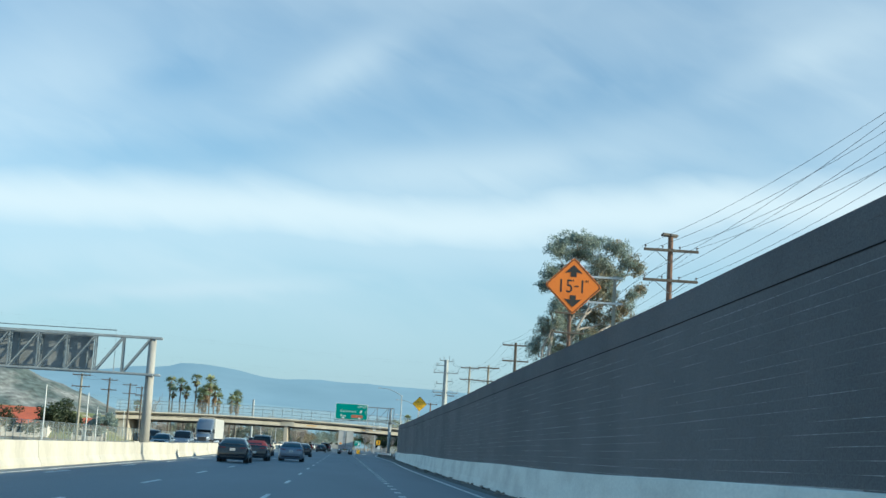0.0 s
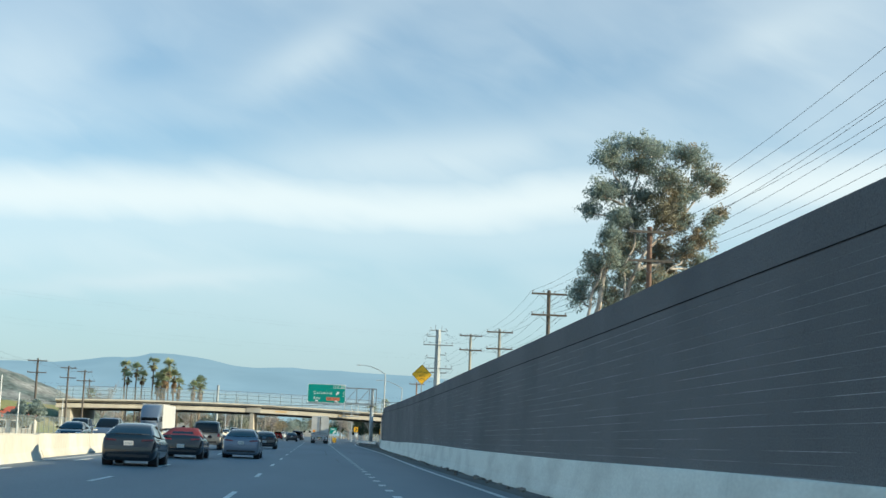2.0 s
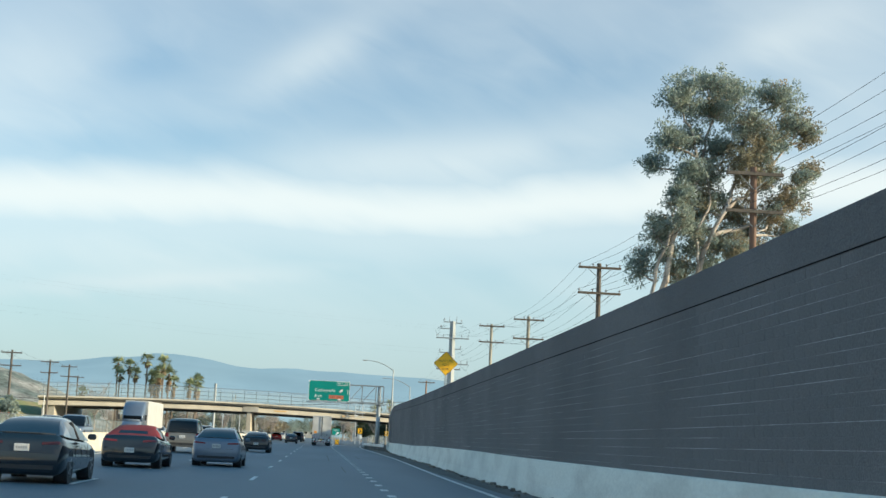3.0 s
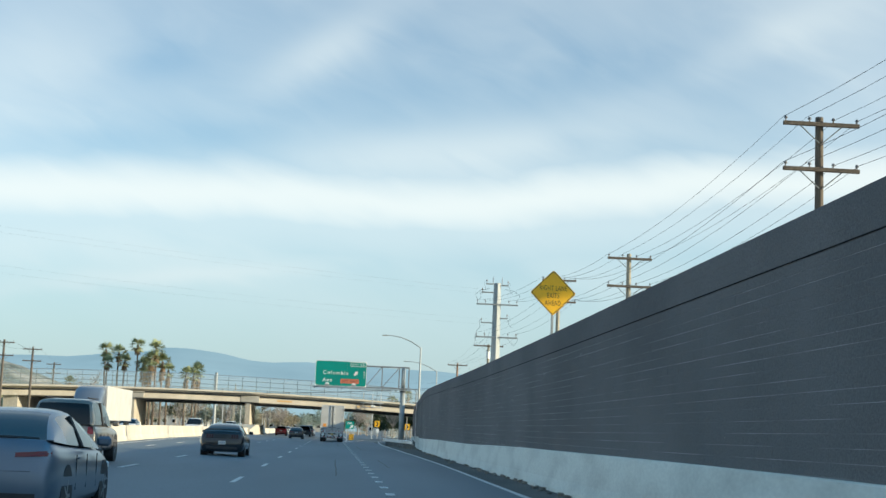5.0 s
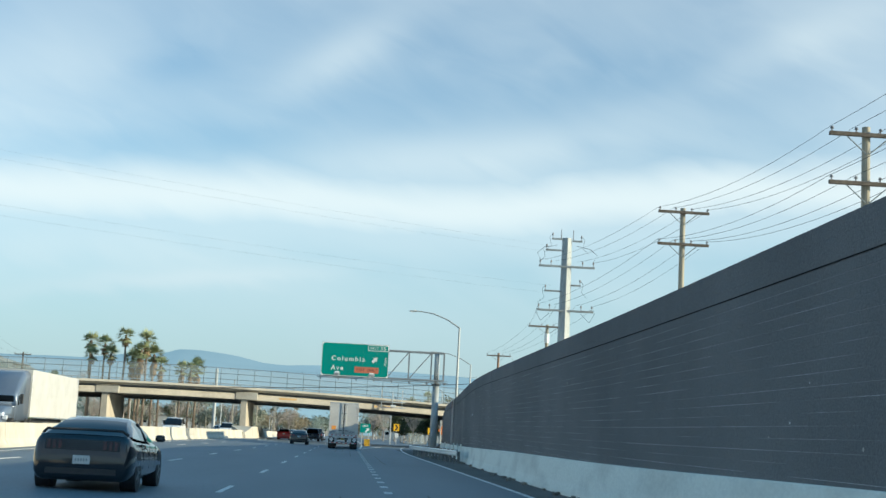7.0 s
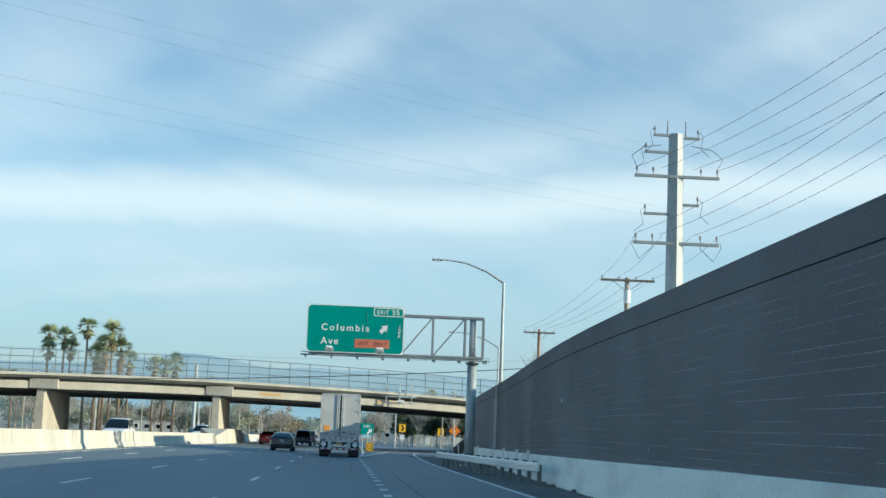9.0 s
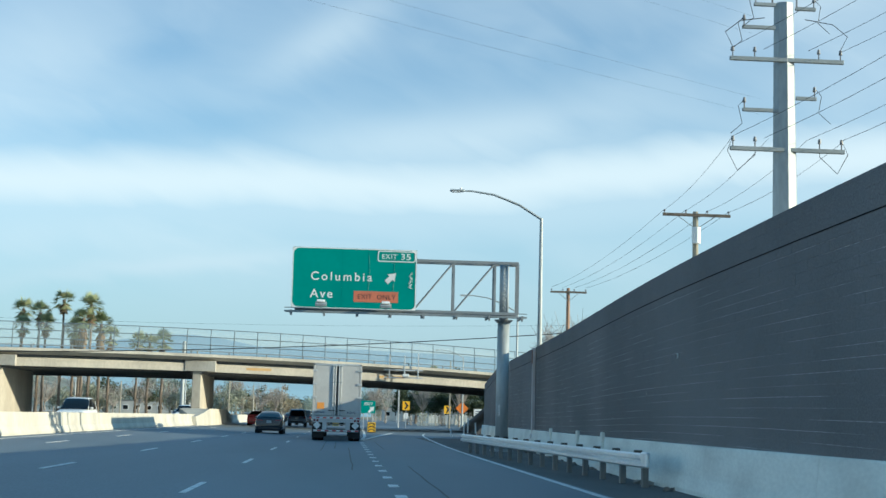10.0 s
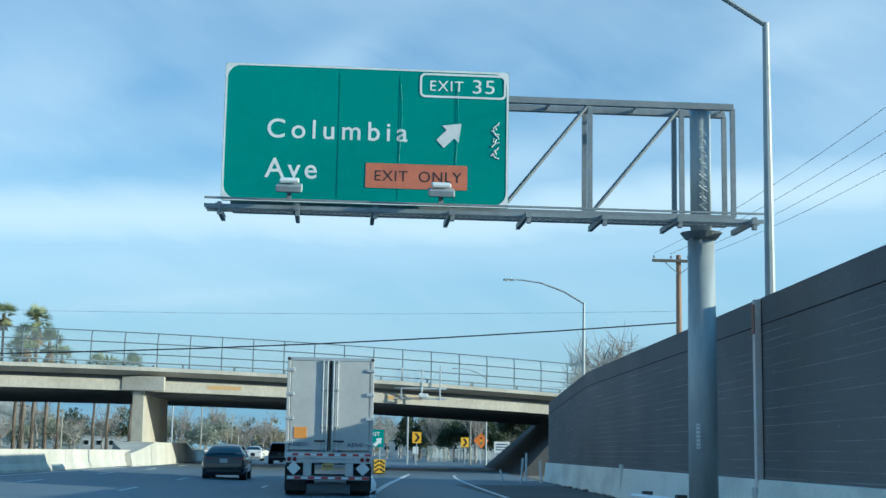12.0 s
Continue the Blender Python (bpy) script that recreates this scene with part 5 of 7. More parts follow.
part("walkway", boxed((-16.8, 78.3, 4.68), (11.6, 0.5, 0.05)), "steel_grey", lg)
bk = lg
bm = bmesh.new()
slab(bm, rounded(8.4, 2.3, 0.05), 0.05, pose(-18.85, 79.65, 5.82))
pn = part("sign_panel", bm, "sign_back_pale", bk, "bare metal back of a road sign")
for x in steps(-3.9, 3.9, 1.3):
    part("stiffener", boxed((-18.85 + x, 79.59, 5.82), (0.08, 0.10, 2.24)), "steel_grey", pn)
for z in (-0.9, 0.9):
    part("rail", boxed((-18.85, 79.51, 5.82 + z), (8.3, 0.06, 0.07)), "steel_grey", pn)
bm = bmesh.new()
sweep(bm, [(-22.8, 79.2, 7.16), (-13.35, 79.2, 7.16), (-13.35, 79.2, 4.86)], 0.03, 6)
part("side_rail", bm, "steel_grey", lg)


# ---------------------------------------------------------------- guardrail
def guardrail():
    gr = thing("guardrail", pose(0, 0, 0), "galvanised W-beam guardrail on short posts before the wall", "guardrail")
    line = [(6.85 - 0.0466 * (y - 198.2), y, 0.0) for y in steps(198.2, 226.0, 3.8)]
    prof = [(0.0, 0.45), (0.075, 0.49), (0.075, 0.55), (0.0, 0.585), (0.0, 0.615), (0.075, 0.65), (0.075, 0.71), (0.0, 0.75), (0.012, 0.75), (0.087, 0.715), (0.087, 0.645), (0.012, 0.61), (0.012, 0.59), (0.087, 0.555), (0.087, 0.485), (0.012, 0.45)]
    flip = [(-o, h - 0.02) for o, h in prof]
    bm = bmesh.new()
    strip(bm, line, flip)
    part("beam", bm, "rail_steel", gr, "corrugated W-beam rail")
    for x, y, z in line[:1]:
        bm = bmesh.new()
        box(bm, (x - 0.03, y - 0.25, 0.60), (0.10, 0.55, 0.31), None, 0.03)
        part("end_shoe", bm, "rail_steel", gr)
    for x, y, z in [(6.85 - 0.0466 * (y - 198.2), y, 0) for y in steps(199.1, 225.6, 1.9)]:
        po = part("post", boxed((x + 0.26, y, 0.28), (0.13, 0.16, 0.76), bevel=0.008), "post_grey", gr)
        part("block_out", boxed((x + 0.11, y, 0.62), (0.16, 0.13, 0.31), bevel=0.006), "wood", po)
    return gr


guardrail()
for x, y in ((8.3, 214.0), (8.9, 222.0), (8.15, 208.5), (10.05, 247.0)):
    bm = bmesh.new()
    xx = wall_x(y) + 0.02
    st = thing("barrier_stub", pose(xx, y, 0), "short concrete stub on the barrier edge", "post", "barrier stubs")
    part("stub", boxed((0.06, 0, 0.52), (0.10, 0.20, 1.08), bevel=0.012), "concrete", st)

# conduit up the wall
cd = thing("wall_conduit", pose(wall_x(230.2) + 0.12, 230.2, 0.0), "pale steel channel fixed up the sound wall", "conduit")
part("channel", boxed((0.04, 0, 2.55), (0.14, 0.16, 3.9), bevel=0.012), surface("pale_channel", (0.72, 0.67, 0.64), (0.58, 0.52, 0.49), 0.8), cd)
part("cover", boxed((-0.035, 0, 4.1), (0.03, 0.16, 0.6), bevel=0.005), surface("rust_red_cover", (0.28, 0.14, 0.10), (0.22, 0.12, 0.09), 0.8), cd)
part("foot", boxed((0.0, 0, 0.66), (0.16, 0.22, 0.2), bevel=0.01), "galv", cd)
# small pale specks added on the wall face, standing in for spots on a windscreen
random.seed(14)
for k in range(46):
    y, z = random.uniform(20, 262), random.uniform(1.2, 3.6)
    r = random.choice((0.012, 0.016, 0.02, 0.026))
    bm = bmesh.new()
    pts = [(r * random.uniform(0.5, 1.2) * math.cos(a * 0.785), r * random.uniform(0.5, 1.2) * math.sin(a * 0.785)) for a in range(8)]
    slab(bm, pts, 0.006, pose(0, 0, 0, 0, 0, -90))
    ob = plain("wall_chip", bm, "stripe" if k % 3 == 0 else "concrete_dark", "small pale chip on the dark block wall", "chip", "wall chips")
    ob.matrix_world = pose(wall_x(y) + 0.245, y, z)
vt = thing("wall_vent", pose(wall_x(199.0) + 0.24, 199.0, 2.78), "small metal cover plate set in the block wall", "cover plate")
part("plate", boxed((0, 0, 0), (0.03, 0.15, 0.12), None, 0.006), "galv", vt)
part("opening", boxed((-0.016, 0.03, 0), (0.012, 0.06, 0.08)), "black", vt)

# white pipes standing by the wall end
for x, y, h, tilt in ((9.3, 268.5, 1.1, 4), (9.75, 270.0, 1.35, 0), (10.1, 267.5, 1.05, -3), (8.6, 270.0, 0.55, -12)):
    st = thing("marker_pipe", pose(x, y, 0, 0, tilt, 0), "thin white plastic marker post", "marker post", "white marker posts")
    bm = bmesh.new()
    tube(bm, (0, 0, -0.1), (0, 0, h), 0.05, 0.05, 8)
    part("pipe", bm, "sign_white", st)
    part("cap", boxed((0, 0, h + 0.01), (0.11, 0.11, 0.03), bevel=0.01), "sign_white", st)

# steel sign frame left on the bridge face
fr = thing("bridge_bracket", pose(6.4, bridge_y(6.4) + 0.2, 4.7), "empty steel sign frame bolted to the bridge face", "sign frame")
for k, h in ((-1.5, 2.3), (-0.1, 2.2), (1.15, 2.4)):
    part("upright", boxed((k, -0.25, h / 2 + 0.1), (0.10, 0.10, h), None, 0.006), "galv", fr)
for z in (0.25, 0.95):
    part("crossbar", boxed((-0.2, -0.2, z), (3.6, 0.10, 0.12), None, 0.006), "galv", fr)
part("lamp_box", boxed((0.0, -0.55, 0.45), (0.62, 0.4, 0.26), None, 0.03), "sign_white", fr)


# ---------------------------------------------------------------- trees
def leaf_cloud(bm, rng, centre, radius, count, size, flat=0.75):
    """Small leaf blades scattered in a clump, thinner towards its rim."""
    for _ in range(count):
        d = rng.normal(size=3)
        d /= np.linalg.norm(d)
        r = radius * rng.random() ** 0.45
        p = Vector(centre) + Vector((d[0] * r, d[1] * r, d[2] * r * flat))
        a = Vector(rng.normal(size=3)).normalized()
        b = a.cross(Vector(rng.normal(size=3))).normalized()
        s = size * rng.uniform(0.6, 1.3)
        vs = [bm.verts.new(p + a * s * u + b * s * 0.42 * v) for u, v in ((-1, 0), (0, 1), (1, 0), (0, -1))]
        bm.faces.new(vs)


def limb(bm, a, b, r0, r1, rng, bend=0.12, n=5):
    a, b = Vector(a), Vector(b)
    length = (b - a).length
    pts, rs = [], []
    for i in range(n + 1):
        t = i / n
        w = math.sin(math.pi * t) * bend * length
        pts.append(a.lerp(b, t) + Vector((rng.uniform(-1, 1) * w * 0.6, rng.uniform(-1, 1) * w * 0.6, 0)))
        rs.append(r0 + (r1 - r0) * t)
    sweep(bm, pts, rs, 7)
    return pts


def leaves(name, centres, radii, per, size, rng, material, parent, label):
    """Narrow drooping blades scattered round many small centres, as one mesh."""
    c = np.repeat(np.array(centres), per, axis=0)
    r = np.repeat(np.array(radii), per)
    n = len(c)
    d = rng.normal(size=(n, 3))
    d /= np.linalg.norm(d, axis=1)[:, None]
    p = c + d * (r * rng.random(n) ** 0.4)[:, None] * np.array((1.0, 1.0, 0.8))
    a = rng.normal(size=(n, 3)) * np.array((0.8, 0.8, 0.6)) + np.array((0, 0, -0.7))
    a /= np.linalg.norm(a, axis=1)[:, None]
    b = np.cross(a, rng.normal(size=(n, 3)))
    b /= np.linalg.norm(b, axis=1)[:, None]
    s = (size * rng.uniform(0.6, 1.3, n))[:, None]
    verts = np.stack((p - a * s, p + b * s * 0.34, p + a * s, p - b * s * 0.34), axis=1).reshape(-1, 3)
    me = bpy.data.meshes.new(name)
    me.from_pydata(verts.tolist(), [], np.arange(4 * n).reshape(-1, 4).tolist())
    me.materials.append(M[material])
    ob = new(name, me)
    ob.parent = parent
    return tagged(ob, label)


def eucalyptus(x, y, seed, stems, lobes, label):
    """Pale stems that fork upward, a limb to each lobe of the crown, and small tufts of leaves."""
    rng = np.random.default_rng(seed)
    tr = thing("tree", pose(x, y, 0), label, "tree")
    bm = bmesh.new()
    joints = []
    for line, r0, r1 in stems:
        pts = [Vector(p) for p in line]
        fine = [pts[i].lerp(pts[i + 1], k / 4) + Vector(rng.normal(size=3)) * 0.05 for i in range(len(pts) - 1) for k in range(4)] + [pts[-1]]
        sweep(bm, fine, [r0 + (r1 - r0) * i / (len(fine) - 1) for i in range(len(fine))], 8)
        joints += fine[2:]
    tufts = {"leaf": ([], []), "leaf_warm": ([], [])}
    for i, (lx, lz, rx, rz, brown) in enumerate(lobes):
        core = Vector((lx, rng.uniform(-1.5, 1.7), lz - rz * 0.5))
        start = min(joints, key=lambda j: (j - core).length + (4.0 if j.z > core.z - 0.3 else 0.0))
        limb(bm, start, core, 0.085, 0.035, rng, 0.09, 5)
        # the crown is close above and open below, where the stems show
        close = float(np.interp(lz, (12.5, 17.0), (0.88, 1.12)))
        for k in range(int(close * (56 * rx * rz + 14))):
            d = Vector(rng.normal(size=3)).normalized() * rng.uniform(0.15, 1.13)
            c = Vector((lx + d.x * rx, core.y + d.y * max(rx, 1.2), lz + d.z * rz - 0.12 * abs(d.x) * rz))
            if k % 2 == 0:
                limb(bm, core, c, 0.020, 0.008, rng, 0.12, 3)
            bag = tufts["leaf_warm" if rng.random() < min(1.0, 1.3 * brown) else "leaf"]
            bag[0].append(tuple(c))
            bag[1].append(rng.uniform(0.26, 0.52))
    part("trunk", bm, "bark", tr, "pale peeling trunk and limbs", smooth=True)
    leaves("crown", *tufts["leaf"], 38, 0.10, rng, "leaf", tr, "dull grey-green drooping leaves")
    leaves("crown", *tufts["leaf_warm"], 38, 0.10, rng, "leaf_warm", tr, "browner tufts of leaves")
    return tr


# lobes: sideways, height, half width, half height, share of brown leaves
UPPER_CROWN = [
    (-1.1, 21.1, 1.8, 0.7, 0.00), (0.7, 21.1, 1.4, 0.7, 0.05), (-2.8, 20.0, 1.1, 1.0, 0.00), (2.4, 20.3, 1.3, 0.8, 0.10),
    (-0.4, 19.9, 1.8, 0.8, 0.08), (4.0, 19.4, 1.1, 0.8, 0.25), (4.8, 18.8, 0.6, 0.6, 0.50), (-3.2, 17.7, 1.1, 0.8, 0.03),
    (-3.6, 16.8, 0.7, 0.5, 0.03),
]
MIDDLE_CROWN = [
    (-2.0, 18.1, 1.0, 0.7, 0.05), (1.1, 18.6, 1.3, 1.0, 0.20), (2.5, 18.0, 1.0, 0.8, 0.30), (-1.1, 16.3, 1.4, 0.8, 0.05),
    (0.7, 16.5, 1.1, 1.3, 0.75), (2.1, 16.0, 0.8, 1.0, 0.30), (-2.7, 14.9, 0.9, 1.0, 0.05), (-0.9, 14.7, 1.3, 1.0, 0.20),
    (1.1, 14.4, 1.0, 1.1, 0.50), (5.3, 17.0, 0.6, 0.5, 0.60),
]
LOWER_CROWN = [
    (4.0, 16.1, 0.7, 0.5, 0.30), (3.4, 14.9, 1.1, 0.8, 0.50), (3.7, 13.5, 1.0, 0.6, 0.40), (1.7, 12.8, 1.0, 1.0, 0.60),
    (0.1, 12.8, 1.1, 1.0, 0.30), (-1.6, 12.7, 1.0, 1.1, 0.15), (-3.7, 13.0, 0.8, 1.0, 0.10), (-4.1, 11.3, 0.8, 1.1, 0.10),
    (-2.5, 10.9, 1.0, 1.0, 0.20), (-0.6, 11.1, 1.5, 1.0, 0.00), (2.4, 10.9, 1.3, 1.0, 0.40),
]
INNER_CROWN = [
    (-0.2, 17.7, 1.0, 0.8, 0.10), (1.7, 17.3, 0.8, 0.8, 0.30), (-1.6, 13.9, 1.0, 0.9, 0.10), (0.4, 12.0, 1.0, 0.9, 0.30),
    (-2.7, 13.4, 0.7, 0.9, 0.10), (-2.2, 16.1, 0.7, 0.7, 0.05), (2.5, 14.1, 0.8, 0.8, 0.50), (-3.2, 12.0, 0.7, 0.8, 0.10),
]
STEMS = [
    ([(-3.2, 1.0, 0.7), (-3.5, -0.2, 7.5), (-3.4, -0.7, 9.7), (-3.1, -1.0, 11.8), (-2.7, -1.0, 13.4), (-2.4, -0.8, 14.7), (-1.6, -0.8, 16.1), (-1.8, -0.7, 17.7)], 0.21, 0.07),
    ([(-2.7, 1.4, 0.7), (-1.9, -0.3, 9.2), (-0.9, -1.0, 12.7), (-0.2, -1.0, 14.1), (0.4, -0.6, 15.6), (0.8, -0.4, 17.3), (1.1, -0.2, 19.2)], 0.16, 0.05),
    ([(-3.9, 0.6, 0.7), (-4.0, -0.6, 9.0), (-3.7, -1.0, 11.2), (-3.0, -1.2, 12.9), (-3.1, -1.0, 14.6)], 0.13, 0.04),
    ([(-1.9, -0.3, 9.2), (-1.6, -1.1, 11.0), (-1.7, -1.2, 12.8), (-1.0, -1.1, 14.4), (-1.2, -0.9, 16.0)], 0.10, 0.04),
    ([(-1.9, -0.3, 9.2), (-0.3, -1.0, 11.2), (0.7, -1.1, 12.4), (2.0, -0.8, 13.2)], 0.09, 0.03),
    ([(-2.5, -0.8, 14.4), (-1.6, -0.4, 15.8), (-1.1, 0.6, 17.3), (-0.7, 0.5, 18.9), (-0.9, 0.3, 20.5)], 0.12, 0.05),
    ([(-0.2, -1.0, 14.1), (1.4, 0.2, 15.4), (3.0, 0.4, 17.3), (4.2, 0.2, 18.9)], 0.10, 0.04),
    ([(-0.9, -1.0, 12.7), (1.1, 0.2, 13.4), (3.0, 0.3, 14.4), (5.0, 0.0, 16.8)], 0.12, 0.03),
]
eucalyptus(20.8, 122.0, 21, STEMS, UPPER_CROWN + MIDDLE_CROWN + LOWER_CROWN + INNER_CROWN, "tall eucalyptus with open green-brown crown behind the wall")


def bush_tree(x, y, h, w, seed, material, label, density=1.0, name="tree"):
    rng = np.random.default_rng(seed)
    tr = thing(name, pose(x, y, 0), label, "tree")
    bm = bmesh.new()
    fork = Vector((0, 0, h * 0.35))
    limb(bm, (0, 0, -0.3), fork, 0.05 * h ** 0.7, 0.03 * h ** 0.7, rng, 0.03, 4)
    crown = bmesh.new()
    for k in range(9):
        a = 2 * math.pi * k / 9 + rng.uniform(-0.4, 0.4)
        rad = w / 2 * rng.uniform(0.25, 0.9)
        c = Vector((rad * math.cos(a), rad * math.sin(a), h * rng.uniform(0.45, 0.9)))
        limb(bm, fork, c, 0.02 * h ** 0.7, 0.01, rng, 0.1, 3)
        for j in range(3):
            d = Vector(rng.normal(size=3)) * w * 0.10
            leaf_cloud(crown, rng, c + d, w * rng.uniform(0.13, 0.22), int(70 * density), 0.05 * w ** 0.6 * 1.6)
    part("trunk", bm, "bark", tr)
    part("crown", crown, material, tr)
    return tr


def bare_tree(x, y, h, w, seed, label="leafless winter tree with fine twigs"):
    rng = np.random.default_rng(seed)
    tr = thing("bare_tree", pose(x, y, 0), label, "tree", "bare trees")
    bm = bmesh.new()
    fork = Vector((0, 0, h * 0.3))
    limb(bm, (0, 0, -0.3), fork, 0.03 * h, 0.02 * h, rng, 0.03, 4)
    twigs = bmesh.new()
    for k in range(18 if w < 10 else 44):
        a = rng.uniform(0, 2 * math.pi)
        tip = Vector((w / 2 * rng.uniform(0.3, 1) * math.cos(a), w / 2 * rng.uniform(0.3, 1) * math.sin(a), h * rng.uniform(0.6, 1.0)))
        mid = fork.lerp(tip, 0.55)
        limb(bm, fork, tip, 0.007 * h, 0.002 * h, rng, 0.1, 4)
        for j in range(22 if w < 10 else 46):
            s = fork.lerp(tip, rng.uniform(0.4, 1.0))
            e = s + Vector(rng.normal(size=3)) * w * 0.10 + Vector((0, 0, h * 0.05))
            sweep(twigs, [s, s.lerp(e, 0.5) + Vector(rng.normal(size=3)) * 0.06, e], [0.0022 * h, 0.0017 * h, 0.0009 * h], 3)
    part("trunk", bm, "twig", tr)
    part("twig_crown", twigs, "twig", tr)
    return tr


def palm_meshes(seed):
    rng = np.random.default_rng(seed)
    live, dead = bmesh.new(), bmesh.new()

    def fan(bm, base, d, up, length, spread, blades):
        side = d.cross(up).normalized()
        stem = base + d * length * 0.45
        w = 0.02
        bm.faces.new([bm.verts.new(p) for p in (base - side * w, base + side * w, stem + side * w, stem - side * w)])
        for b in range(blades):
            a = (b / (blades - 1) - 0.5) * spread
            dd = (d * math.cos(a) + side * math.sin(a)).normalized()
            tip = stem + dd * length * 0.62 - Vector((0, 0, 0.16 * length * abs(a)))
            n2 = side * math.cos(a) - d * math.sin(a)
            mid = stem.lerp(tip, 0.45)
            bm.faces.new([bm.verts.new(p) for p in (stem, mid + n2 * 0.05 * length, tip, mid - n2 * 0.05 * length)])

    for k in range(40):
        a = rng.uniform(0, 2 * math.pi)
        e = rng.uniform(-0.85, 1.35)
        d = Vector((math.cos(a) * math.cos(e), math.sin(a) * math.cos(e), math.sin(e)))
        fan(live, Vector((0, 0, rng.uniform(-0.3, 0.1))), d, Vector((0, 0, 1)) if abs(d.z) < 0.9 else Vector((1, 0, 0)), rng.uniform(1.5, 2.05), 2.0, 9)
    for k in range(60):
        a = rng.uniform(0, 2 * math.pi)
        e = rng.uniform(-1.5, -1.0)
        d = Vector((math.cos(a) * math.cos(e), math.sin(a) * math.cos(e), math.sin(e)))
        fan(dead, Vector((0.15 * math.cos(a), 0.15 * math.sin(a), rng.uniform(-1.5, -0.1))), d, Vector((0, 0, 1)), rng.uniform(0.8, 1.2), 1.2, 6)
    out = []
    for nm, bm, mat in (("fronds", live, "palm_leaf"), ("skirt", dead, "palm_dead")):
        me = bpy.data.meshes.new(nm)
        bm.to_mesh(me)
        bm.free()
        me.materials.append(M[mat])
        out.append(me)
    return out


PALMS = [palm_meshes(31), palm_meshes(32)]


def palm(x, y, h, k, skirt=1.0, size=1.0):
    tr = thing("palm_tree", pose(x, y, 0, 0, 0, 47 * k), "tall fan palm with a green head and brown skirt", "palm tree", "fan palms")
    bm = bmesh.new()
    sweep(bm, [(0, 0, -0.3), (0.1, 0.05, h * 0.35), (-0.05, 0.1, h * 0.7), (0, 0, h)], [0.34 * size, 0.22 * size, 0.19 * size, 0.22 * size], 9)
    part("trunk", bm, "palm_trunk", tr)
    for me, lab in zip(PALMS[k % 2], ("green fan fronds", "hanging brown dead fronds")):
        ob = new(me.name, me)
        ob.parent = tr
        ob.location = (0, 0, h)
        ob.scale = (size, size, size * (skirt if me.name.startswith("skirt") else 1))
        tagged(ob, lab)
    return tr


# ---------------------------------------------------------------- vehicles
def wheel(parent, x, y, r, w):
    bm = bmesh.new()
    tube(bm, (x - w / 2, y, r), (x - w / 2 + 0.03, y, r), r * 0.93, r, 20)
    tube(bm, (x - w / 2 + 0.03, y, r), (x + w / 2 - 0.03, y, r), r, r, 20)
    tube(bm, (x + w / 2 - 0.03, y, r), (x + w / 2, y, r), r, r * 0.93, 20)
    wl = part("wheel", bm, "rubber", parent, "black tyre")
    bm = bmesh.new()
    s = 1 if x > 0 else -1
    tube(bm, (x + s * (w / 2 - 0.01), y, r), (x + s * (w / 2 + 0.012), y, r), r * 0.66, r * 0.6, 16)
    for k in range(5):
        a = 2 * math.pi * k / 5
        box(bm, (x + s * (w / 2 + 0.016), y + r * 0.33 * math.cos(a), r + r * 0.33 * math.sin(a)), (0.02, r * 0.14, r * 0.58), pose(0, 0, 0, math.degrees(a) - 90, 0, 0))
    part("rim", bm, "rim", wl, "alloy rim")


# side shapes from the rear bumper (0) to the nose (1): deck line, cabin line, and where roof and side glass begin and end
SHAPES = {
    "sedan": dict(L=4.72, W=1.85, belt=[(0, 0.66), (0.008, 0.90), (0.022, 1.02), (0.05, 1.06), (0.20, 1.02), (0.65, 0.95), (0.78, 0.92), (0.95, 0.78), (1, 0.60)],
                  cab=[(0.045, 1.04), (0.14, 1.23), (0.22, 1.36), (0.30, 1.43), (0.42, 1.455), (0.52, 1.42), (0.60, 1.31), (0.76, 0.95)], low=0.16, roof0=0.27, roof1=0.57, side0=0.24, side1=0.66),
    "coupe": dict(L=4.78, W=1.91, belt=[(0, 0.64), (0.008, 0.88), (0.02, 1.00), (0.05, 1.04), (0.18, 1.00), (0.60, 0.93), (0.74, 0.91), (0.95, 0.80), (1, 0.60)],
                  cab=[(0.085, 1.00), (0.18, 1.20), (0.26, 1.31), (0.33, 1.37), (0.41, 1.39), (0.48, 1.36), (0.55, 1.26), (0.69, 0.93)], low=0.155, roof0=0.27, roof1=0.50, side0=0.30, side1=0.60),
    "suv": dict(L=4.8, W=2.0, belt=[(0, 0.8), (0.008, 1.06), (0.02, 1.14), (0.5, 1.12), (0.70, 1.08), (0.93, 1.0), (1, 0.72)],
                cab=[(0.010, 1.12), (0.025, 1.40), (0.045, 1.72), (0.08, 1.83), (0.25, 1.88), (0.45, 1.86), (0.54, 1.76), (0.70, 1.08)], low=0.32, roof0=0.05, roof1=0.51, side0=0.07, side1=0.62),
}


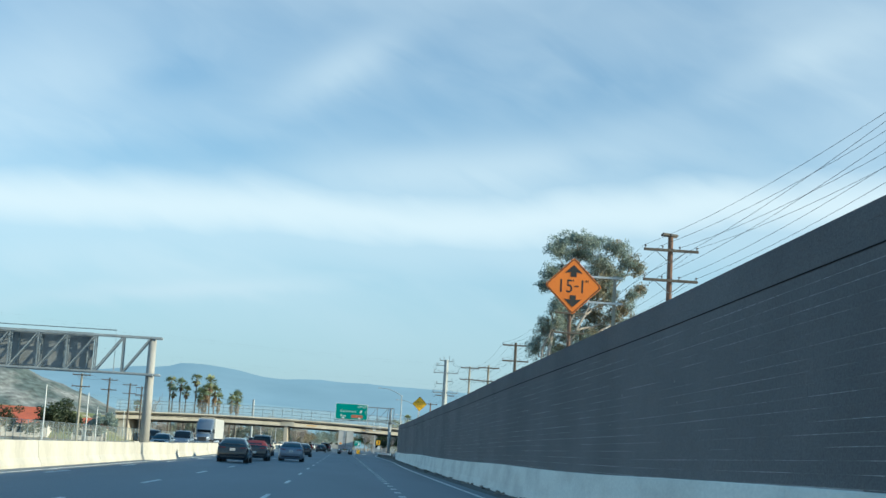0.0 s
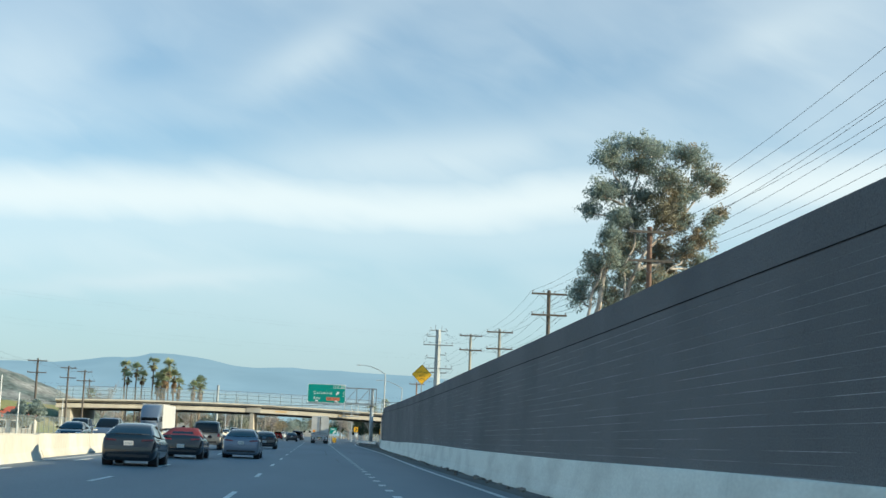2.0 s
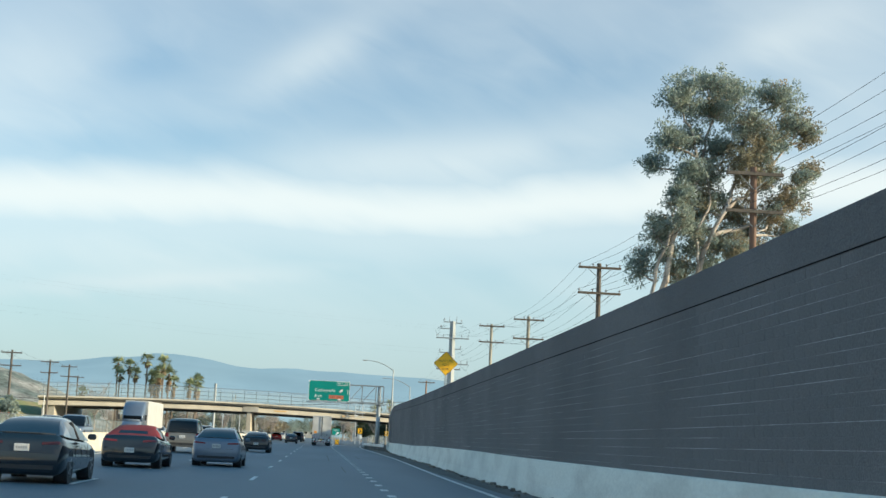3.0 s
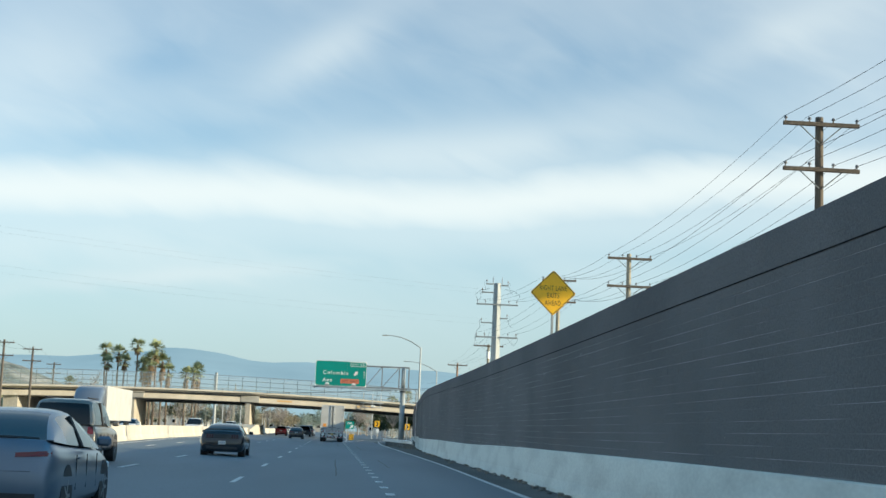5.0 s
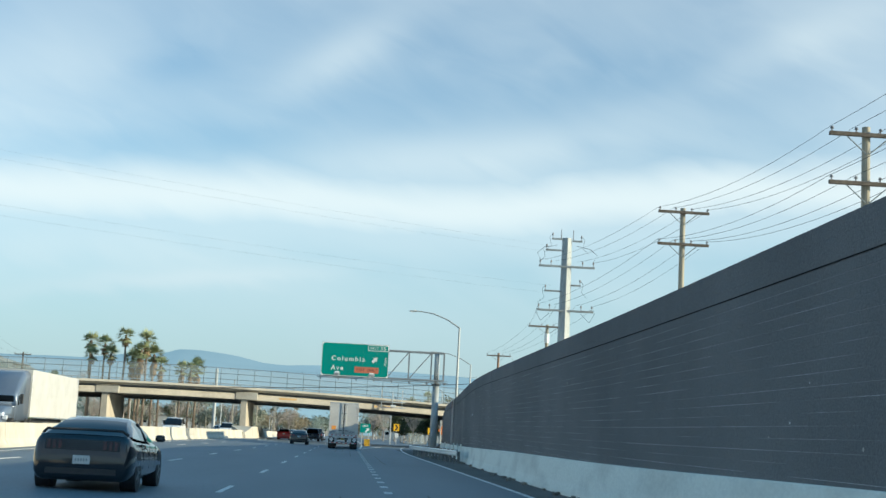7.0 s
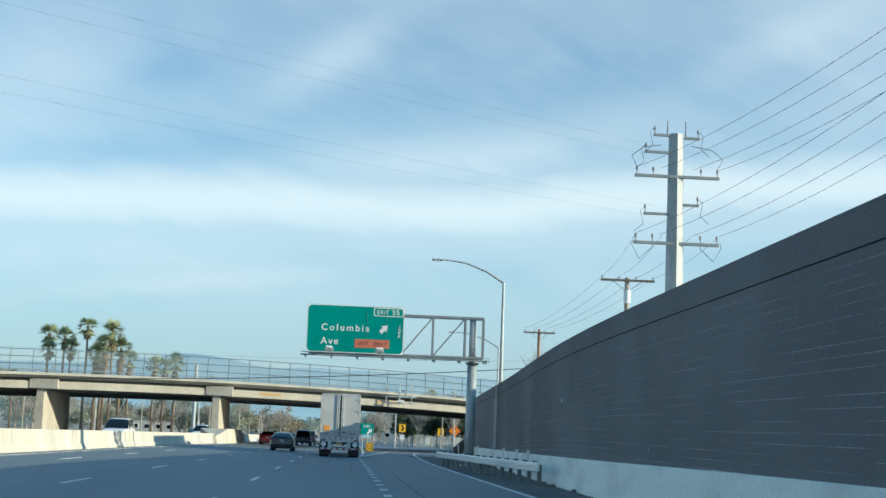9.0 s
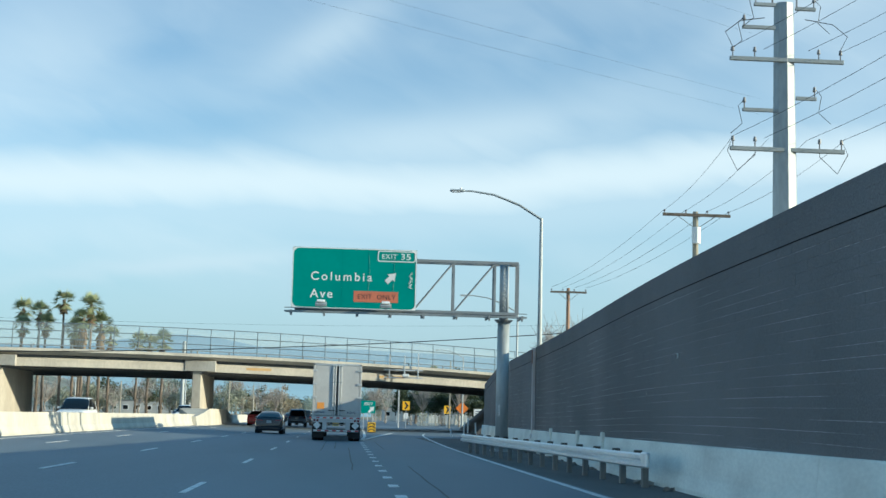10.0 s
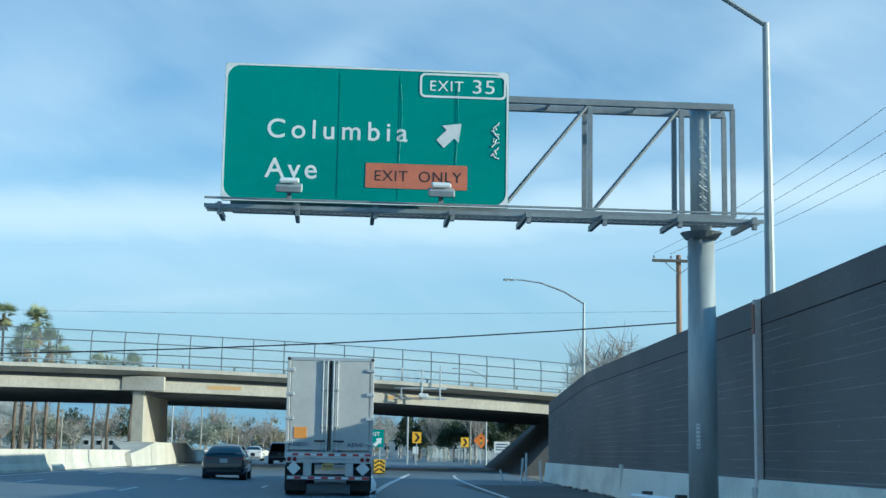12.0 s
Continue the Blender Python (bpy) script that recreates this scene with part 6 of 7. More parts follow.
def car(name, x, y, paintwork, shape, label, heading=0.0, roof=None, lamps="lamp_red", style=""):
    sh = SHAPES[shape]
    L, W = sh["L"], sh["W"]
    z = road_z(x, y) if x > -11 else road_z(-11, y)
    cr = thing(name, pose(x, y, z + 0.012, 0, 0, heading), label, "car", "traffic on the freeway")
    deck = float(np.interp(0.05, [p[0] for p in sh["belt"]], [p[1] for p in sh["belt"]]))
    # rear end in side view: distance from the bumper, lower edge, upper edge
    rear = ((0.0, 0.26, 0.60), (0.015, 0.22, 0.68), (0.04, 0.195, 0.80), (0.07, 0.18, 0.90), (0.10, 0.17, 0.965), (0.14, 0.165, 1.0), (0.24, 0.16, 1.0))
    by = [r[0] / L for r in rear[:-1]] + [p[0] for p in sh["belt"] if p[0] >= 0.05]
    bz = [r[2] * deck for r in rear[:-1]] + [p[1] for p in sh["belt"] if p[0] >= 0.05]
    round_y, round_w = (0.16, 0.10) if shape == "suv" else (0.42, 0.15)
    FW = ((0.0, 0.0), (0.0, 0.80), (0.06, 0.92), (0.20, 0.985), (0.42, 1.0), (0.66, 0.985), (0.82, 0.955), (0.93, 0.90), (0.985, 0.82), (1.0, 0.42), (1.008, 0.0))

    def ring_at(s):
        """Half width, lower and upper edge of the body s metres from its rear."""
        f = s / L
        w = W / 2 * (1 - round_w + round_w * math.sqrt(max(0.0, 1 - max(0.0, (round_y - s) / round_y) ** 2)) - 0.20 * max(0.0, (f - 0.86) / 0.14) ** 2)
        lo = max(sh["low"], float(np.interp(s, [r[0] for r in rear], [r[1] for r in rear])) * (1.25 if shape == "suv" else 1.0)) + 0.08 * max(0.0, (f - 0.94) / 0.06)
        return w, lo, float(np.interp(f, by, bz))

    def rear_y(px, pz):
        """Where the rear skin lies at a height and a distance from the middle."""
        for k in range(160):
            s = 0.005 * k
            w, lo, h = ring_at(s)
            if lo <= pz <= h:
                q = (pz - lo) / (h - lo)
                if abs(px) <= w * float(np.interp(q, [v[0] for v in FW[1:]], [v[1] for v in FW[1:]])):
                    return s
        return 0.8

    def skin(bm, xs, z0, z1, proud=0.010, rows=3):
        """A patch that lies on the rear skin."""
        grid = []
        for i in range(rows + 1):
            grid.append([])
            for px in xs:
                pz = z0(px) + (z1(px) - z0(px)) * i / rows
                grid[-1].append(bm.verts.new((px, rear_y(px, pz) - proud, pz)))
        for ga, gb in zip(grid, grid[1:]):
            for i in range(len(xs) - 1):
                bm.faces.new((ga[i], ga[i + 1], gb[i + 1], gb[i]))
        rim = grid[0] + [g[-1] for g in grid[1:]] + grid[-1][-2::-1] + [g[0] for g in grid[-2:0:-1]]
        back = [bm.verts.new(v.co + Vector((0, 0.05, 0))) for v in rim]
        for i in range(len(rim)):
            j = (i + 1) % len(rim)
            bm.faces.new((rim[j], rim[i], back[i], back[j]))
        return bm

    rings = []
    for s in [0.0, 0.006, 0.015, 0.027, 0.04, 0.055, 0.07, 0.085, 0.10, 0.12, 0.14, 0.19, 0.26, 0.36, 0.50, 0.70] + [L * f for f in (0.20, 0.30, 0.45, 0.60, 0.72, 0.80, 0.88, 0.94, 0.975, 0.99, 1.0)]:
        w, lo, h = ring_at(s)
        half = [(w * k, lo + (h - lo) * q) for q, k in FW]
        rings.append([(px, s, pz) for px, pz in half + [(-c, d) for c, d in half[-2:0:-1]]])
    body = part("body", loft(bmesh.new(), rings), paintwork, cr, smooth=True)
    # cabin: one shell cut into glass, roof and pillars
    cy, cz = [p[0] for p in sh["cab"]], [p[1] for p in sh["cab"]]
    st = sorted(set(cy + [sh["roof0"], sh["roof1"], sh["side0"], sh["side1"]] + [round((a + b) / 2, 4) for a, b in zip(cy, cy[1:])]))
    rings = []
    for s in st:
        top = float(np.interp(s, cy, cz))
        base = float(np.interp(s, by, bz)) - 0.03
        f = max(0.04, min(1.0, (top - base) / (max(cz) - base)))
        wb = W / 2 * 0.915
        wt = wb - (wb - W / 2 * (0.66 if shape != "suv" else 0.76)) * f
        top = max(top, base + 0.02)
        half = [(0.0, base), (wb, base), (wb * 0.52 + wt * 0.48, base + (top - base) * 0.5), (wt, top - 0.085 * f), (wt * 0.90, top - 0.03 * f), (wt * 0.6, top - 0.006), (0.0, top)]
        rings.append([(px, s * L, pz) for px, pz in half + [(-a, b) for a, b in half[-2:0:-1]]])
    posts = ["pillar_%d" % i for i in range(4)]
    shells = {key: bmesh.new() for key in ["glass", "roof"] + posts}
    k = len(rings[0])
    for (sa, ra), (sb, rb) in zip(zip(st, rings), zip(st[1:], rings[1:])):
        mid = (sa + sb) / 2
        for j in range(1, k - 1):
            side = j in (1, 2) or j in (k - 3, k - 2)
            if side:
                kind = "glass" if sh["side0"] < mid < sh["side1"] and not (roof and mid < 0.28) else "pillar"
            else:
                kind = "roof" if (sh["roof0"] < mid < sh["roof1"]) or (roof and mid < sh["roof1"] and not (0.12 < mid < 0.20 and j in (5, 6))) else "glass"
                if not roof and kind == "glass" and j in (3, k - 4) and mid < sh["roof0"]:
                    kind = "pillar"
            if kind == "pillar":
                kind = posts[(2 if j > k // 2 else 0) + (1 if mid > 0.42 else 0)]
            bm = shells[kind]
            bm.faces.new([bm.verts.new(p) for p in (ra[j], ra[(j + 1) % k], rb[(j + 1) % k], rb[j])])
    for kind, mat, lab in (("glass", "glass", "dark tinted window glass"), ("roof", roof or paintwork, "red fabric roof" if roof else ""), *((key, roof or paintwork, "") for key in posts)):
        bm = shells[kind]
        bmesh.ops.remove_doubles(bm, verts=bm.verts[:], dist=0.0005)
        bmesh.ops.recalc_face_normals(bm, faces=bm.faces[:])
        if len(bm.faces):
            part({"glass": "window_glass", "roof": "roof"}.get(kind, "pillar"), bm, mat, cr, lab, smooth=True)
    wr = 0.335 if shape != "suv" else 0.39
    for s in (-1, 1):
        bm = bmesh.new()
        mid = (sh["side0"] + sh["side1"]) / 2
        b0 = float(np.interp(mid, by, bz))
        sweep(bm, [(s * W / 2 * 0.915, mid * L, b0 - 0.03), (s * W / 2 * (0.69 if shape != "suv" else 0.78), mid * L, float(np.interp(mid, cy, cz)) - 0.09)], 0.035, 5)
        part("door_pillar", bm, "trim", cr)
        bm = bmesh.new()
        box(bm, (s * (W / 2 + 0.09), 0.635 * L, float(np.interp(0.64, by, bz)) + 0.07), (0.20, 0.11, 0.14), None, 0.035)
        part("mirror", bm, paintwork, cr)
        for yy in (0.185, 0.80):
            wheel(cr, s * (W / 2 - 0.145), yy * L, wr, 0.24)
            bm = bmesh.new()
            tube(bm, (s * (W / 2 - 0.30), yy * L, wr + 0.012), (s * (W / 2 - 0.004), yy * L, wr + 0.012), wr + 0.055, wr + 0.055, 24)
            part("wheel_arch", bm, "trim", cr)
        for yy in (0.31, 0.475, 0.645):
            part("door_seam", boxed((s * (W / 2 - 0.008), yy * L, 0.62), (0.012, 0.010, 0.46)), "trim", cr)
        part("door_handle", boxed((s * (W / 2 - 0.012), 0.36 * L, 0.80), (0.03, 0.16, 0.03)), paintwork, cr)
    # rear details laid on the rounded skin
    if style == "triple":
        part("tail_panel", skin(bmesh.new(), [-0.70 + 0.1 * k for k in range(15)], lambda v: 0.74, lambda v: 0.93), "trim", cr, "black panel between the tail lamps")
        for s in (-1, 1):
            for k in range(3):
                c = s * (0.42 + 0.105 * k)
                part("tail_lamp", skin(bmesh.new(), [c - 0.03, c, c + 0.03], lambda v: 0.76, lambda v: 0.91, 0.022), lamps, cr, "dark red upright lamp bar")
        bm = bmesh.new()
        sweep(bm, [(-0.80, 0.30, 1.045), (-0.70, 0.17, 1.12), (-0.3, 0.12, 1.125), (0.3, 0.12, 1.125), (0.70, 0.17, 1.12), (0.80, 0.30, 1.045)], 0.028, 6)
        part("spoiler", bm, "trim", cr, "black boot spoiler")
        part("diffuser", skin(bmesh.new(), [-0.66 + 0.11 * k for k in range(13)], lambda v: 0.29, lambda v: 0.40, 0.014), "trim", cr)
    else:
        for s in (-1, 1):
            bm = bmesh.new()
            if shape == "suv":
                skin(bm, [s * v for v in (0.74, 0.80, 0.86, 0.91)][::s], lambda v: 0.84, lambda v: 1.06, 0.012)
            else:
                skin(bm, [s * v for v in (0.42, 0.52, 0.62, 0.71, 0.79, 0.85)][::s], lambda v: 0.83 + 0.05 * (abs(v) - 0.42), lambda v: 0.885 + 0.08 * (abs(v) - 0.42), 0.012)
            part("tail_lamp", bm, lamps, cr, "red tail lamp")
        part("bumper_trim", skin(bmesh.new(), [-0.70 + 0.1 * k for k in range(15)], lambda v: 0.30 if shape != "suv" else 0.42, lambda v: 0.39 if shape != "suv" else 0.54, 0.012), "trim", cr)
        part("boot_seam", skin(bmesh.new(), [-0.62 + 0.155 * k for k in range(9)], lambda v: 0.655, lambda v: 0.665, 0.003, 1), "trim", cr)
        if shape == "sedan":
            bm = bmesh.new()
            sweep(bm, [(-0.66, 0.24, 1.055), (-0.4, 0.15, 1.07), (0.4, 0.15, 1.07), (0.66, 0.24, 1.055)], 0.02, 5)
            part("spoiler", bm, "trim", cr)
        if shape == "suv":
            part("rear_wiper", boxed((0.1, 0.06, 1.28), (0.5, 0.02, 0.02)), "trim", cr)
            for s in (-1, 1):
                part("roof_rail", boxed((s * 0.62, 0.28 * L, 1.90), (0.04, 1.7, 0.035)), "trim", cr)
    zc = 0.76 if shape == "sedan" else (0.56 if shape == "coupe" else 0.86)
    py = min(rear_y(0.15, zc - 0.08), rear_y(0.15, zc + 0.08)) - 0.012
    pl = part("number_plate", boxed((0, py, zc), (0.32, 0.02, 0.16), None, 0.006), "plate", cr, "pale number plate with blurred bars")
    for k in range(5):
        part("plate_bar", boxed((-0.10 + 0.05 * k, py - 0.012, zc), (0.026, 0.004, 0.05)), "steel_grey", pl)
    for s in (-1, 1):
        part("exhaust", boxed((s * 0.55, 0.16, 0.30), (0.12, 0.10, 0.05), None, 0.02), "steel_grey", cr)
        bm = bmesh.new()
        box(bm, (s * W * 0.36, L - 0.12, 0.64 if shape != "suv" else 0.84), (0.36, 0.16, 0.12), pose(0, 0, 0, 0, 0, s * 16), 0.03)
        part("head_lamp", bm, "lens", cr)
    part("grille", boxed((0, L - 0.03, 0.5), (0.9, 0.08, 0.22), None, 0.03), "trim", cr)
    return cr


car("sedan_car", -6.5, 81.8, "car_navy", "sedan", "dark slate electric sedan with a smooth boot in traffic", lamps="lamp_dark")
car("convertible_car", -6.2, 97.0, "car_navy", "coupe", "dark grey convertible with a closed red fabric roof", roof="soft_red")
car("sedan_car", -3.9, 104.0, "car_grey", "sedan", "silver-blue sedan with red tail lamps in the middle lane")
car("coupe_car", -4.3, 147.0, "car_black", "coupe", "black sports coupe with three-bar tail lamps and spoiler", style="triple", lamps="lamp_dark")
car("suv_car", -7.5, 128.0, "car_taupe", "suv", "boxy taupe off-road vehicle with black roof rails")
car("suv_car", -4.0, 340.0, "car_black", "suv", "black sport utility vehicle beyond the bridge")
car("sedan_car", -4.1, 262.0, "car_black", "sedan", "black sedan near the bridge")
car("sedan_car", -7.6, 306.0, "car_red", "sedan", "red sedan under the bridge")
car("suv_car", -4.2, 322.0, "car_grey", "suv", "silver utility vehicle beyond the bridge")
car("sedan_car", -7.8, 345.0, "car_white", "sedan", "white sedan beyond the bridge")
car("sedan_car", -3.9, 362.0, "car_grey", "sedan", "grey sedan far ahead beyond the bridge")
car("suv_car", -0.2, 352.0, "car_white", "suv", "white utility vehicle far ahead beyond the bridge")
car("sedan_car", -7.6, 392.0, "car_navy", "sedan", "dark sedan far ahead beyond the bridge")
# oncoming traffic past the median
for x, y, col, shp, lab in ((-17.2, 148.0, "car_grey", "suv", "grey utility vehicle coming the other way"), (-20.8, 232.0, "car_white", "sedan", "white sedan coming the other way"),
                            (-17.0, 262.0, "car_white", "suv", "white van-like vehicle coming the other way"), (-24.5, 178.0, "car_navy", "suv", "dark utility vehicle coming the other way"),
                            (-17.4, 330.0, "car_white", "suv", "white utility vehicle coming from under the bridge"), (-20.6, 352.0, "car_grey", "sedan", "grey sedan coming from under the bridge"), (-17.3, 132.0, "car_black", "sedan", "black sedan coming the other way")):
    car("suv_car" if shp == "suv" else "sedan_car", x, y + 4.8, col, shp, lab, heading=180.0)


def truck_wheel(parent, x, y):
    bm = bmesh.new()
    tube(bm, (x - 0.14, y, 0.52), (x + 0.14, y, 0.52), 0.52, 0.52, 22)
    w = part("wheel", bm, "rubber", parent, "black truck tyre")
    bm = bmesh.new()
    s = 1 if x > 0 else -1
    tube(bm, (x + s * 0.10, y, 0.52), (x + s * 0.15, y, 0.52), 0.30, 0.26, 16)
    part("rim", bm, "rim", w)


def semi_trailer(x, y):
    tk = thing("semi_trailer_truck", pose(x, y, 0.01), "white box semi-trailer truck seen from its rear doors", "truck")
    W, H0, H1, L = 2.59, 1.16, 4.08, 16.0
    part("trailer_box", boxed((0, L / 2 + 0.06, (H0 + H1) / 2), (W - 0.02, L - 0.1, H1 - H0), None, 0.02), "trailer", tk, "plain white trailer box")
    # rear frame
    for s in (-1, 1):
        part("corner_post", boxed((s * (W / 2 - 0.05), -0.01, (H0 + H1) / 2), (0.10, 0.16, H1 - H0), None, 0.012), "trailer", tk)
    part("header", boxed((0, -0.01, H1 - 0.05), (W, 0.16, 0.11), None, 0.012), "galv", tk)
    part("sill", boxed((0, -0.03, H0 + 0.02), (W, 0.20, 0.20), None, 0.012), "galv", tk)
    for s in (-1, 1):
        dr = part("door", boxed((s * 0.605, -0.05, 2.68), (1.15, 0.05, 2.70), None, 0.012), "trailer", tk, "white rear door")
        for k in range(4):
            z = 1.55 + 0.72 * k
            part("hinge", boxed((s * (W / 2 - 0.10), -0.095, z), (0.24, 0.05, 0.10), None, 0.008), "galv", dr)
        for off in (0.09, 0.22):
            bm = bmesh.new()
            tube(bm, (s * off, -0.115, 1.25), (s * off, -0.115, 3.98), 0.022, 0.022, 8)
            br = part("lock_rod", bm, "galv", dr, "bright steel locking rod")
            for z in (1.34, 2.0, 3.1, 3.95):
                part("rod_bracket", boxed((s * off, -0.10, z), (0.10, 0.06, 0.07), None, 0.006), "steel_grey", br)
        part("handle", boxed((s * 0.28, -0.13, 1.60), (0.32, 0.03, 0.05), None, 0.006), "black", dr, "black latch handle")
        part("door_seal", boxed((s * 0.028, -0.07, 2.68), (0.035, 0.03, 2.7)), "trim", dr)
    dl = thing("door_marking", pose(x, y, 0.01), "orange placard and black lettering on the trailer doors", "label")
    part("placard", boxed((-0.86, -0.082, 1.84), (0.38, 0.012, 0.34), None, 0.004), "placard", dl, "square orange placard")
    lettering("V500531", 0.145, "ink", dl, pose(-1.17, -0.084, 1.45), "LEFT", "blue-black fleet figures", 1.15, 0.003)
    lettering("AZNG", 0.145, "ink", dl, pose(0.55, -0.084, 1.45), "LEFT", "blue-black letters", 1.2, 0.003)
    # red and white tape along sill and bumper
    for z, yy, n in ((1.20, -0.136, 14), (0.52, -0.145, 12)):
        span = W - 0.1 if n == 14 else W - 0.2
        for k in range(n):
            part("tape", boxed((-span / 2 + span * (k + 0.5) / n, yy, z), (span / n - 0.004, 0.006, 0.06)), "red_tape" if k % 2 else "sign_white", tk)
    # underride guard
    part("bumper", boxed((0, -0.08, 0.52), (W - 0.15, 0.12, 0.13), None, 0.012), "steel_grey", tk)
    for s in (-1, 1):
        part("bumper_leg", boxed((s * 0.62, -0.02, 0.82), (0.24, 0.12, 0.62), None, 0.012), "galv", tk, "pale steel bumper leg")
        for k in (0, 1):
            bm = bmesh.new()
            xx = s * (1.16 - 0.16 * k)
            tube(bm, (xx, -0.14, 1.06), (xx, -0.10, 1.06), 0.062, 0.062, 14)
            part("tail_lamp", bm, "lamp_red", tk, "round red lamp")
        bm = bmesh.new()
        slab(bm, diamond(0.21, 0.03), 0.02, pose(s * 1.02, -0.17, 0.80))
        part("placard_holder", bm, "sign_white", tk, "white diamond placard holder")
        part("mud_flap", boxed((s * 0.98, 0.35, 0.50), (0.62, 0.02, 0.72)), "rubber", tk)
    part("light_panel", boxed((0, -0.02, 1.02), (W - 0.1, 0.14, 0.13), None, 0.01), "galv", tk)
    bx = part("number_plate", boxed((-0.02, -0.05, 0.86), (0.34, 0.02, 0.18), None, 0.006), surface("yellow_plate", (0.62, 0.45, 0.12), (0.55, 0.4, 0.12), 0.6), tk, "yellow number plate with bars")
    for k in range(5):
        part("plate_bar", boxed((-0.13 + 0.055 * k, -0.064, 0.86), (0.03, 0.006, 0.07)), "ink", bx)
    for xx in (-0.5, 0.5):
        part("frame_rail", boxed((xx, L / 2, 1.03), (0.12, L - 0.6, 0.16)), "steel_grey", tk)
    for yy in (0.95, 2.2):
        bm = bmesh.new()
        tube(bm, (-1.0, yy, 0.52), (1.0, yy, 0.52), 0.08, 0.08, 8)
        part("axle", bm, "trim", tk)
        for xx in (-1.13, -0.82, 0.82, 1.13):
            truck_wheel(tk, xx, yy)
    # tractor
    part("cab", boxed((0, L + 2.2, 2.2), (2.4, 2.6, 2.9), None, 0.15), "car_white", tk)
    part("hood", boxed((0, L + 4.2, 1.4), (2.0, 1.7, 1.4), None, 0.15), "car_white", tk)
    for yy in (L - 1.2, L + 0.2, L + 4.0):
        for xx in ((-1.1, -0.8, 0.8, 1.1) if yy < L + 1 else (-1.05, 1.05)):
            truck_wheel(tk, xx, yy)
    part("chassis", boxed((0, L + 1.4, 0.9), (0.9, 6.2, 0.22)), "trim", tk)
    return tk


semi_trailer(0.37, 244.7)


def oncoming_truck(x, y):
    z = road_z(-11, y)
    tk = thing("semi_truck", pose(x, y, z, 0, 0, 180), "oncoming lorry with blue-grey sleeper cab and white box trailer", "truck")
    bm = bmesh.new()
    rings = []
    for s, h, w in ((0.0, 2.35, 1.08), (0.35, 2.75, 1.14), (0.8, 3.3, 1.18), (1.5, 3.85, 1.2), (2.9, 4.02, 1.22)):
        rings.append([(-w, -s, 0.9), (w, -s, 0.9), (w, -s, h - 0.45), (w * 0.95, -s, h - 0.15), (w * 0.78, -s, h), (-w * 0.78, -s, h), (-w * 0.95, -s, h - 0.15), (-w, -s, h - 0.45)])
    loft(bm, rings)
    part("cab", bm, "car_grey", tk, "blue-grey cab with tall roof fairing", smooth=True)
    part("windscreen", boxed((0, 0.0, 2.10), (1.95, 0.10, 0.62), pose(0, 0, 0, -28), 0.03), "glass", tk)
    bm = bmesh.new()
    loft(bm, [[(-w, yy, 0.55), (w, yy, 0.55), (w, yy, h - 0.15), (w * 0.8, yy, h), (-w * 0.8, yy, h), (-w, yy, h - 0.15)] for yy, w, h in ((0.0, 1.05, 1.86), (0.8, 1.0, 1.78), (1.5, 0.92, 1.64), (1.85, 0.80, 1.42))])
    part("hood", bm, "car_grey", tk, smooth=True)
    for sg in (-1, 1):
        part("side_window", boxed((sg * 1.135, -0.75, 2.1), (0.05, 0.8, 0.6), None, 0.02), "glass", tk)
    part("grille", boxed((0, 1.86, 1.0), (1.1, 0.05, 0.62), None, 0.02), "trim", tk)
    part("bumper", boxed((0, 1.95, 0.5), (2.4, 0.25, 0.4), None, 0.05), "chrome", tk)
    for s in (-1, 1):
        part("head_lamp", boxed((s * 0.95, 1.8, 1.05), (0.3, 0.15, 0.25), None, 0.03), "lens", tk)
        part("mirror", boxed((s * 1.45, 0.1, 2.2), (0.22, 0.1, 0.6), None, 0.03), "trim", tk)
    part("trailer_box", boxed((0, -10.6, 2.62), (2.59, 15.0, 2.95), None, 0.02), "trailer", tk)
    for yy in (1.0, -2.4, -3.7, -15.8, -17.0):
        for xx in (-1.1, 1.1):
            truck_wheel(tk, xx, yy)
    part("chassis", boxed((0, -8, 0.95), (0.9, 18, 0.25)), "trim", tk)
    return tk


oncoming_truck(-20.5, 206.0)

# ---------------------------------------------------------------- palms and far planting
for k, (x, y, h, sk, sz) in enumerate(((-48.0, 383, 16.3, 0.8, 1.1), (-44.8, 380, 15.6, 0.8, 1.05), (-46.2, 375, 13.3, 0.8, 0.9), (-42.6, 374, 13.6, 0.9, 0.95), (-40.0, 373, 17.0, 0.8, 1.05),
                                       (-39.6, 380, 13.3, 1.5, 1.1), (-38.2, 377, 13.0, 1.8, 1.15), (-36.6, 376, 16.6, 1.2, 1.15), (-36.9, 372, 14.4, 1.6, 1.15), (-35.4, 378, 14.0, 1.6, 1.1), (-34.6, 382, 12.4, 1.6, 1.0), (-31.9, 392, 12.2, 1.4, 1.0), (-30.4, 394, 12.2, 1.4, 1.0),
                                       (-34.2, 440, 14.8, 1.5, 1.4), (23.5, 520, 13.0, 1.0, 1.0), (20.5, 540, 11.0, 1.0, 1.0), (16.5, 470, 10.0, 1.0, 0.9), (-62, 420, 10, 1, 1.0))):
    palm(x, y, h, k, sk, sz)
bare_tree(33.0, 372.0, 15.5, 12.0, 41)
bare_tree(-60.0, 430.0, 13.0, 9.0, 42)
bare_tree(-52.0, 452.0, 11.0, 8.0, 43)
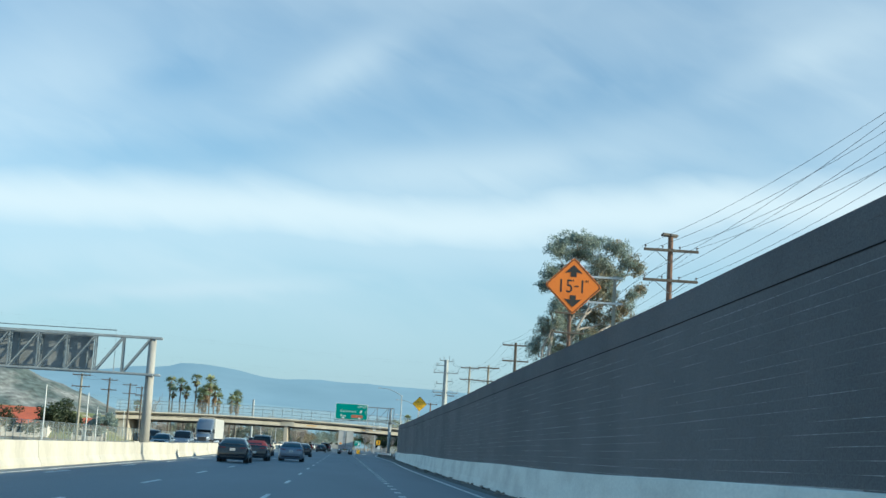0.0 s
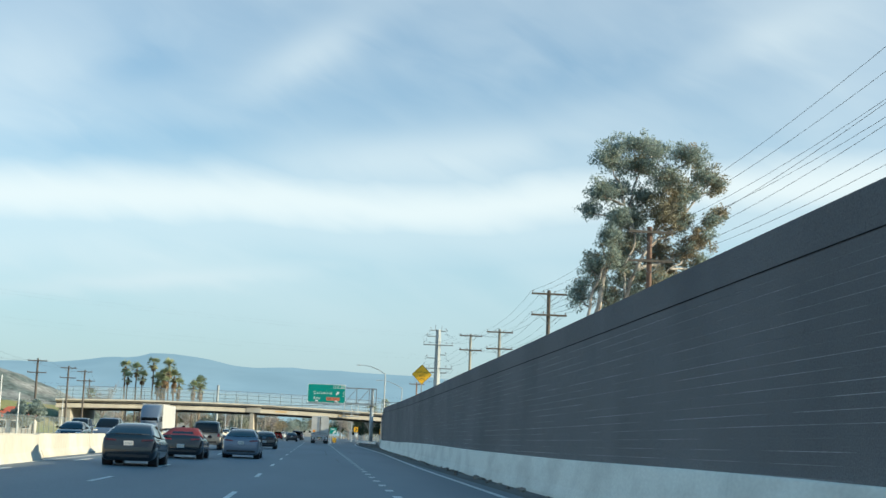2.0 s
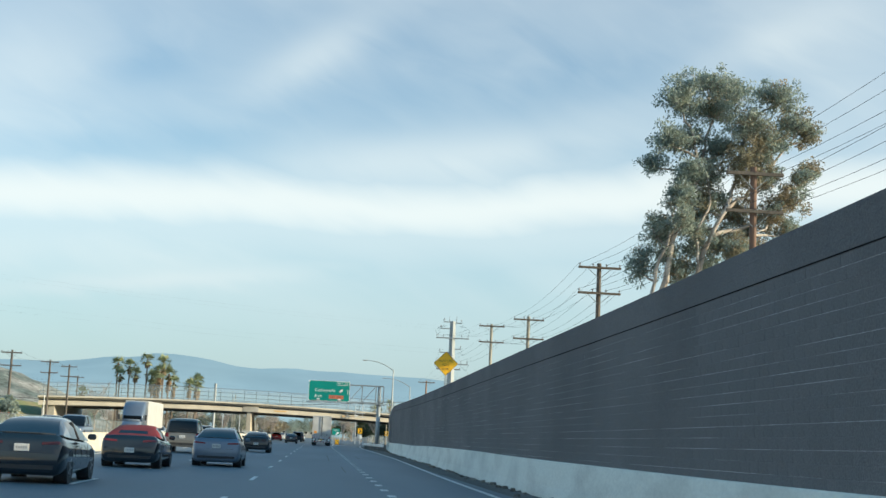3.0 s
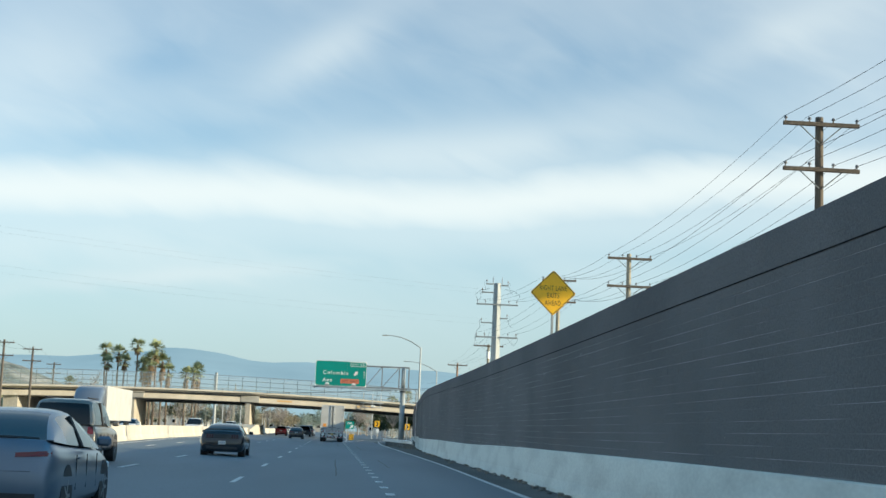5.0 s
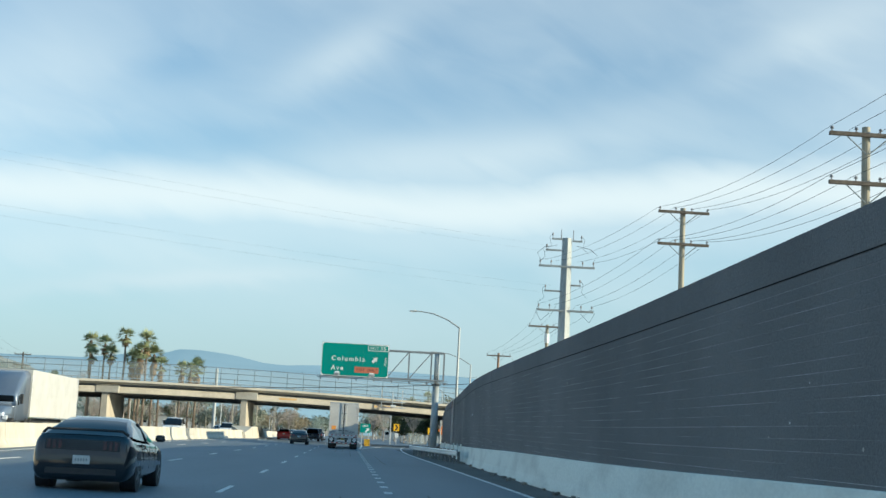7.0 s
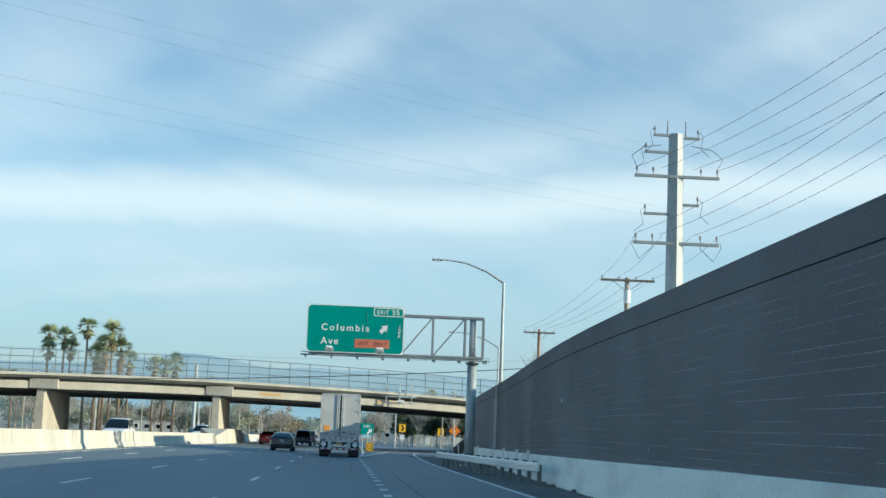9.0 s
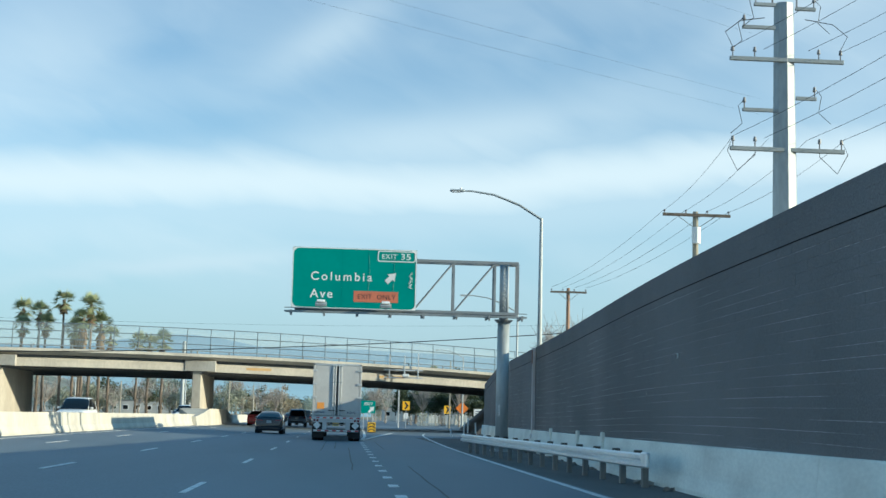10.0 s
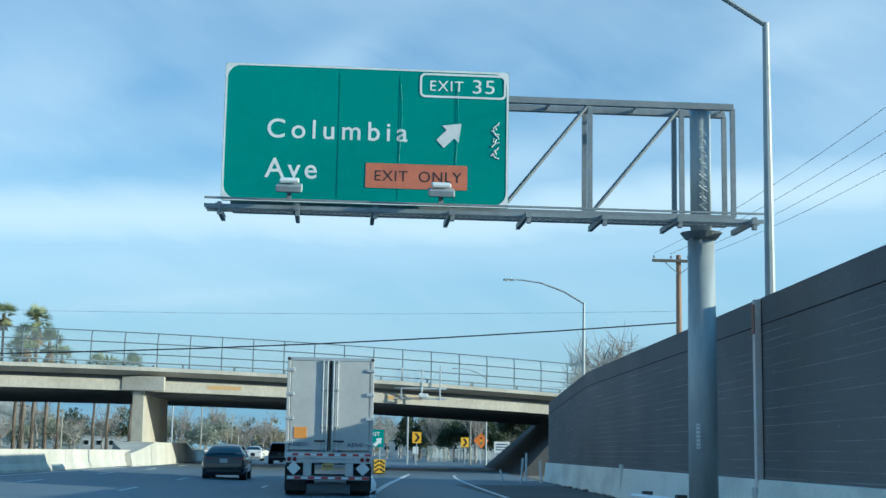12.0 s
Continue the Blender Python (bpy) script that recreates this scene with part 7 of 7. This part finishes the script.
for k, (x, y, h, w, mat) in enumerate(((-39.9, 196, 4.9, 6.4, "leaf_dark"), (-36.8, 214, 3.6, 4.0, "leaf"), (-30, 560, 9, 10, "leaf"), (-18, 600, 8, 10, "leaf_warm"), (-42, 520, 9, 11, "leaf"), (-55, 500, 8, 10, "leaf_dark"),
                                        (-24, 520, 7, 8, "leaf_warm"), (16, 440, 8, 8, "leaf"), (22, 460, 9, 9, "leaf_dark"), (10, 560, 9, 10, "leaf"), (30, 430, 8, 9, "leaf_warm"), (-70, 470, 9, 12, "leaf"), (26, 480, 12, 7, "leaf_dark"), (12, 410, 5, 5, "leaf_dark"), (-47, 300, 4, 4, "leaf"), (-52, 215, 4, 5, "leaf_dark"), (36, 396, 7, 8, "leaf"), (-10, 680, 9, 12, "leaf"), (0, 720, 9, 12, "leaf_warm"), (-33, 640, 9, 12, "leaf"))):
    bush_tree(x, y, h, w, 60 + k, mat, "leafy green roadside tree beyond the lanes" if mat != "leaf_warm" else "brown-leaved roadside tree beyond the lanes", 2.4 if k < 2 else 1.0)
for k, (x, y, h) in enumerate(((-22, 470, 10), (-15, 500, 9), (14, 400, 8), (19, 388, 8), (-36, 470, 9), (7.5, 480, 9), (26, 405, 9), (-27, 450, 9))):
    bare_tree(x, y, h, 6.0, 80 + k)


for k, (x, y, h, w) in enumerate(((17.5, 404, 6.5, 6), (21.5, 398, 6.0, 6), (26.5, 402, 7.0, 7), (31.0, 408, 7.5, 7), (13.0, 418, 6.0, 6))):
    bush_tree(x, y, h, w, 330 + k, "leaf_dark", "dark green shrubby tree behind the ramp signs", 2.0)
random.seed(21)
belt = [bush_tree(-95.0, 640.0, 8, 10, 301, "leaf", "leafy green tree in a far belt"), bush_tree(-84.0, 655.0, 7, 9, 302, "leaf_warm", "brown-leaved tree in a far belt"), bush_tree(-75.0, 640.0, 9, 9, 303, "leaf_dark", "dark green tree in a far belt")]
for k in range(36):
    bx = -66 + k * 3.7 + random.uniform(-1.5, 1.5)
    if -11 < bx < 3:
        continue
    sc = random.uniform(0.6, 1.15)
    copy_thing(belt[k % 3], pose(bx, random.uniform(500, 690), 0, 0, 0, random.uniform(0, 360)) @ Matrix.Diagonal((sc, sc, sc, 1)))
near_belt = [bare_tree(-88.0, 452.0, 8.5, 9.0, 311, "grey-brown winter tree in the belt beyond the bridge"), bush_tree(-78.0, 446.0, 6.0, 8, 312, "leaf_hazed", "grey-green tree in the belt beyond the bridge"), bare_tree(-69.0, 455.0, 7.5, 9.0, 313, "grey-brown winter tree in the belt beyond the bridge")]
for k in range(22):
    bx = -63 + k * 4.3 + random.uniform(-1.5, 1.5)
    if -13 < bx < 8:
        continue
    sc = random.uniform(0.75, 1.15)
    copy_thing(near_belt[k % 3], pose(bx, random.uniform(425, 480), 0, 0, 0, random.uniform(0, 360)) @ Matrix.Diagonal((sc, sc, sc, 1)))
for k in range(12):
    copy_thing(belt[k % 3], pose(-12 + k * 1.6, random.uniform(760, 860), 0, 0, 0, random.uniform(0, 360)))


# ---------------------------------------------------------------- houses and fences across the freeway
def house(x, y, w, d, h, turn, label, wall="stucco"):
    hs = thing("house", pose(x, y, 0, 0, 0, turn), label, "house")
    part("wall", boxed((0, 0, h / 2), (w, d, h)), wall, hs)
    bm = bmesh.new()
    rh = 0.24 * d
    verts = [(-w / 2 - 0.5, -d / 2 - 0.5, h), (w / 2 + 0.5, -d / 2 - 0.5, h), (w / 2 + 0.5, d / 2 + 0.5, h), (-w / 2 - 0.5, d / 2 + 0.5, h), (-w / 2 + 1.5, 0, h + rh), (w / 2 - 1.5, 0, h + rh)]
    vs = [bm.verts.new(v) for v in verts]
    for f in ((0, 1, 5, 4), (1, 2, 5), (2, 3, 4, 5), (3, 0, 4), (3, 2, 1, 0)):
        bm.faces.new([vs[i] for i in f])
    part("roof", bm, "roof_tile", hs, "red tiled hip roof")
    for k in (-1, 0, 1):
        wd = part("window", boxed((k * w / 3.4, -d / 2 - 0.02, h * 0.55), (1.1, 0.08, 1.1)), "sign_white", hs)
        part("pane", boxed((k * w / 3.4, -d / 2 - 0.07, h * 0.55), (0.95, 0.03, 0.95)), "glass", wd)
    return hs


house(-51.3, 225, 5.6, 6, 2.1, 12, "low pale house with a red tiled roof")
house(-40.6, 226, 5.2, 6, 2.1, 8, "low pale house with a red tiled roof")
house(-58, 250, 12, 9, 3, 5, "low pale house with a red tiled roof")


def shed(x, y, w, d, h, mat, label):
    b = thing("building", pose(x, y, 0), label, "building", "far buildings")
    wl = part("wall", boxed((0, 0, h / 2), (w, d, h)), mat, b)
    part("roof", boxed((0, 0, h + 0.12), (w + 0.4, d + 0.4, 0.24)), "sign_back", b)
    k = max(2, int(w / 3))
    for i in range(k):
        px = -w / 2 + w * (i + 0.5) / k
        wd = part("window", boxed((px, -d / 2 - 0.02, h * 0.55), (w / k * 0.5, 0.08, h * 0.35)), "sign_white", b)
        part("pane", boxed((px, -d / 2 - 0.07, h * 0.55), (w / k * 0.42, 0.03, h * 0.28)), "glass", wd)
    return b


for x, y, w, d, h, mat in ((-24, 690, 26, 10, 4, "stucco_b"), (-52, 560, 22, 12, 4, "stucco_b"), (22, 600, 18, 12, 4, "stucco"), (-8, 800, 30, 12, 5, "stucco_b"), (30, 520, 16, 10, 5, "stucco_b"), (-64, 360, 14, 10, 4.5, "stucco")):
    shed(x, y, w, d, h, mat, "low pale commercial building beyond the bridge")


def fence(x_at, y0, y1, h, pitch, label):
    fc = thing("chain_link_fence", pose(0, 0, 0), label, "fence")
    bm = bmesh.new()
    rows = [[bm.verts.new((x_at(y), y, z)) for z in (0.05, h)] for y in steps(y0, y1, 6)]
    for a, b in zip(rows, rows[1:]):
        bm.faces.new((a[0], b[0], b[1], a[1]))
    part("mesh", bm, "link", fc, "see-through wire mesh")
    bm = bmesh.new()
    sweep(bm, [(x_at(y), y, h) for y in steps(y0, y1, 6)], 0.03, 5)
    part("top_rail", bm, "mesh", fc)
    for y in steps(y0, y1, pitch):
        bm = bmesh.new()
        tube(bm, (x_at(y), y, -0.1), (x_at(y), y, h + 0.05), 0.04, 0.04, 6)
        part("post", bm, "mesh", fc)
    return fc


fence(lambda y: -31.5, 90, 285, 2.2, 3.0, "grey chain-link fence along the far roadside")
fence(lambda y: 12.0 + 0.25 * (y - 380), 380, 440, 2.0, 3.0, "grey chain-link fence beyond the ramp")

# slender poles beyond the bridge
random.seed(9)
for k in range(34):
    x = random.choice([random.uniform(-46, -14), random.uniform(-30, -12), random.uniform(4, 30)])
    y = random.uniform(340, 620)
    h = random.uniform(4.5, 9.5)
    po = thing("pole", pose(x, y, 0), "slender grey pole beyond the bridge", "pole", "slender far poles")
    bm = bmesh.new()
    tube(bm, (0, 0, -0.2), (0, 0, h), 0.10, 0.07, 6)
    part("shaft", bm, "wood_pale" if k % 3 else "galv", po)
    if k % 3 == 0:
        part("crossarm", boxed((0, 0, h - 0.4), (1.8, 0.1, 0.12)), "wood", po)


# ---------------------------------------------------------------- signs along the ramp
def post_sign(x, y, z, outline, mat, label, posts=(0.0,), depth=0.012):
    sg = thing("roadside_sign", pose(x, y, 0), label, "road sign", "signs along the exit ramp")
    bm = bmesh.new()
    pn = part("panel", slab(bm, outline, depth, pose(0, 0, z)), mat, sg)
    for px in posts:
        part("post", boxed((px, 0.06, z / 2), (0.08, 0.08, z)), "galv", sg)
    return sg, pn


def chevron_sign(x, y, z):
    sg, pn = post_sign(x, y, z, rounded(0.9, 1.1, 0.05), "sign_yellow", "yellow chevron curve sign on a post")
    bm = bmesh.new()
    slab(bm, [(-0.25, 0.42), (0.0, 0.42), (0.3, 0.0), (0.0, -0.42), (-0.25, -0.42), (0.05, 0.0)], 0.004, pose(0, -0.008, z))
    part("chevron", bm, "black", pn, "black chevron")


chevron_sign(8.6, 343, 2.75)
chevron_sign(15.2, 362, 2.5)
sg, pn = post_sign(18.1, 372, 2.8, diamond(0.95, 0.05), "sign_orange", "orange diamond signal-ahead sign")
for k, (zz, mat) in enumerate(((0.3, "lamp_red"), (0.0, "sign_yellow"), (-0.3, "sign_green"))):
    bm = bmesh.new()
    tube(bm, (0, -0.02, 2.8 + zz), (0, -0.004, 2.8 + zz), 0.12, 0.12, 12)
    part("signal_dot", bm, mat, pn)
post_sign(9.0, 352, 1.5, rounded(0.6, 0.75, 0.03), "sign_white", "small white roadside sign")
sg, pn = post_sign(21.6, 380, 2.1, rounded(2.0, 1.4, 0.03), "sign_white", "white rectangular board beside the ramp", (-0.8, 0.8))
for k in range(3):
    part("text_bar", boxed((0, -0.01, 2.45 - 0.35 * k), (1.5, 0.006, 0.14)), "ink", pn)
sg, pn = post_sign(2.95, 292, 2.15, rounded(1.25, 1.1, 0.06), "sign_green", "green exit gore sign with white marks", (-0.4, 0.4))
lettering("EXIT", 0.34, "sign_white", pn, pose(0, -0.014, 2.3), "CENTER", "white letters", 1.05, 0.006)
bm = bmesh.new()
slab(bm, [(-0.3, -0.45), (-0.15, -0.6), (0.1, -0.35), (0.2, -0.45), (0.25, -0.02), (-0.15, -0.08), (-0.05, -0.2)], 0.004, pose(0.25, -0.012, 2.2))
part("arrow", bm, "sign_white", pn)
# crash cushion at the gore
cc = thing("crash_cushion", pose(3.15, 286, 0), "black and yellow chevron crash cushion at the gore", "crash cushion")
part("cushion", boxed((0, 2.0, 0.42), (0.64, 4.2, 0.8), None, 0.05), "steel_grey", cc)
nose = part("nose", boxed((0, -0.16, 0.45), (0.68, 0.1, 0.8), None, 0.02), "sign_yellow", cc)
for k in range(3):
    for s in (-1, 1):
        part("stripe", boxed((s * 0.16, -0.22, 0.22 + 0.24 * k), (0.34, 0.008, 0.09), pose(0, 0, 0, 0, s * 35, 0)), "black", nose)

# broken kerb pieces, litter and weeds along the wall foot
rng = np.random.default_rng(77)
bm = bmesh.new()
for k in range(260):
    y = rng.uniform(15, 265)
    s = rng.uniform(0.03, 0.13)
    box(bm, (wall_x(y) - abs(rng.normal(0, 0.18)) - 0.03, y, s * 0.3), (s, s * rng.uniform(0.7, 2.0), s * 0.7), pose(0, 0, 0, rng.uniform(-20, 20), rng.uniform(-20, 20), rng.uniform(0, 180)))
plain("roadside_debris", bm, surface("debris", (0.30, 0.28, 0.25), (0.10, 0.09, 0.08), 0.9, island=True), "scattered grit and broken bits along the wall foot", "debris", kind="stuff")

utility_wall_blocks()
